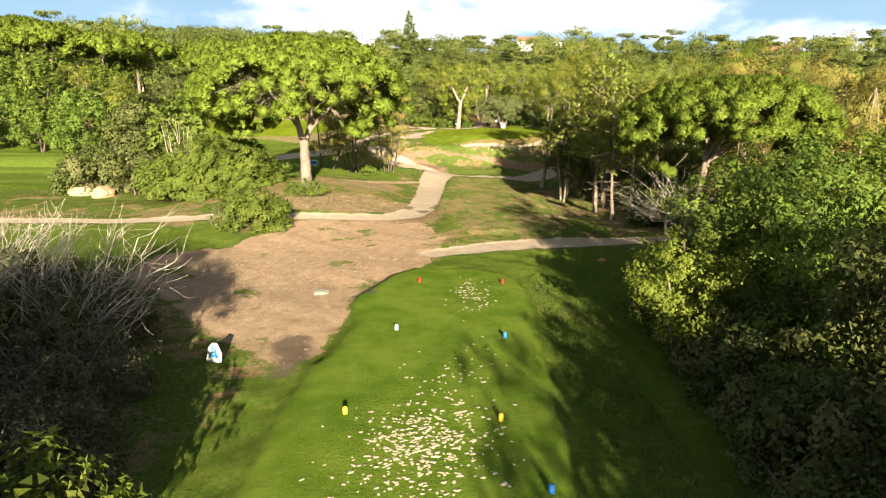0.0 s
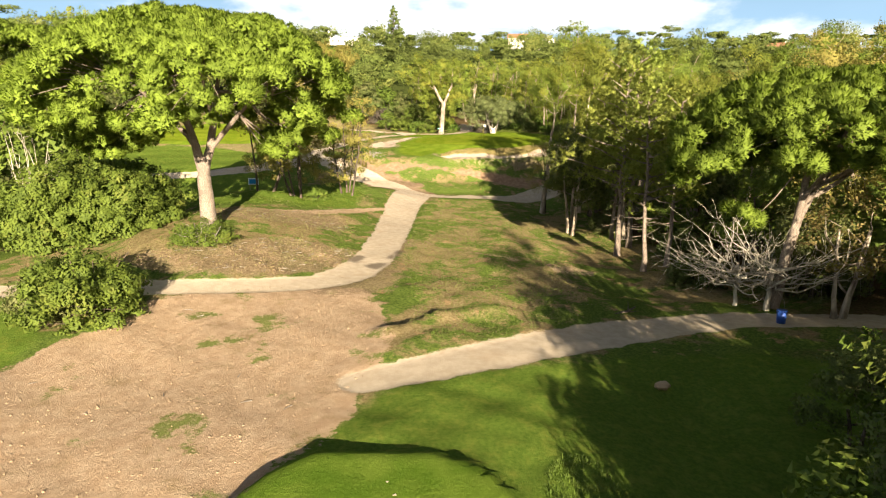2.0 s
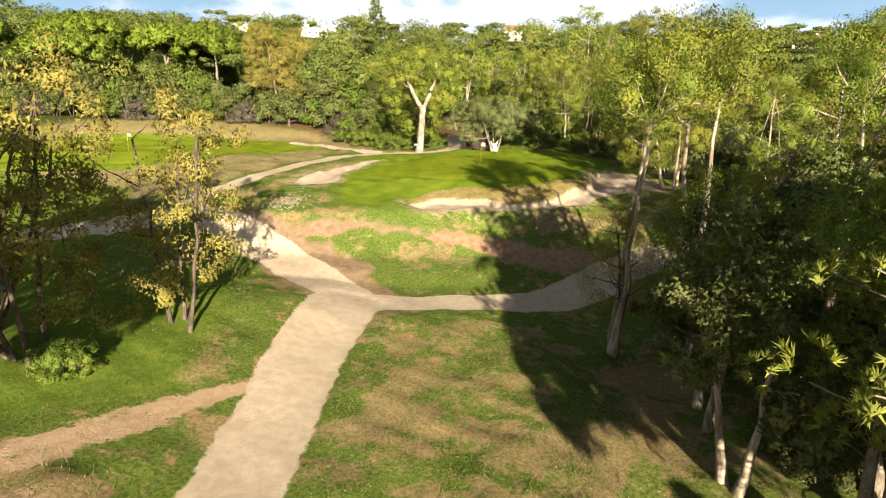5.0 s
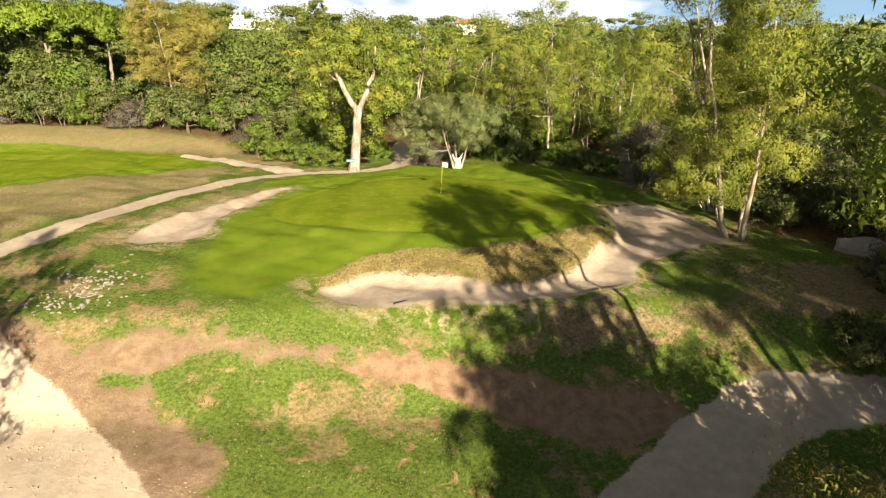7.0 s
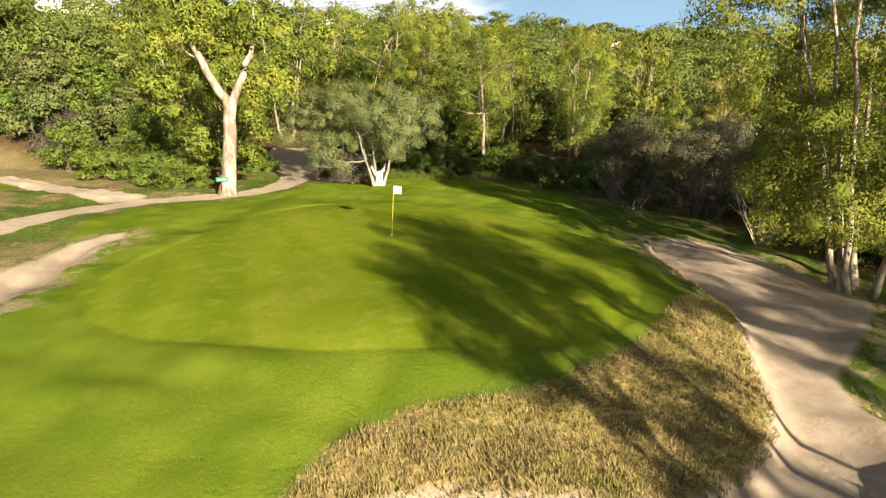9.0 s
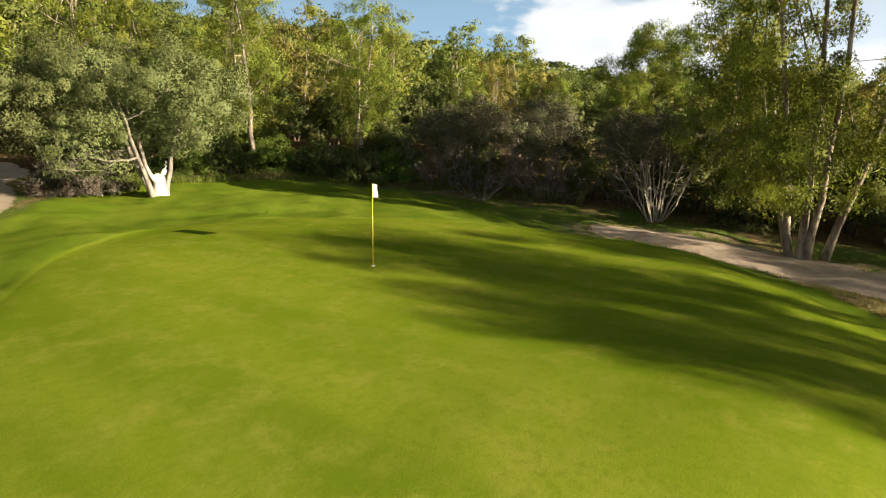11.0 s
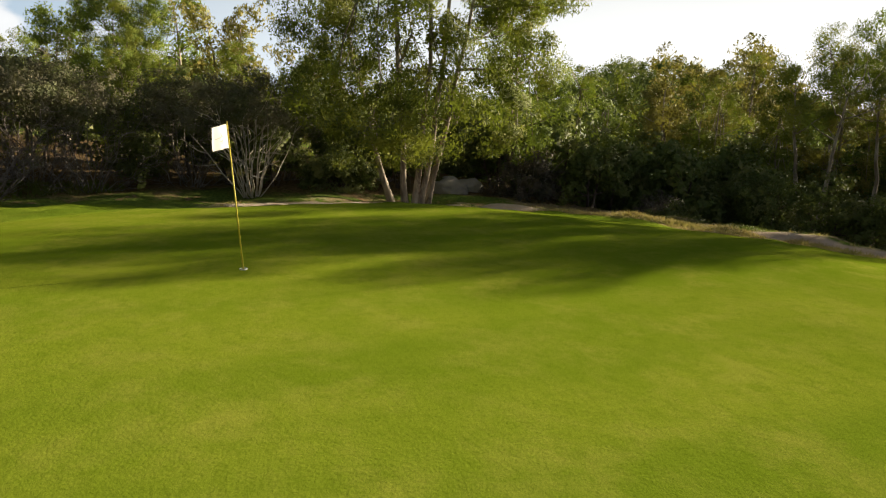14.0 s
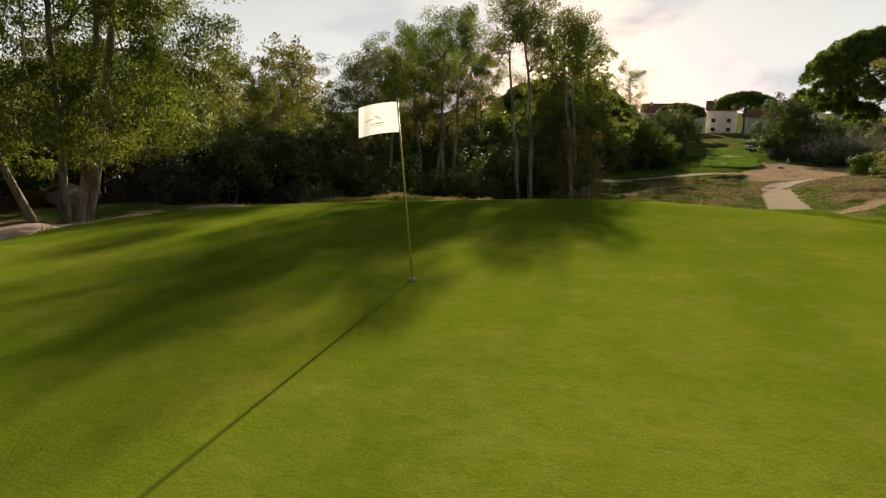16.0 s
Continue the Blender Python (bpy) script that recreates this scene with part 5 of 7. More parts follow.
for kind, x, y, h, tilt in (("gum b", 23.5, 141.0, 13.0, -8), ("gum b", 24.8, 142.2, 12.5, 4), ("gum a", 30.2, 138.6, 12.0, 0), ("gum d", 28.0, 147.0, 13.0, 0), ("gum d", 37.4, 147.8, 12.5, 0),
                            ("gum a", 41.5, 145.3, 12.5, 3), ("gum d", 34.0, 141.0, 9.5, 0), ("gum full", 49.0, 124.0, 11.9, 0), ("gum yellow", 47.0, 116.6, 11.5, 0), ("gum b", 31.0, 102.0, 11.2, 0), ("gum yellow", 46.0, 131.5, 8.0, 0), ("gum b", 56.7, 120.0, 14.5, 0), ("gum a", 50.5, 136.0, 11.5, 0),
                            ("gum yellow b", 42.0, 134.0, 8.5, 0), ("gum d", 55.0, 146.0, 13.0, 0), ("gum a", 65.0, 130.0, 13.0, 0), ("gum d", 60.0, 108.0, 11.0, 0), ("gum yellow", 50.0, 110.0, 9.0, 0), ("gum d", 43.0, 116.0, 8.5, 0), ("gum d", 37.6, 121.4, 7.0, 0), ("gum d", 38.8, 127.2, 7.4, 0), ("gum d", 35.8, 132.0, 7.0, 0), ("gum d", 39.6, 113.4, 6.8, 0), ("gum d", 42.4, 122.6, 8.2, 0),
                            ("gum a", 17.5, 153.0, 14.5, 0), ("gum d", 21.0, 148.5, 12.0, 0), ("gum a", 2.6, 156.0, 14.5, 0), ("gum d", -1.0, 152.0, 13.0, 0), ("gum c", 10.0, 166.5, 15.5, 0), ("gum a", 24.5, 157.0, 15.0, 0),
                            ("gum d", 33.0, 156.0, 14.0, 0), ("gum yellow b", 43.0, 158.0, 13.0, 0), ("gum a", 15.0, 166.0, 15.0, 0), ("gum c", 0.0, 165.0, 15.5, 0), ("gum d", 28.5, 168.0, 15.5, 0), ("gum a", 52.0, 162.0, 13.5, 0)):
    gum(kind, x, y, h, group="gum trees behind the green", tilt=tilt)
plant("golden gum", lambda: make_gum(57, 16.5, 6.2, 3, leaf_gum_yellow, density=1.3, low=0.36, per_clump=120, leaf_size=(0.2, 0.09), inner=34), -21.5, 165.0, 1, 0, "broad gum tree with dense golden-olive crown above the belt")


def forked_gum():
    """The gum beside the path: a stout pale trunk that forks into two bare limbs."""
    rng = np.random.default_rng(81)
    trunk = stem(rng, (0, 0, -0.4), (0.6, 0, 5.3), 0.5, 0.36, 8, 0.02)
    arms = [bend(rng, (0.6, 0, 5.1), (-1.15, 0.1, 8.4), 0.31, 0.2, 7, 0.03), bend(rng, (0.6, 0, 5.1), (1.95, 0.1, 8.2), 0.29, 0.19, 7, -0.05)]
    arms += [bend(rng, (-1.15, 0.1, 8.3), (-2.0, 0.8, 11.2), 0.17, 0.05), bend(rng, (1.95, 0.1, 8.1), (2.4, 0.5, 11.8), 0.17, 0.05), bend(rng, (-0.8, 0.1, 7.7), (-2.5, 0.6, 9.0), 0.1, 0.03)]
    lobes = [(0.3, 1.8, 9.4, 1.6, 1.3, 1.6), (-3.0, 0.6, 8.0, 1.2, 1.2, 1.6), (3.9, 0.6, 9.2, 1.2, 1.2, 1.7), (0.9, 2.0, 6.8, 1.5, 1.3, 1.6), (-2.4, 0.8, 11.2, 1.6, 1.5, 1.3), (2.9, 0.3, 11.9, 1.7, 1.6, 1.4), (0.3, 1.0, 11.9, 1.6, 1.5, 1.2), (-1.5, 0.9, 3.4, 1.0, 1.0, 1.8), (2.1, 0.3, 4.2, 1.0, 1.0, 2.0), (3.2, 1.2, 7.0, 1.2, 1.1, 1.5), (-2.6, 1.1, 5.4, 1.1, 1.1, 1.8), (1.7, -0.1, 2.4, 0.7, 0.7, 1.2), (-3.4, 0.4, 6.6, 1.1, 1.1, 1.5), (4.2, 0.6, 6.6, 1.1, 1.1, 1.8), (-0.6, 2.2, 7.8, 1.5, 1.2, 1.6), (1.8, 1.6, 8.6, 1.4, 1.2, 1.6), (-1.7, -0.5, 9.5, 1.3, 1.1, 1.2), (2.2, -0.5, 9.4, 1.3, 1.1, 1.2), (0.4, -0.3, 10.6, 1.5, 1.2, 1.2)]
    v, f, at, own = leafy(rng, lobes, 1.8, 110, 0.6, 0.22, 0.12, 0.5)
    return finish_tree("gum_tree", [trunk, *arms], 8, bark_gum, (v, f), leaf_gum)


plant("forked gum", forked_gum, 3.1, 133.0, 1, 10, "old gum tree with stout pale forked trunk beside the path")

# low shrubs along the wood's edge behind the green
for kind, x, y, h in (("scrub a", 17.6, 139.6, 2.2), ("scrub b", 20.4, 140.4, 2.8), ("scrub a", 23.2, 139.0, 2.0), ("scrub b", 27.0, 135.2, 2.4), ("scrub a", 29.0, 133.6, 2.6), ("scrub b", 16.2, 144.6, 3.2), ("scrub a", 25.4, 142.2, 3.0), ("scrub b", 30.8, 128.8, 2.6)):
    bush(kind, x, y, h, "shrubs behind the green")

# trees with thin yellowish foliage left of the fork
plant("airy tree", lambda: make_gum(91, 12.2, 4.4, 4, leaf_gum_yellow, density=0.62, bark=bark_dark, low=0.2, name="slender_tree", per_clump=110, leaf_size=(0.2, 0.1), inner=7), -10.8, 76.4, 1, 0, "airy many-stemmed tree with thin yellow-green foliage")
plant("airy tree", None, -14.6, 78.3, 0.95, 110, "airy many-stemmed tree with thin yellow-green foliage", tilt=8)
plant("airy tree", None, -7.0, 80.4, 0.86, 220, "airy many-stemmed tree with thin yellow-green foliage")
bush("scrub a", -9.2, 75.2, 1.6)
plant("thin tree", lambda: make_gum(95, 7.6, 2.4, 1, leaf_gum_yellow, density=0.5, bark=bark_dark, low=0.35, name="young_tree", per_clump=200, leaf_size=(0.1, 0.034), inner=6), 13.6, 82.8, 1, 0, "young thin tree with feathery yellow-green leaves beside the path")

# shrubs left of the path
plant("broad mastic", lambda: make_shrub(35, 6.2, 6.6, leaf_mastic, None, "mastic_thicket", 1.7, 120, 0.2, 0.13, 0.55, 0.03, 30, 30), -22.4, 60.2, 1, 0, "broad dense mastic thicket with bright green upper leaves", "shrub")
bush("oak c", -27.0, 66.4, 10.6)
bush("oak b", -31.2, 62.4, 6.6, "mastic shrubs")
bush("scrub b", -36.5, 66.0, 6.2, "mastic shrubs")
bush("oak a", -33.0, 69.0, 7.6, "mastic shrubs")
bush("scrub a", -13.4, 43.7, 3.6, "mastic shrubs")
bush("scrub b", -14.9, 44.6, 2.6, "mastic shrubs")
plant("low tuft", lambda: make_shrub(33, 1.6, 2.2, leaf_mastic, bark_grey, "low_bush", 3.0, 44, 0.14, 0.05, 0.3, 0.3), -12.2, 54.7, 1, 0, "low spreading bush at the foot of the pine", "shrub")
plant("dead crown", lambda: make_dead(9, 4.6, 1.7, "dead_tree", 16, bark_dead, 0.55, 6), -25.4, 60.4, 1.15, 0, "bleached leafless dead tree among green shrubs", "dead tree", tall=1.2, sink=-1.2)

# scrub and dead wood left of the tee
bush("scrub b", -14.2, 18.0, 3.9, "scrub beside the tee")
bush("scrub b", -17.5, 24.0, 3.8, "scrub beside the tee")
bush("scrub grey", -12.4, 14.2, 3.2, "scrub beside the tee")
bush("oak b", -20.0, 15.0, 6.0, "scrub beside the tee")
plant("dead scrub", lambda: make_dead(13, 4.3, 5.0, "dead_scrub", 60, bark_dead, 0.45, 12), -14.0, 20.6, 1, 0, "bleached dead branches sprawling over dark scrub", "dead shrub")
for x, y, k, turn in ((-17.2, 22.6, 1.0, 120), (-20.5, 25.4, 0.95, 200), (-18.0, 17.6, 1.0, 290)):
    plant("dead scrub", None, x, y, k, turn, "bleached dead branches sprawling over dark scrub", "dead shrub")
bush("oak c", -8.6, 6.2, 7.4, "trees left of the tee")
bush("oak a", -9.6, -3.0, 11.6, "trees left of the tee")
bush("oak b", -11.0, 10.4, 5.6, "trees left of the tee")
for x, y, h in ((-9.6, 13.2, 2.6), (-11.2, 17.0, 3.0), (-9.0, 10.0, 3.4), (-13.4, 22.6, 3.2), (-15.6, 19.4, 4.0)):
    bush("scrub brown", x, y, h, "scrub beside the tee")
for kind, x, y, h in (("oak a", -13, 3, 7.0), ("oak b", -18, -4, 8.0), ("oak a", -12, -10, 8.0), ("oak b", -23, 6, 7.5), ("oak a", -26, -12, 8.5), ("oak b", -15, -20, 8.0), ("oak c", -30, 20, 6.5), ("oak a", -36, 8, 8.0)):
    bush(kind, x, y, h, "trees left of the tee")

# wood right of the tee
for kind, x, y, h in (("oak light", 9.2, 22.8, 5.4), ("oak c", 11.6, 26.2, 7.8), ("oak c", 13.6, 20.2, 6.4), ("oak b", 13.0, 15.2, 8.4), ("oak c", 15.4, 25.4, 8.8), ("oak c", 17.6, 30.6, 8.6), ("oak b", 13.4, 29.6, 5.0), ("oak b", 15.0, 35.0, 4.0), ("oak c", 20.6, 36.6, 6.6), ("oak light", 24.5, 34.0, 9.4),
                      ("oak a", 16.6, 13.0, 7.0), ("oak c", 13.6, 6.0, 6.4), ("oak b", 9.4, 2.6, 7.8), ("oak a", 10.0, -5.0, 9.2), ("oak b", 7.6, -12.0, 9.6), ("oak a", 13.5, -16.0, 8.0), ("oak c", 17.0, -4.0, 8.0), ("oak b", 6.6, -20.0, 7.4),
                      ("oak c", 20.5, 21.5, 8.0), ("oak light", 28.0, 29.0, 9.5), ("oak a", 24.0, 6.0, 8.0), ("oak c", 30.0, 40.0, 9.5), ("oak light", 36.0, 34.0, 10.5), ("oak c", 34.0, 46.0, 10.0)):
    bush(kind, x, y, h, "trees right of the tee")
gum("gum b", 17.8, 0.0, 18.0, group="")
bush("scrub b", 8.8, 10.2, 3.4, "scrub at the wood's edge")
for x, y, h in ((10.2, 17.6, 3.2), (9.9, 14.4, 3.4), (11.2, 20.6, 3.6), (11.6, 12.0, 4.4), (10.6, 20.0, 2.2)):
    bush("scrub b", x, y, h, "scrub at the wood's edge")
bush("scrub a", 10.6, 15.8, 3.2, "scrub at the wood's edge")
bush("scrub b", 11.0, 25.6, 3.4, "scrub at the wood's edge")

# underwood along the right side
rng_fill = np.random.default_rng(201)
for x, y, h, kind in ((18.5, 55.5, 2.4, "scrub b"), (20.5, 62.5, 2.6, "scrub b"), (21.0, 68.0, 3.6, "oak b"), (19.8, 76.0, 4.4, "oak a"), (17.5, 72.8, 2.2, "scrub b"), (22.5, 74.4, 5.4, "oak b"), (26.2, 57.0, 5.6, "oak b"), (24.0, 52.6, 3.2, "scrub b"), (28.0, 72.0, 5.6, "oak a"),
                      (20.4, 85.0, 6.5, "oak b"), (19.0, 83.0, 6.6, "oak b"), (17.6, 80.4, 7.2, "oak a"), (23.8, 86.4, 6.0, "oak b"), (26.6, 88.0, 6.0, "oak a"), (33.3, 90.9, 5.6, "oak b"), (29.2, 98.8, 4.6, "oak b"), (32.2, 95.4, 6.2, "oak a"), (35.6, 101.4, 5.6, "oak a"), (38.5, 104.6, 6.0, "oak b"), (31.2, 101.6, 3.4, "scrub grey"),
                      (27.2, 95.6, 3.0, "scrub grey"), (34.0, 111.4, 4.8, "oak b"), (39.5, 112.0, 6.4, "oak a"), (37.5, 119.5, 6.2, "oak b"), (39.0, 127.0, 6.2, "oak a"), (34.5, 132.0, 5.6, "oak b"), (31.0, 136.0, 4.4, "oak b"), (36.0, 86.0, 7.0, "oak a"), (42.0, 98.0, 7.0, "oak b"),
                      (30.0, 78.5, 6.0, "oak b"), (36.0, 66.0, 6.5, "oak a"), (42.0, 74.0, 7.0, "oak b"), (46.0, 104.0, 7.5, "oak a"), (52.0, 96.0, 8.0, "oak b"), (44.0, 122.0, 6.6, "oak b"), (26.0, 137.4, 2.6, "scrub b"), (20.2, 144.6, 4.6, "oak b"), (18.4, 149.0, 4.4, "oak a"),
                      (27.6, 151.6, 5.2, "oak b"), (38.0, 140.0, 5.6, "oak a"), (46.0, 148.0, 6.4, "oak b"), (28.6, 86.4, 5.4, "oak b"), (24.6, 96.8, 2.2, "scrub b"), (30.6, 112.6, 2.6, "scrub b"), (30.4, 92.0, 7.0, "oak a"), (30.0, 86.0, 7.5, "oak b"), (33.6, 98.0, 7.0, "oak b"), (33.0, 108.6, 4.6, "oak b"), (31.6, 115.6, 3.6, "oak a"), (34.6, 117.4, 5.4, "oak b"), (31.8, 121.6, 3.4, "oak b")):
    bush(kind, x, y, h, "underwood")

for k in range(34):
    x, y = 17 + (k * 7.3) % 46 + rng_fill.uniform(-1.5, 1.5), 146 + 4.6 * (k % 5) + rng_fill.uniform(-1.5, 1.5)
    bush(("oak a", "oak b", "oak c")[k % 3], x, y, rng_fill.uniform(4.5, 8.0), "underwood behind the green")
for k in range(40):
    x, y = 23 + (k * 5.7) % 36 + rng_fill.uniform(-1.5, 1.5), 52 + (k * 8.9) % 46 + rng_fill.uniform(-1.5, 1.5)
    if y < 70 or x > 34:
        bush(("oak b", "oak a", "oak c")[k % 3], x, y, rng_fill.uniform(5.5, 8.5), "underwood")

# belt of holm oaks behind the other green and towards the path
for k in range(26):
    x = -74 + k * 2.95 + rng_fill.uniform(-0.8, 0.8)
    y = 164.5 - 0.0019 * max(0, x + 42) ** 2 * 4.6 + rng_fill.uniform(-1.2, 1.2)
    kind = ("oak a", "oak b", "oak c", "oak a", "scrub grey", "oak b")[k % 6]
    bush(kind, x, min(y, 164), rng_fill.uniform(4.4, 6.4) if kind != "scrub grey" else 4.2, "holm oak belt")
for k in range(16):
    x = -76 + k * 4.7 + rng_fill.uniform(-1.5, 1.5)
    bush(("oak b", "oak a", "oak c")[k % 3], x, 172 + rng_fill.uniform(-2, 2), rng_fill.uniform(6.5, 8.5), "holm oak belt")
for x, y, h in ((-4.6, 142.0, 3.0), (-1.2, 139.2, 2.6), (0.6, 136.6, 2.4), (-7.6, 146.4, 4.0), (-2.2, 144.6, 5.2), (1.2, 141.4, 4.4), (5.4, 143.6, 2.2), (4.2, 147.0, 4.6)):
    bush("scrub a" if h < 4 else "oak c", x, y, h, "shrubs behind the path")

# left in the distance
for x, y, h, kind in ((-56, 110, 13, "gum d"), (-66, 118, 15, "gum a"), (-92, 190, 21, "gum airy"), (-86, 182, 17, "gum d"), (54, 250, 22, "gum airy"), (58, 246, 17, "gum a")):
    gum(kind, x, y, h, group="trees across the fairway")
for x, y, h in ((-52, 105, 9.5), (-60, 102, 8), (-68, 106, 9), (-77, 102, 8), (-56, 112, 10), (-66, 116, 11), (-78, 114, 10), (-90, 110, 10), (-86, 96, 6), (-42, 77, 5.0), (-70, 130, 13), (-82, 128, 14), (-96, 132, 15), (-108, 126, 14), (-120, 138, 15), (-64, 124, 11), (-76, 140, 14), (-90, 146, 15), (-104, 148, 15)):
    bush("oak a" if (x + y) % 2 else "oak c", x, y, h, "trees across the fairway")
SMALL_UMBRELLA = lambda: make_umbrella(14, 12, 7.5, 8.0, 0.35, 1.1, 32, 6, 5.0, needle=0.55, wide=0.22, skirt=0.1)
for x, y, s in ((-70, 196, 1.3), (-56, 204, 1.2), (-43, 199, 1.15), (-84, 176, 1.25), (-66, 182, 1.1), (-99, 162, 1.3), (-110, 168, 1.3), (-88, 166, 1.2), (-52, 218, 1.2), (-120, 160, 1.2), (-34, 214, 1.1)):
    plant("small umbrella", SMALL_UMBRELLA, x, y, s, (x * 7 + y) % 360, "umbrella pine on the hillside with flat bright crown", "tree", "hillside umbrella pines")

# by the houses behind the tee
for x, y, h, kind in ((-22, -30, 6.5, "oak a"), (-12, -36, 2.8, "oak b"), (4, -36, 2.6, "oak a"), (13, -34, 5.5, "oak b"), (-34, -26, 8.5, "oak a"), (20, -30, 9, "oak b"), (-46, -20, 9, "oak a")):
    bush(kind, x, y, h, "trees by the houses")
for x, y, s in ((-8, -64, 0.95), (8, -52, 0.75), (-24, -58, 0.9)):
    plant("small umbrella", None, x, y, s, x * 11 % 360, "umbrella pine standing between the houses", "tree", "umbrella pines by the houses")


def build_far_woods():
    """Woods on the hills, too far to tell the trees apart."""
    rng = np.random.default_rng(77)
    sets = {"far_woods": ([], [], leaf_wood, "mixed green woods covering the distant hillsides"), "far_pine_woods": ([], [], leaf_wood_dark, "dark pine woods on the distant hills")}
    spots = []
    while len(spots) < 1500:
        a, d = rng.uniform(-68, 144), 86 + 310 * rng.uniform(0, 1) ** 0.9
        x, y = 10 + d * math.sin(radians(a)), 100 + d * math.cos(radians(a))
        if y < 176 and x < 68 or abs(x + 52) < 14 and 345 < y < 402:
            continue
        if d > 200 and rng.uniform() > 0.75:
            continue
        spots.append((x, y, d))
    zs = ground_height(np.array([s[0] for s in spots]), np.array([s[1] for s in spots]))
    for (x, y, d), z in zip(spots, zs):
        flat = rng.uniform() < 0.22 and (y > 60 or d < 150)
        h = rng.uniform(7, 12) * (1 + 0.35 * (rng.uniform() < 0.15))
        if -0.152 < x / y < -0.116 and 250 < y < 400 and z + h > 10 + y * 0.0985:
            h = 10 + y * 0.0985 - z
            if h < 3:
                continue
        r = h * (0.52 if flat else rng.uniform(0.44, 0.6))
        n = 1100 if d < 150 else 640 if d < 250 else 380
        size = 0.5 if d < 150 else 0.72 if d < 250 else 1.0
        lumps = 11
        lump = ball(rng, lumps)
        lump[:, 2] = lump[:, 2] * 0.75 + 0.2
        near = ball(rng, n)
        q = lump[rng.integers(0, lumps, n)] * 0.62 + near * rng.uniform(0.26, 0.42, (n, 1))
        q[:, 2] = q[:, 2] * (0.3 if flat else 0.95)
        c = np.array([x, y, z + h * (0.78 if flat else 0.46)])
        pts = c + q * np.array([r, r, h * 0.5])
        v, f = leaves(rng, pts, 0.8 * near + 0.5 * q + np.array([0, 0, 0.3]), size, size * 0.65, 0.35)
        dark = flat or math.sin(x * 0.05 + 1.3) + math.cos(y * 0.043) + rng.uniform(-0.7, 0.7) > 0.25
        vs, fs = sets["far_pine_woods" if dark else "far_woods"][:2]
        fs.append(f + sum(len(k) for k in vs))
        vs.append(v)
    for name, (vs, fs, mat, label) in sets.items():
        tagged(new(name, mesh_from(name, np.concatenate(vs), np.concatenate(fs), mat, False)), label, "woods", kind="stuff")


def make_conifer():
    """A tall dark conifer with tiers of drooping boughs."""
    rng = np.random.default_rng(44)
    trunk = stem(rng, (0, 0, -0.5), (0, 0, 19.5), 0.4, 0.05, 10, 0.01)
    lobes = []
    for k in range(34):
        f = k / 33
        a, reach = k * 2.4, 5.6 * (1 - f) ** 0.7 * rng.uniform(0.4, 0.9)
        lobes.append((math.cos(a) * reach, math.sin(a) * reach, 3.5 + 15.8 * f, 2.1 - 1.3 * f, 2.1 - 1.3 * f, 1.0))
    v, f, at, own = leafy(rng, lobes, 1.0, 30, 0.6, 0.5, 0.28, 0.2, 0.4, 0.4, 8)
    return finish_tree("conifer", stems_and_limbs(rng, [trunk], lobes, at, own, 0.1, 0.0), 6, bark_dark, (v, f), leaf_wood_dark)


build_far_woods()
plant("conifer", make_conifer, -17.5, 332, 1.05, 0, "tall dark conifer rising above the wooded hill")

# ------------------------------------------------------------------ built things
white_paint = plain_mat("white render", (0.76, 0.72, 0.65), 0.85, 6.0, 0.10)
roof_tile = plain_mat("clay roof tile", (0.36, 0.17, 0.10), 0.85, 9.0, 0.3)
glass_dark = plain_mat("dark window glass", (0.03, 0.035, 0.04), 0.12, 3.0, 0.1, spec=0.6)


def cloth_mat():
    m = Mat("white flag cloth")
    weave = m.noise(60.0, 3.0)
    c = m.mix(m.math("MULTIPLY", weave, 0.2), (0.84, 0.82, 0.78), (0.68, 0.66, 0.62))
    p = m.add("ShaderNodeBsdfDiffuse")
    t = m.add("ShaderNodeBsdfTranslucent")
    m.link(c, p.inputs["Color"])
    m.link(c, t.inputs["Color"])
    s = m.add("ShaderNodeMixShader", Fac=0.5)
    m.link(p.outputs[0], s.inputs[1])
    m.link(t.outputs[0], s.inputs[2])
    m.link(s.outputs[0], m.out.inputs[0])
    return m.m


cloth_white = cloth_mat()
pole_yellow = plain_mat("yellow lacquered pole", (0.62, 0.50, 0.06), 0.4, 30.0, 0.1)
cup_white = plain_mat("white plastic cup", (0.8, 0.8, 0.78), 0.5, 30.0, 0.08)
dark_ink = plain_mat("grey print", (0.44, 0.42, 0.40), 0.9, 40.0, 0.1)
panel_blue = plain_mat("blue enamel panel", (0.02, 0.24, 0.52), 0.35, 20.0, 0.12)
panel_white = plain_mat("white enamel", (0.78, 0.79, 0.78), 0.4, 20.0, 0.08)
sign_green = plain_mat("green painted sign", (0.03, 0.20, 0.13), 0.5, 20.0, 0.15)
stone_white = plain_mat("white painted stone", (0.70, 0.70, 0.68), 0.8, 7.0, 0.2, relief=0.4)
sandstone = plain_mat("tawny sandstone", (0.52, 0.36, 0.21), 0.95, 5.0, 0.35, relief=0.8)
granite = plain_mat("grey lichened rock", (0.32, 0.28, 0.235), 0.95, 4.0, 0.4, relief=0.9)
pale_stone = plain_mat("pale chips of stone", (0.30, 0.26, 0.215), 0.9, 9.0, 0.4)
wood_grey = plain_mat("weathered wood", (0.26, 0.19, 0.13), 0.85, 14.0, 0.35)
plastic_black = plain_mat("black plastic", (0.03, 0.03, 0.032), 0.45, 20.0, 0.1)
rubber = plain_mat("black tyre rubber", (0.025, 0.025, 0.025), 0.8, 20.0, 0.1)
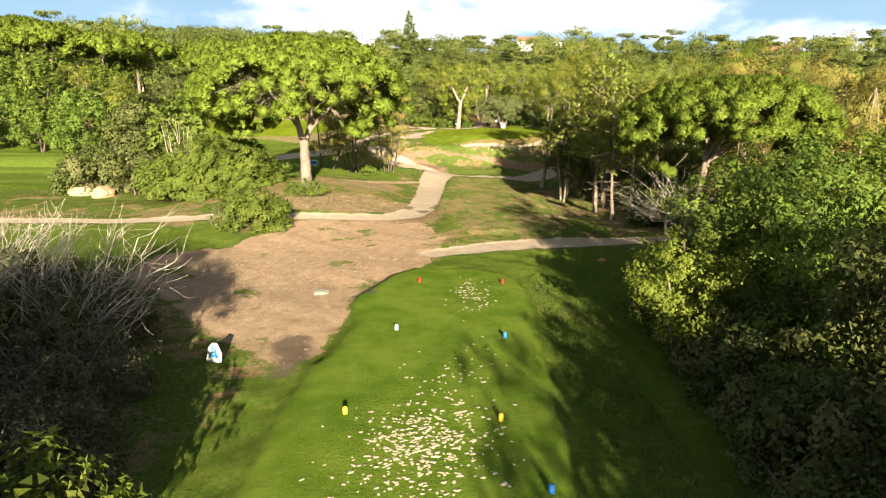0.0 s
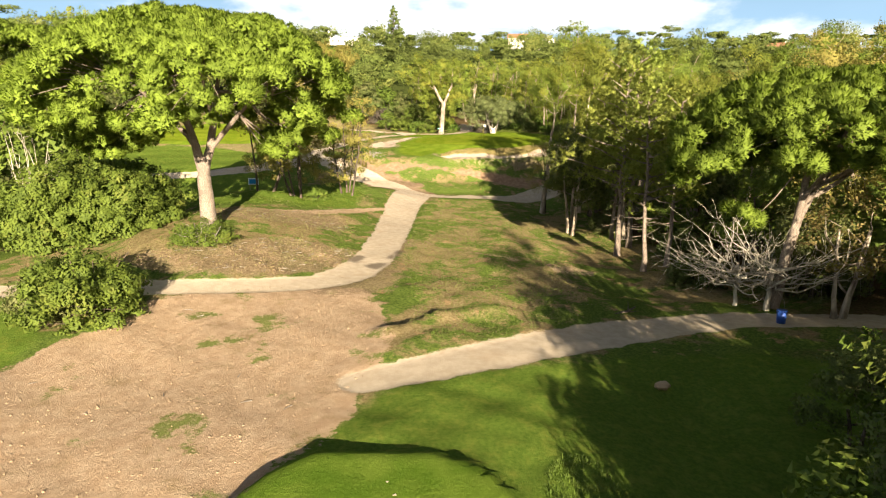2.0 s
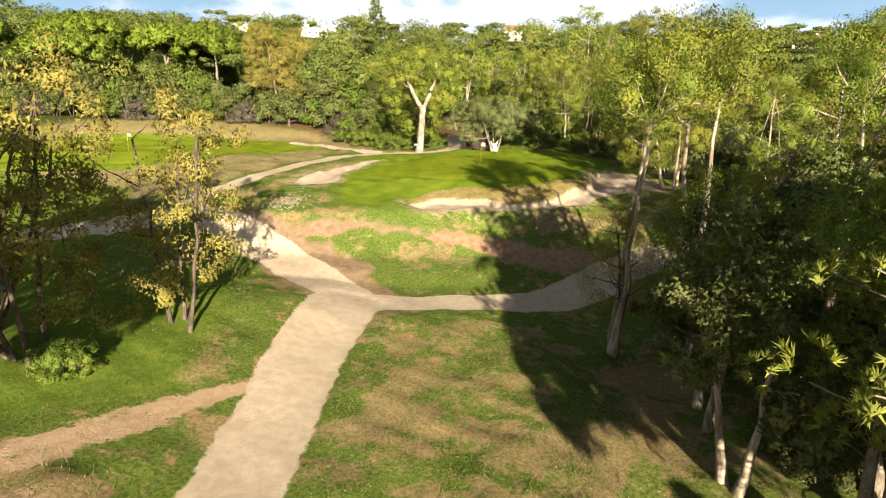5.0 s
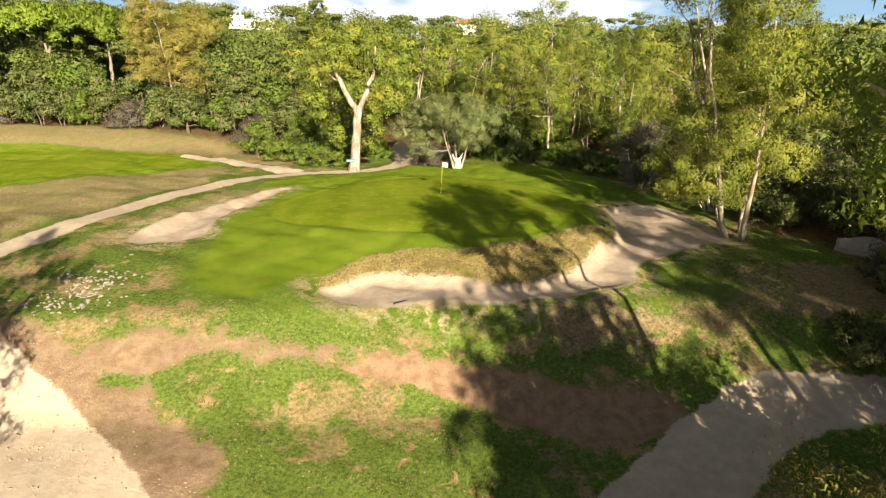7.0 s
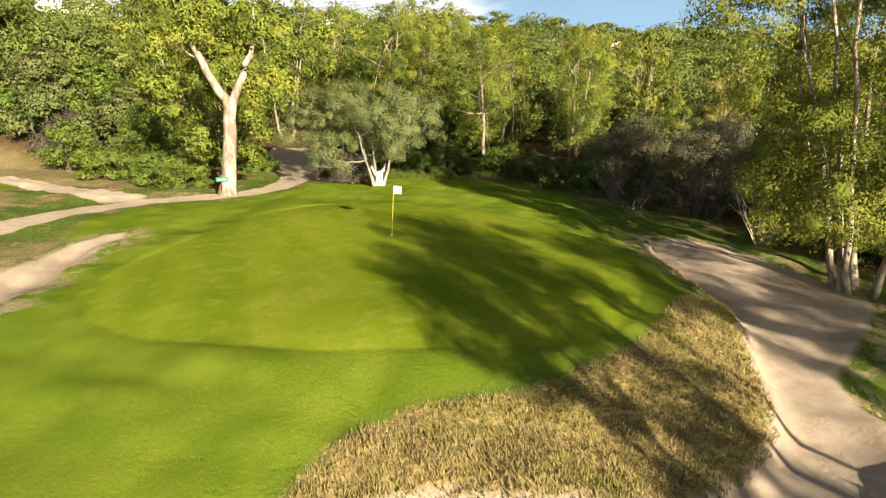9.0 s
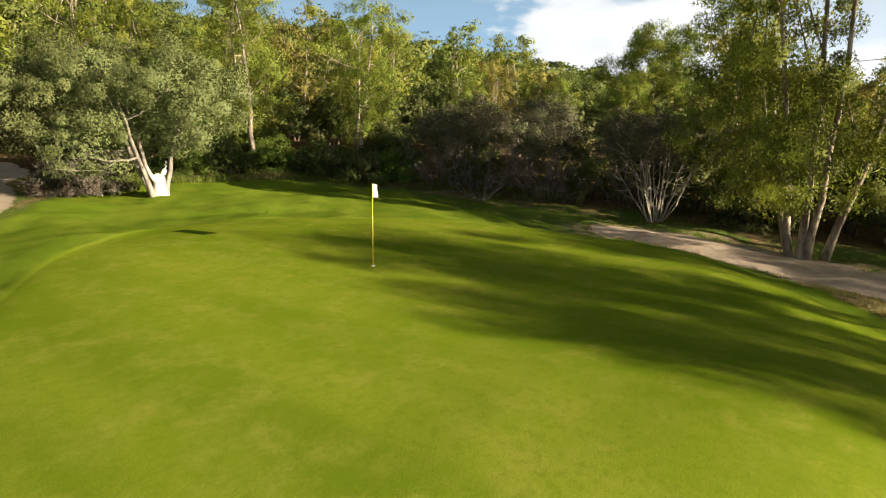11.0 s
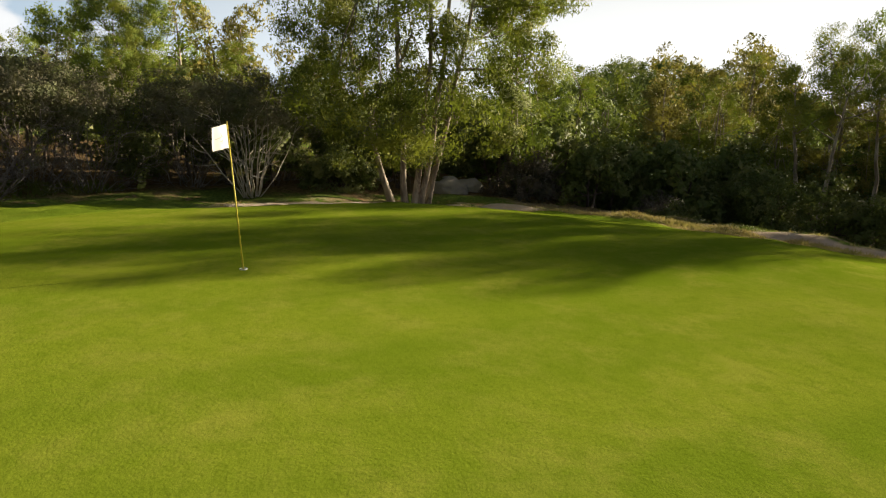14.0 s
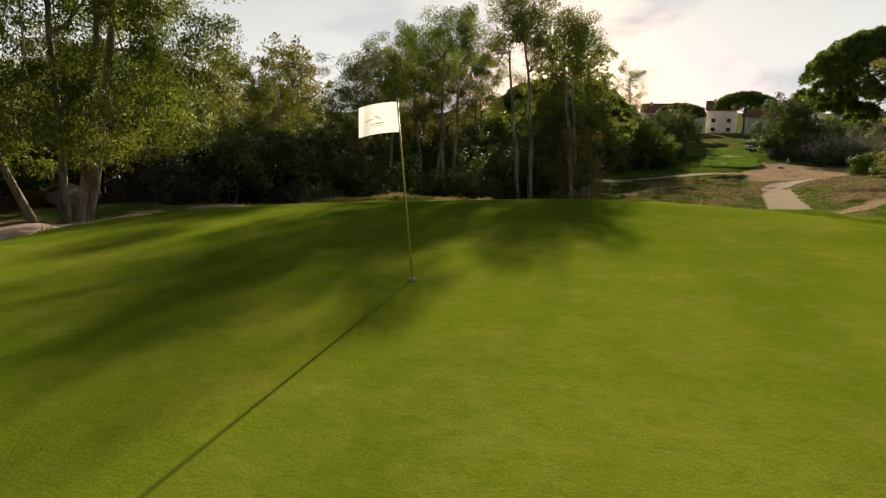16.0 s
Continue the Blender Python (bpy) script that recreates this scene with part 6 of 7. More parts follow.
bin_blue = plain_mat("blue plastic", (0.03, 0.09, 0.38), 0.45, 20.0, 0.12)
clod_mat = plain_mat("dry soil clods", (0.36, 0.25, 0.155), 0.95, 14.0, 0.3)
sand_fill = plain_mat("sand in divots", (0.62, 0.52, 0.37), 0.95, 30.0, 0.2)
MARKER = {n: plain_mat(n + " marker paint", c, 0.35, 20.0, 0.1, spec=0.5) for n, c in (("red", (0.62, 0.03, 0.015)), ("pale blue", (0.52, 0.70, 0.82)), ("blue", (0.02, 0.17, 0.55)), ("yellow", (0.72, 0.52, 0.04)))}


def bm_mesh(name, bm, mat, smooth_it=False):
    me = bpy.data.meshes.new(name)
    bm.to_mesh(me)
    bm.free()
    me.materials.append(mat)
    if smooth_it:
        for p in me.polygons:
            p.use_smooth = True
    return me


def box(bm, x, y, z, sx, sy, sz, turn=0.0, bevel=0.0):
    """A box standing on z, its middle at x, y."""
    m = Matrix.LocRotScale((x, y, z + sz / 2), Euler((0, 0, radians(turn))), (sx, sy, sz))
    made = bmesh.ops.create_cube(bm, size=1, matrix=m)
    if bevel:
        edges = list({e for v in made["verts"] for e in v.link_edges})
        bmesh.ops.bevel(bm, geom=edges, offset=bevel, segments=2, affect="EDGES", profile=0.6)
    return bm


def rod(bm, a, b, r0, r1=None, sides=10):
    a, b = Vector(a), Vector(b)
    d = b - a
    m = Matrix.Translation((a + b) / 2) @ d.to_track_quat("Z", "Y").to_matrix().to_4x4()
    bmesh.ops.create_cone(bm, cap_ends=True, segments=sides, radius1=r0, radius2=r0 if r1 is None else r1, depth=d.length, matrix=m)
    return bm


def at_ground(x, y, turn=0.0, lift=0.0):
    return pose(x, y, height(x, y) + lift, 0, 0, turn)


def make_flag(name, x, y, lean, label, cup=True):
    """A golf flagstick: pole, cloth blown by a light wind, cup."""
    root = new(name)
    root.matrix_basis = at_ground(x, y)
    top = Vector((lean[0], lean[1], 2.13))
    pole = part("pole", bm_mesh("pole", rod(bmesh.new(), (0, 0, -0.1), top, 0.013, 0.010), pole_yellow, True), root, "thin yellow pole")
    part("knob", bm_mesh("knob", rod(bmesh.new(), top - Vector((0, 0, 0.01)), top + Vector((0, 0, 0.03)), 0.013, 0.008), pole_yellow, True), pole)
    nx, nz, w, h = 16, 8, 0.47, 0.34
    way = Vector((0.933, 0.36, 0)).normalized()
    side = Vector((-way.y, way.x, 0))

    def on_cloth(u, v, lift):
        wave = (0.045 * math.sin(u * 7.5 + v * 1.6) + 0.02 * math.sin(u * 13 + 2)) * u
        sag = -0.07 * u * u - 0.02 * math.sin(v * 3) * u
        return top * (1 - (1 - v) * h / 2.13) + way * (w * u * (1 - 0.06 * v * u)) + side * (wave + lift) + Vector((0, 0, sag - 0.01))

    bm = bmesh.new()
    grid = [bm.verts.new(on_cloth(i / nx, k / nz, 0.0)) for i in range(nx + 1) for k in range(nz + 1)]
    for i in range(nx):
        for k in range(nz):
            q = i * (nz + 1) + k
            bm.faces.new((grid[q], grid[q + nz + 1], grid[q + nz + 2], grid[q + 1]))
    cloth = part("cloth", bm_mesh("cloth", bm, cloth_white, True), root, "white cloth flag with a small grey emblem")
    # the printed emblem: a curl and two bars, on the side seen
    bm = bmesh.new()
    for (u0, v0), (u1, v1), t in (((0.38, 0.36), (0.72, 0.36), 0.028), ((0.42, 0.28), (0.68, 0.28), 0.02), ((0.44, 0.5), (0.6, 0.62), 0.03), ((0.56, 0.5), (0.66, 0.78), 0.022), ((0.62, 0.55), (0.84, 0.5), 0.02)):
        for lift in (-0.003, 0.003):
            n = 6
            a = [bm.verts.new(on_cloth(u0 + (u1 - u0) * i / n, v0 + (v1 - v0) * i / n, lift)) for i in range(n + 1)]
            b = [bm.verts.new(on_cloth(u0 + (u1 - u0) * i / n, v0 + (v1 - v0) * i / n + t, lift)) for i in range(n + 1)]
            for i in range(n):
                bm.faces.new((a[i], a[i + 1], b[i + 1], b[i]))
    part("emblem", bm_mesh("emblem", bm, dark_ink), cloth, "small grey printed emblem")
    if cup:
        bm = bmesh.new()
        bmesh.ops.create_cone(bm, segments=24, radius1=0.058, radius2=0.058, depth=0.03, matrix=Matrix.Translation((0, 0, 0.0)))
        bmesh.ops.create_cone(bm, segments=24, radius1=0.05, radius2=0.05, depth=0.03, matrix=Matrix.Translation((0, 0, 0.0)))
        part("cup", bm_mesh("cup", bm, cup_white, True), root, "white cup rim in the hole")
    return tagged(root, label, "golf flag")


make_flag("flagstick", 9.72, 118.64, (0.14, 0.08), "yellow flagstick with white flag standing in the hole")
make_flag("flagstick", -34.9, 136.3, (0.03, 0.02), "yellow flagstick with white flag on the other green", False)


def make_marker(colour, x, y):
    root = new("tee_marker")
    root.matrix_basis = at_ground(x, y, (x * 50) % 60)
    bm = bmesh.new()
    rod(bm, (0, 0, -0.02), (0, 0, 0.17), 0.075, 0.07, 14)
    bmesh.ops.create_uvsphere(bm, u_segments=14, v_segments=8, radius=0.07, matrix=Matrix.LocRotScale((0, 0.0, 0.17), None, (1, 1, 0.7)))
    part("body", bm_mesh("body", bm, MARKER[colour], True), root, f"{colour} painted block")
    part("spike", bm_mesh("spike", rod(bmesh.new(), (0, 0, -0.12), (0, 0, -0.01), 0.008, 0.004, 6), plastic_black), root)
    return tagged(root, f"{colour} tee marker block standing on the tee grass", "tee marker", "tee markers")


for colour, x, y in (("yellow", -2.7, 15.8), ("yellow", 1.6, 15.4), ("blue", 2.4, 12.1), ("pale blue", -1.79, 22.8), ("blue", 2.35, 21.95), ("red", -1.17, 30.0), ("red", 3.0, 29.8)):
    make_marker(colour, x, y)


def make_stone(name, seed, size, mat, label, x, y, turn, sink=0.15, category="stone", group=""):
    rng = np.random.default_rng(seed)
    bm = bmesh.new()
    bmesh.ops.create_icosphere(bm, subdivisions=4, radius=1)
    for v in bm.verts:
        p = v.co * 1.3 + Vector(rng.uniform(0, 0.001, 3)) + Vector((seed * 3.1, 0, 0))
        f = 1 + 0.28 * noise.noise(p) + 0.14 * noise.noise(p * 2.7) + 0.05 * noise.noise(p * 7)
        q = v.co * f
        q.x = max(-0.86, min(0.86, q.x))
        v.co = Vector((q.x * size[0], q.y * size[1], (q.z * 0.9 + 0.55) * size[2]))
    ob = new(name, bm_mesh(name, bm, mat, True))
    ob.matrix_basis = at_ground(x, y, turn, -sink * size[2])
    return tagged(ob, label, category, group)


make_stone("boulder", 1, (1.4, 0.85, 0.75), granite, "large grey boulder lying in the shade of the wood", 31.7, 106.2, -50, 0.3, group="rocks")
make_stone("boulder", 2, (0.9, 0.8, 0.62), granite, "grey boulder beside a larger one", 33.1, 104.5, 30, 0.3, group="rocks")
make_stone("boulder", 4, (1.5, 0.9, 0.75), sandstone, "tawny sandstone boulder at the foot of the shrubs", -36.6, 62.4, 12, 0.3, group="sandstone boulders")
make_stone("boulder", 5, (1.1, 0.9, 0.9), sandstone, "tawny sandstone boulder at the foot of the shrubs", -33.9, 61.4, 60, 0.3, group="sandstone boulders")
make_stone("stone", 6, (0.45, 0.35, 0.16), pale_stone, "flat pale stone lying on bare soil", -5.95, 29.1, 20, 0.35)
make_stone("stone", 8, (0.32, 0.22, 0.18), sandstone, "reddish stone lying in the grass by the path", 10.4, 39.2, 20, 0.3)


def make_tee_sign():
    """A white upright stone with a blue plate let into it."""
    root = new("tee_sign")
    root.matrix_basis = at_ground(-8.0, 20.3, 14)
    bm = bmesh.new()
    prof = [(-0.27, 0), (0.24, 0), (0.29, 0.32), (0.16, 0.74), (-0.02, 0.80), (-0.17, 0.62)]
    front = [bm.verts.new((x, -0.1 + 0.03 * z, z - 0.05)) for x, z in prof]
    back = [bm.verts.new((x * 0.92, 0.12 - 0.05 * z, z * 0.97 - 0.05)) for x, z in prof]
    bm.faces.new(front)
    bm.faces.new(back[::-1])
    for i in range(len(prof)):
        k = (i + 1) % len(prof)
        bm.faces.new((front[k], front[i], back[i], back[k]))
    bmesh.ops.recalc_face_normals(bm, faces=bm.faces[:])
    bmesh.ops.bevel(bm, geom=bm.edges[:], offset=0.02, segments=2, affect="EDGES")
    part("stone_body", bm_mesh("stone_body", bm, stone_white), root, "white painted stone slab")
    bm = bmesh.new()
    q = [(-0.12, 0.24), (0.14, 0.2), (0.1, 0.56), (-0.06, 0.62)]
    a = [bm.verts.new((x, -0.112 + 0.03 * z, z)) for x, z in q]
    b = [bm.verts.new((x, -0.092 + 0.03 * z, z)) for x, z in q]
    bm.faces.new(a)
    for i in range(4):
        bm.faces.new((a[(i + 1) % 4], a[i], b[i], b[(i + 1) % 4]))
    bmesh.ops.recalc_face_normals(bm, faces=bm.faces[:])
    plate = part("plate", bm_mesh("plate", bm, panel_blue), root, "blue enamel plate")
    bm = bmesh.new()
    for z in (0.34, 0.44, 0.5):
        box(bm, 0.01, -0.117 + 0.03 * z, z, 0.12, 0.006, 0.022)
    part("lettering", bm_mesh("lettering", bm, panel_white), plate)
    tagged(root, "white stone tee sign with blue plate standing on bare soil", "sign")


make_tee_sign()


def make_rake():
    root = new("bunker_rake")
    root.matrix_basis = pose(6.2, 99.65, height(6.2, 99.65) + 0.05, 0, 6, -58)
    bm = bmesh.new()
    box(bm, 0, 0, 0, 0.09, 0.72, 0.05, 0, 0.012)
    head = part("head", bm_mesh("head", bm, plastic_black), root, "black plastic rake head")
    bm = bmesh.new()
    for k in range(13):
        rod(bm, (0, -0.33 + k * 0.055, 0.01), (0.0, -0.33 + k * 0.055, -0.06), 0.008, 0.004, 5)
    part("teeth", bm_mesh("teeth", bm, plastic_black), head)
    part("handle", bm_mesh("handle", rod(bmesh.new(), (0, 0, 0.03), (1.5, 0.0, 0.16), 0.018, 0.016, 8), wood_grey, True), root, "weathered wooden handle")
    tagged(root, "bunker rake lying on the sand at the bunker's edge", "rake")


make_rake()


def make_log():
    rng = np.random.default_rng(3)
    root = new("fallen_branch")
    root.matrix_basis = at_ground(11.6, 47.6, 35)
    paths = [bend(rng, (-0.9, 0, 0.08), (0.9, 0.15, 0.1), 0.09, 0.05, 8, 0.04), bend(rng, (0.2, 0.05, 0.1), (0.9, 0.6, 0.3), 0.04, 0.015, 5), bend(rng, (-0.2, 0, 0.1), (0.2, -0.6, 0.22), 0.04, 0.012, 5)]
    v, f = tubes(paths, 8)
    part("branch", mesh_from("branch", v, f, bark_dark), root)
    tagged(root, "dark fallen branch lying in the rough grass", "branch")


make_log()


def make_board(x, y, turn):
    root = new("course_sign")
    root.matrix_basis = at_ground(x, y, turn)
    for dx in (-0.42, 0.42):
        part("post", bm_mesh("post", box(bmesh.new(), dx, 0, -0.2, 0.06, 0.06, 1.5, 0, 0.008), wood_grey), root)
    board = part("board", bm_mesh("board", box(bmesh.new(), 0, -0.05, 0.65, 1.1, 0.03, 0.7, 0, 0.008), panel_white), root, "white board with blue field")
    part("field", bm_mesh("field", box(bmesh.new(), 0, -0.07, 0.72, 0.9, 0.01, 0.5), panel_blue), board)
    tagged(root, "small blue and white course sign on two posts", "sign")


make_board(-17.6, 84.6, 0)


def make_bin():
    root = new("litter_bin")
    root.matrix_basis = at_ground(19.0, 46.6)
    bm = bmesh.new()
    rod(bm, (0, 0, 0.0), (0, 0, 0.62), 0.20, 0.24, 16)
    part("bin_body", bm_mesh("bin_body", bm, bin_blue, True), root)
    bm = bmesh.new()
    rod(bm, (0, 0, 0.6), (0, 0, 0.66), 0.26, 0.25, 16)
    part("rim", bm_mesh("rim", bm, bin_blue, True), root)
    tagged(root, "blue plastic litter bin at the wood's edge", "bin")


make_bin()


def make_trunk_sign():
    root = new("path_sign")
    root.matrix_basis = pose(2.9, 132.45, height(3.0, 132.4), 0, 0, 25)
    part("post", bm_mesh("post", box(bmesh.new(), 0, 0.05, -0.1, 0.06, 0.05, 1.2, 0, 0.008), wood_grey), root)
    part("plate", bm_mesh("plate", box(bmesh.new(), 0, 0, 0.86, 0.8, 0.03, 0.26, 0, 0.01), sign_green), root, "green plate")
    part("lettering", bm_mesh("lettering", box(bmesh.new(), 0, -0.018, 0.95, 0.55, 0.008, 0.05), panel_white), root)
    tagged(root, "small green direction sign before the old gum", "sign")


make_trunk_sign()


def paint_olive():
    rng = np.random.default_rng(5)
    v, f = tubes([np.array([(0, 0, -0.3, 0.50), (0.02, 0, 0.05, 0.38), (0.0, 0.03, 0.4, 0.27), (0.05, 0, 0.8, 0.23), (0.0, 0, 1.0, 0.17)]), bend(rng, (0.1, 0, 0.7), (0.5, 0.1, 1.5), 0.15, 0.07, 6), bend(rng, (-0.1, 0, 0.7), (-0.5, 0.0, 1.4), 0.14, 0.06, 6)], 12)
    part("painted_base", mesh_from("painted_base", v, f, whitewash), olive, "whitewashed foot of the trunk")


paint_olive()


def make_house(x, y, turn, w, d, h, label, roof="gable", sink=0.4, group="", base=None):
    """A rendered house with storeys of windows, door and a tiled roof."""
    root = new("house")
    root.matrix_basis = pose(x, y, (height(x, y) if base is None else base) - sink, 0, 0, turn)
    part("wall", bm_mesh("wall", box(bmesh.new(), 0, 0, 0, w, d, h), white_paint), root, "white rendered wall")
    bm = bmesh.new()
    if roof == "gable":
        e, r = 0.4, 0.32 * d
        rows = [[(s * (w / 2 + e), -d / 2 - e, h - 0.05), (s * (w / 2 + e), 0, h + r), (s * (w / 2 + e), d / 2 + e, h - 0.05)] for s in (-1, 1)]
        for a, b in ((0, 1), (1, 2)):
            for lift in (0.0, 0.16):
                q = [bm.verts.new((p[0], p[1], p[2] + lift)) for p in (rows[0][a], rows[1][a], rows[1][b], rows[0][b])]
                bm.faces.new(q)
        q = [bm.verts.new(p) for p in ((-w / 2, -d / 2, h), (-w / 2, d / 2, h), (-w / 2, 0, h + r))]
        bm.faces.new(q)
        q = [bm.verts.new(p) for p in ((w / 2, -d / 2, h), (w / 2, d / 2, h), (w / 2, 0, h + r))]
        bm.faces.new(q)
    else:
        box(bm, 0, 0, h, w + 0.3, d + 0.3, 0.35)
    top = part("roof", bm_mesh("roof", bm, roof_tile if roof == "gable" else white_paint), root, "tiled roof" if roof == "gable" else "")
    part("chimney", bm_mesh("chimney", box(bmesh.new(), w * 0.25, d * 0.1, h, 0.7, 0.7, 0.32 * d + 0.7), white_paint), top)
    floors = max(1, int(h / 2.8))
    for f in range(floors):
        n = max(2, int(w / 3.2))
        for k in range(n):
            for s in (-1, 1):
                cx, cz = (k + 0.5) / n * w - w / 2, 0.9 + f * 2.8
                win = part("window", bm_mesh("window", box(bmesh.new(), cx, s * (d / 2 + 0.01), cz, 1.2, 0.06, 1.2), glass_dark), root)
                part("sill", bm_mesh("sill", box(bmesh.new(), cx, s * (d / 2 + 0.06), cz - 0.12, 1.5, 0.16, 0.1), white_paint), win)
    return tagged(root, label, "house", group)


make_house(-50, 396, 8, 17, 10, 6.2, "white villa with flat roof on the wooded hill", "flat", 0.4, base=49.3)
make_house(-62, 402, 8, 7, 7, 8.6, "white villa wing on the wooded hill", "flat", 0.4, base=49.8)
make_house(52, 400, -6, 12, 9, 6, "white house among trees on the hilltop", "gable", 0.4, base=49.8)
make_house(68, 404, 10, 10, 8, 6, "white house among trees on the hilltop", "flat", 0.4, base=49.8)
make_house(-100, 430, 10, 14, 9, 8, "white house among trees on the hilltop", "flat", 0.4, base=54)
make_house(170, 330, -30, 12, 9, 7, "white house among trees on the hilltop", "gable", 0.4, base=36)
for k, (x, y, w, h) in enumerate(((-38, -86, 9, 6.5), (-26, -96, 9, 7.5), (-14, -84, 8, 5.5), (-4, -98, 9, 7.5), (6, -86, 8, 5.5), (16, -100, 9, 7.5), (27, -88, 9, 7.0), (38, -98, 10, 8), (-50, -80, 9, 6))):
    make_house(x, y, (k * 23) % 30 - 12, w, 9, h, "white house with clay tile roof behind the tee", "gable", 0.4, "houses behind the tee")


def make_cart(x, y, turn):
    root = new("golf_cart")
    root.matrix_basis = at_ground(x, y, turn)
    bm = box(bmesh.new(), 0, 0, 0.3, 1.15, 2.3, 0.35, 0, 0.08)
    box(bm, 0, -0.75, 0.62, 1.1, 0.6, 0.3, 0, 0.1)
    part("body", bm_mesh("body", bm, panel_white), root, "white moulded body")
    part("roof", bm_mesh("roof", box(bmesh.new(), 0, 0.1, 1.78, 1.2, 1.7, 0.07, 0, 0.03), panel_white), root)
    part("seat", bm_mesh("seat", box(bmesh.new(), 0, 0.2, 0.66, 1.05, 0.5, 0.25, 0, 0.05), plastic_black), root)
    for sx in (-0.52, 0.52):
        for sy in (-0.55, 0.85):
            part("post", bm_mesh("post", rod(bmesh.new(), (sx, sy, 0.6), (sx, sy, 1.8), 0.02, 0.02, 6), plastic_black), root)
        for sy in (-0.78, 0.78):
            part("wheel", bm_mesh("wheel", rod(bmesh.new(), (sx - 0.09, sy, 0.23), (sx + 0.09, sy, 0.23), 0.23, 0.23, 16), rubber), root)
    tagged(root, "white golf cart parked behind the tee", "golf cart", "golf carts")


make_cart(-5.4, -8.0, 20)
make_cart(-7.6, -9.0, 5)


# ------------------------------------------------------------------ small loose stuff
def scatter(name, rng, spots, build, mat, label, category):
    vs, fs, n0 = [], [], 0
    xs, ys = np.array([s[0] for s in spots]), np.array([s[1] for s in spots])
    zs = ground_height(xs, ys) + noise_field(xs, ys) * unevenness(xs, ys)
    for (x, y, *_), z in zip(spots, zs):
        v, f = build(rng, x, y, z)
        vs.append(v)
        fs.append(f + n0)
        n0 += len(v)
    ob = new(name, mesh_from(name, np.concatenate(vs), np.concatenate(fs), mat, False))
    return tagged(ob, label, category, kind="stuff")


def chip(size, flat=0.3):
    def build(rng, x, y, z):
        n = 6
        a = np.sort(rng.uniform(0, 6.28, n))
        r = size * rng.uniform(0.4, 1.2) * rng.uniform(0.7, 1.2, n)
        s = rng.uniform(0.5, 1.0)
        h = size * flat * rng.uniform(0.5, 1.2)
        turn = rng.uniform(0, 6.28)
        px, py = np.cos(a) * r, np.sin(a) * r * s
        qx, qy = px * math.cos(turn) - py * math.sin(turn), px * math.sin(turn) + py * math.cos(turn)
        low = np.stack([x + qx, y + qy, np.full(n, z - 0.02)], 1)
        high = np.stack([x + qx * 0.7, y + qy * 0.7, np.full(n, z + h)], 1)
        v = np.concatenate([low, high, [[x, y, z + h * 1.15]]])
        i = np.arange(n)
        k = (i + 1) % n
        f = np.concatenate([np.stack([i, k, k + n], 1), np.stack([i, k + n, i + n], 1), np.stack([i + n, k + n, np.full(n, 2 * n)], 1)])
        return v, f
    return build


def tussock(tall, blades, wide=0.1):
    def build(rng, x, y, z):
        n = blades
        a = rng.uniform(0, 6.28, n)
        b = np.stack([x + np.cos(a) * wide * rng.uniform(0, 1, n), y + np.sin(a) * wide * rng.uniform(0, 1, n), np.full(n, z - 0.02)], 1)
        h = tall * rng.uniform(0.5, 1.2, n)
        tip = b + np.stack([np.cos(a) * h * rng.uniform(0.2, 0.8, n), np.sin(a) * h * rng.uniform(0.2, 0.8, n), h], 1)
        s = np.stack([-np.sin(a), np.cos(a), np.zeros(n)], 1) * 0.014 * (1 + tall)
        return np.stack([b - s, b + s, tip], 1).reshape(-1, 3), np.arange(n * 3).reshape(-1, 3)
    return build


def in_area(rng, n, poly, keep=lambda x, y: np.ones(len(x), bool), margin=0.0):
    lo, hi = poly.min(0), poly.max(0)
    x, y = rng.uniform(lo[0], hi[0], n * 3), rng.uniform(lo[1], hi[1], n * 3)
    ok = (area_dist(x, y, poly) < -margin) & keep(x, y)
    return list(zip(x[ok][:n], y[ok][:n]))


def off_paths(x, y):
    d = np.minimum.reduce([line_dist(x, y, p) for p in (MAIN, TURN, RIGHT, SMALL)])
    return (d > 0.25) & (area_dist(x, y, SOIL) > 0.1) & (area_dist(x, y, BUNKER) > 0.05)


rng_loose = np.random.default_rng(99)
spots = [(rng_loose.normal(-0.5, 0.85), rng_loose.normal(13.9, 1.2)) for _ in range(520)] + [(rng_loose.normal(0.3, 0.8), rng_loose.normal(17.5, 1.6)) for _ in range(90)] + [(rng_loose.normal(1.4, 0.55), rng_loose.normal(28.0, 1.5)) for _ in range(110)]
scatter("divots", rng_loose, [s for s in spots if -3.4 < s[0] < 2.6], chip(0.105, 0.08), sand_fill, "pale sand-filled divots scattered on the tee grass", "divots")
spots = in_area(rng_loose, 160, SOIL, margin=0.3)
scatter("pebbles", rng_loose, spots, chip(0.04, 0.6), sandstone, "small tawny stones on the bare soil", "pebbles")
spots = [(rng_loose.normal(-6.6, 0.9), rng_loose.normal(101.2, 1.1)) for _ in range(190)]
scatter("stone_chips", rng_loose, spots, chip(0.13, 0.3), pale_stone, "pale broken stones among grass beside the path", "stone chips")
spots = in_area(rng_loose, 9000, BANK_RIGHT, off_paths) + in_area(rng_loose, 3600, UNDER_PINE, off_paths) + in_area(rng_loose, 2600, PINE_SLOPE, off_paths)
scatter("rough_grass", rng_loose, spots, tussock(0.09, 5), grass_mat, "short rough grass tufts on the slopes", "grass")
ring = outline([(1.5, 98.2), (8, 97.4), (16, 98.8), (20, 103.4), (27, 108), (27.5, 119), (23, 120.5), (19, 116.5), (18, 111), (12, 107), (5, 105.6), (2, 103.4)])
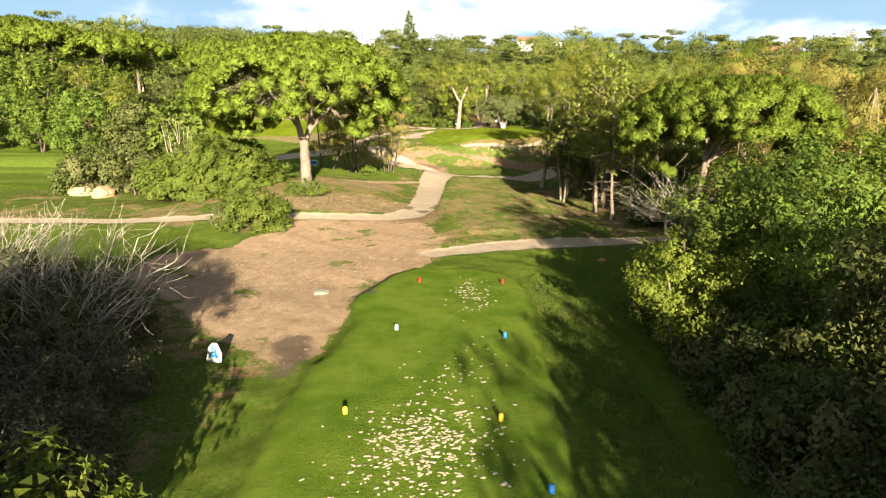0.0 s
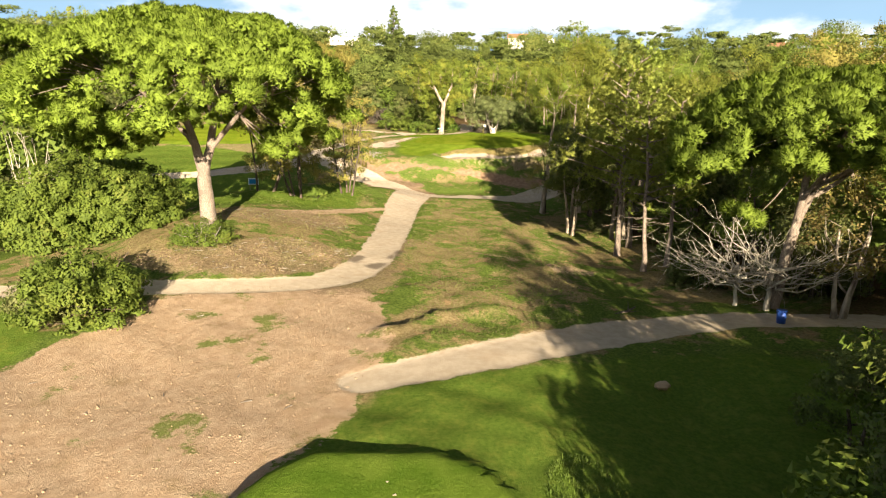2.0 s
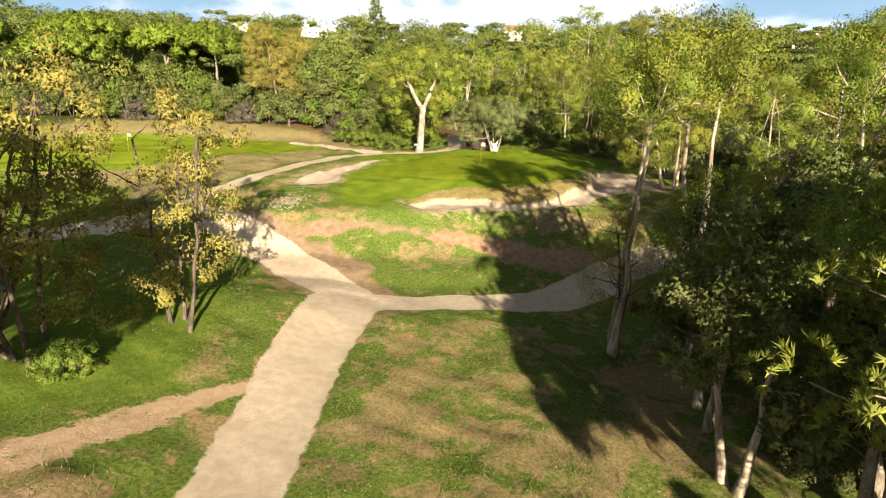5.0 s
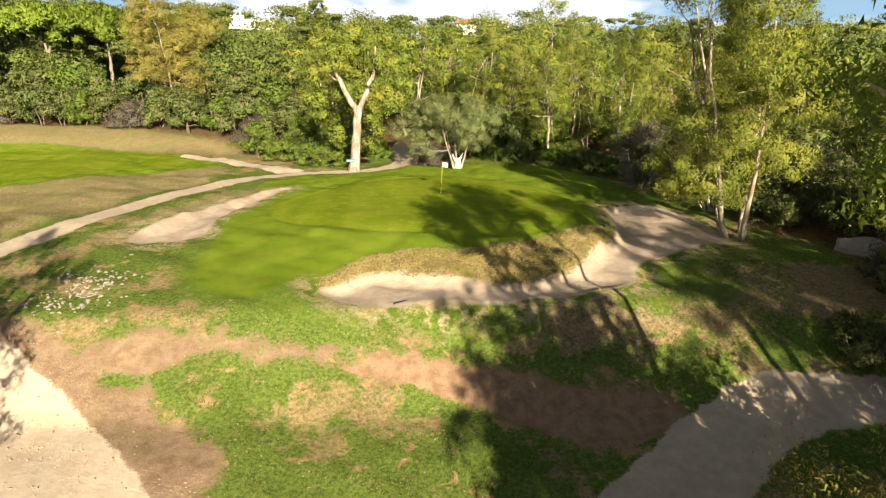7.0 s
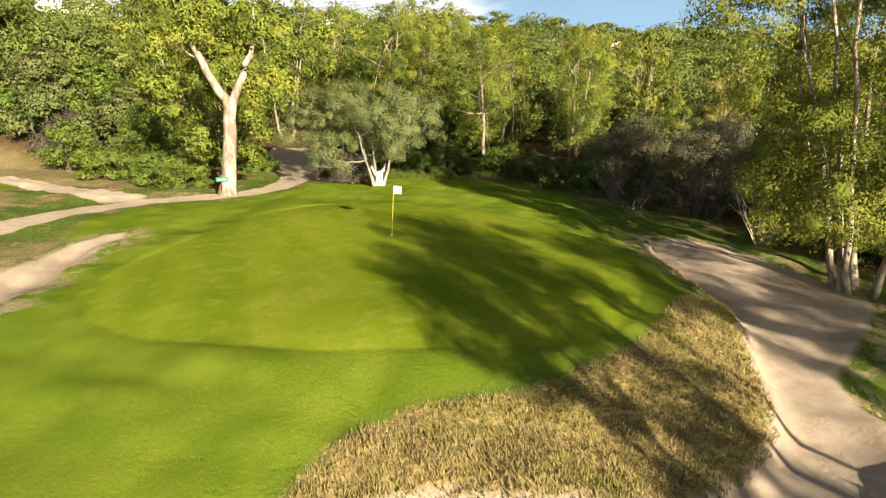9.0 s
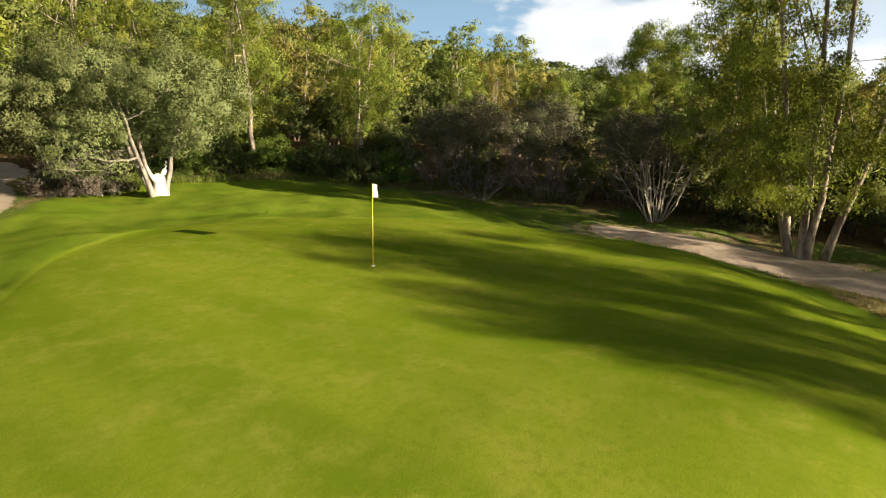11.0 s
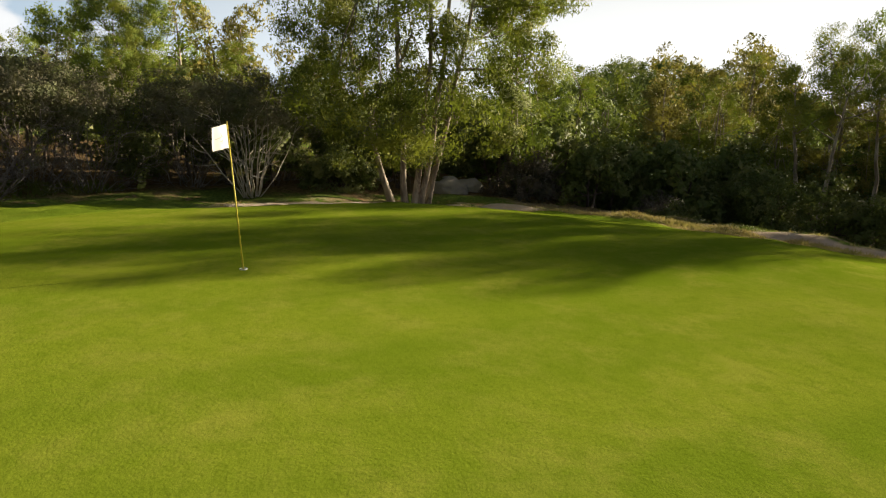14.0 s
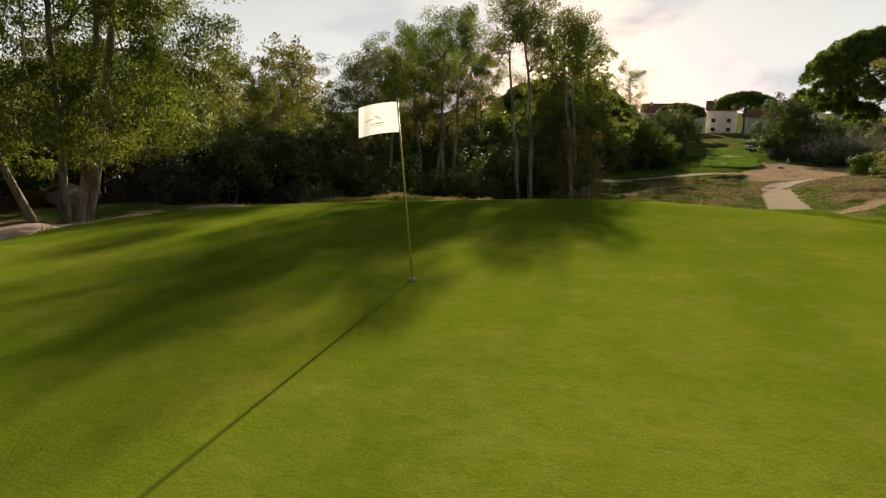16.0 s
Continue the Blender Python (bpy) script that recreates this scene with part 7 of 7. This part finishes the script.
spots = in_area(rng_loose, 4200, FACE) + in_area(rng_loose, 2600, ring, lambda x, y: (area_dist(x, y, BUNKER) > 0.02) & (area_dist(x, y, BUNKER) < 0.4) & (area_dist(x, y, FRINGE) > -0.3))
scatter("bunker_lip_grass", rng_loose, spots, tussock(0.12, 6, 0.12), straw_mat, "long pale dry grass on the bunker lip", "grass")
slope = outline([(-4, 91), (3, 90.5), (12, 92.5), (18, 96.5), (24, 99), (27, 106), (20, 104), (17, 99.4), (9, 98.2), (2, 99.4), (-4, 100)])
spots = in_area(rng_loose, 7000, slope, lambda x, y: off_paths(x, y) & (area_dist(x, y, RED) > 0.4) & (area_dist(x, y, SOIL_FORK) > 0.3))
scatter("slope_grass", rng_loose, spots, tussock(0.09, 5), grass_mat, "grass tufts on the slope below the bunker", "grass")
spots = in_area(rng_loose, 3000, outline([(3.9, 12), (6.4, 12), (7.2, 30), (6, 34), (4.3, 32), (4.3, 24)]), off_paths)
scatter("bank_grass", rng_loose, spots, tussock(0.11, 6, 0.12), grass_mat, "long grass on the bank beside the tee", "grass")
spots = in_area(rng_loose, 2200, outline([(14, 136), (22, 136.5), (27, 131), (29, 124), (31, 121), (33, 128), (28, 138), (22, 142), (14, 140)]))
scatter("wood_edge_grass", rng_loose, spots, tussock(0.34, 6, 0.14), grass_mat, "long grass along the wood's edge", "grass")


def stick(longest):
    def build(rng, x, y, z):
        a, l = rng.uniform(0, 6.28), longest * rng.uniform(0.3, 1.0)
        dx, dy = math.cos(a) * l / 2, math.sin(a) * l / 2
        p = np.array([(x - dx, y - dy, z + 0.02, 0.022), (x + dy * 0.08, y - dx * 0.08, z + 0.04, 0.018), (x + dx, y + dy, z + 0.03, 0.008)])
        v, f = tubes([p], 4)
        return v, np.concatenate([f[:, :3], f[:, (0, 2, 3)]])
    return build


spots = in_area(rng_loose, 90, SOIL_PINE, margin=0.2) + in_area(rng_loose, 30, BROWN[0]) + in_area(rng_loose, 16, SOIL, margin=0.6)
scatter("fallen_twigs", rng_loose, spots, stick(0.5), bark_grey, "dry fallen twigs on the brown earth under the pine", "twigs")
spots = in_area(rng_loose, 700, SOIL_PINE) + in_area(rng_loose, 300, BROWN[0]) + in_area(rng_loose, 500, BROWN[1], off_paths) + in_area(rng_loose, 900, BROWN[3]) + in_area(rng_loose, 2600, BANK_STRAW)
scatter("dry_tufts", rng_loose, spots, tussock(0.07, 5), straw_mat, "dry straw tufts on brown earth", "dry grass")
spots = in_area(rng_loose, 4200, BANK_RIGHT, off_paths) + in_area(rng_loose, 1600, SOIL_PINE) + in_area(rng_loose, 900, BROWN[0]) + in_area(rng_loose, 1500, slope, off_paths)
scatter("leaf_litter", rng_loose, spots, chip(0.05, 0.12), litter_mat, "pale dry leaves and straw bits lying on the grass", "leaf litter")
spots = in_area(rng_loose, 900, SOIL, margin=0.1) + in_area(rng_loose, 300, SOIL_PINE) + in_area(rng_loose, 260, SOIL_WIDE)
scatter("soil_clods", rng_loose, spots, chip(0.06, 0.5), clod_mat, "small clods of dry soil on the bare ground", "soil")
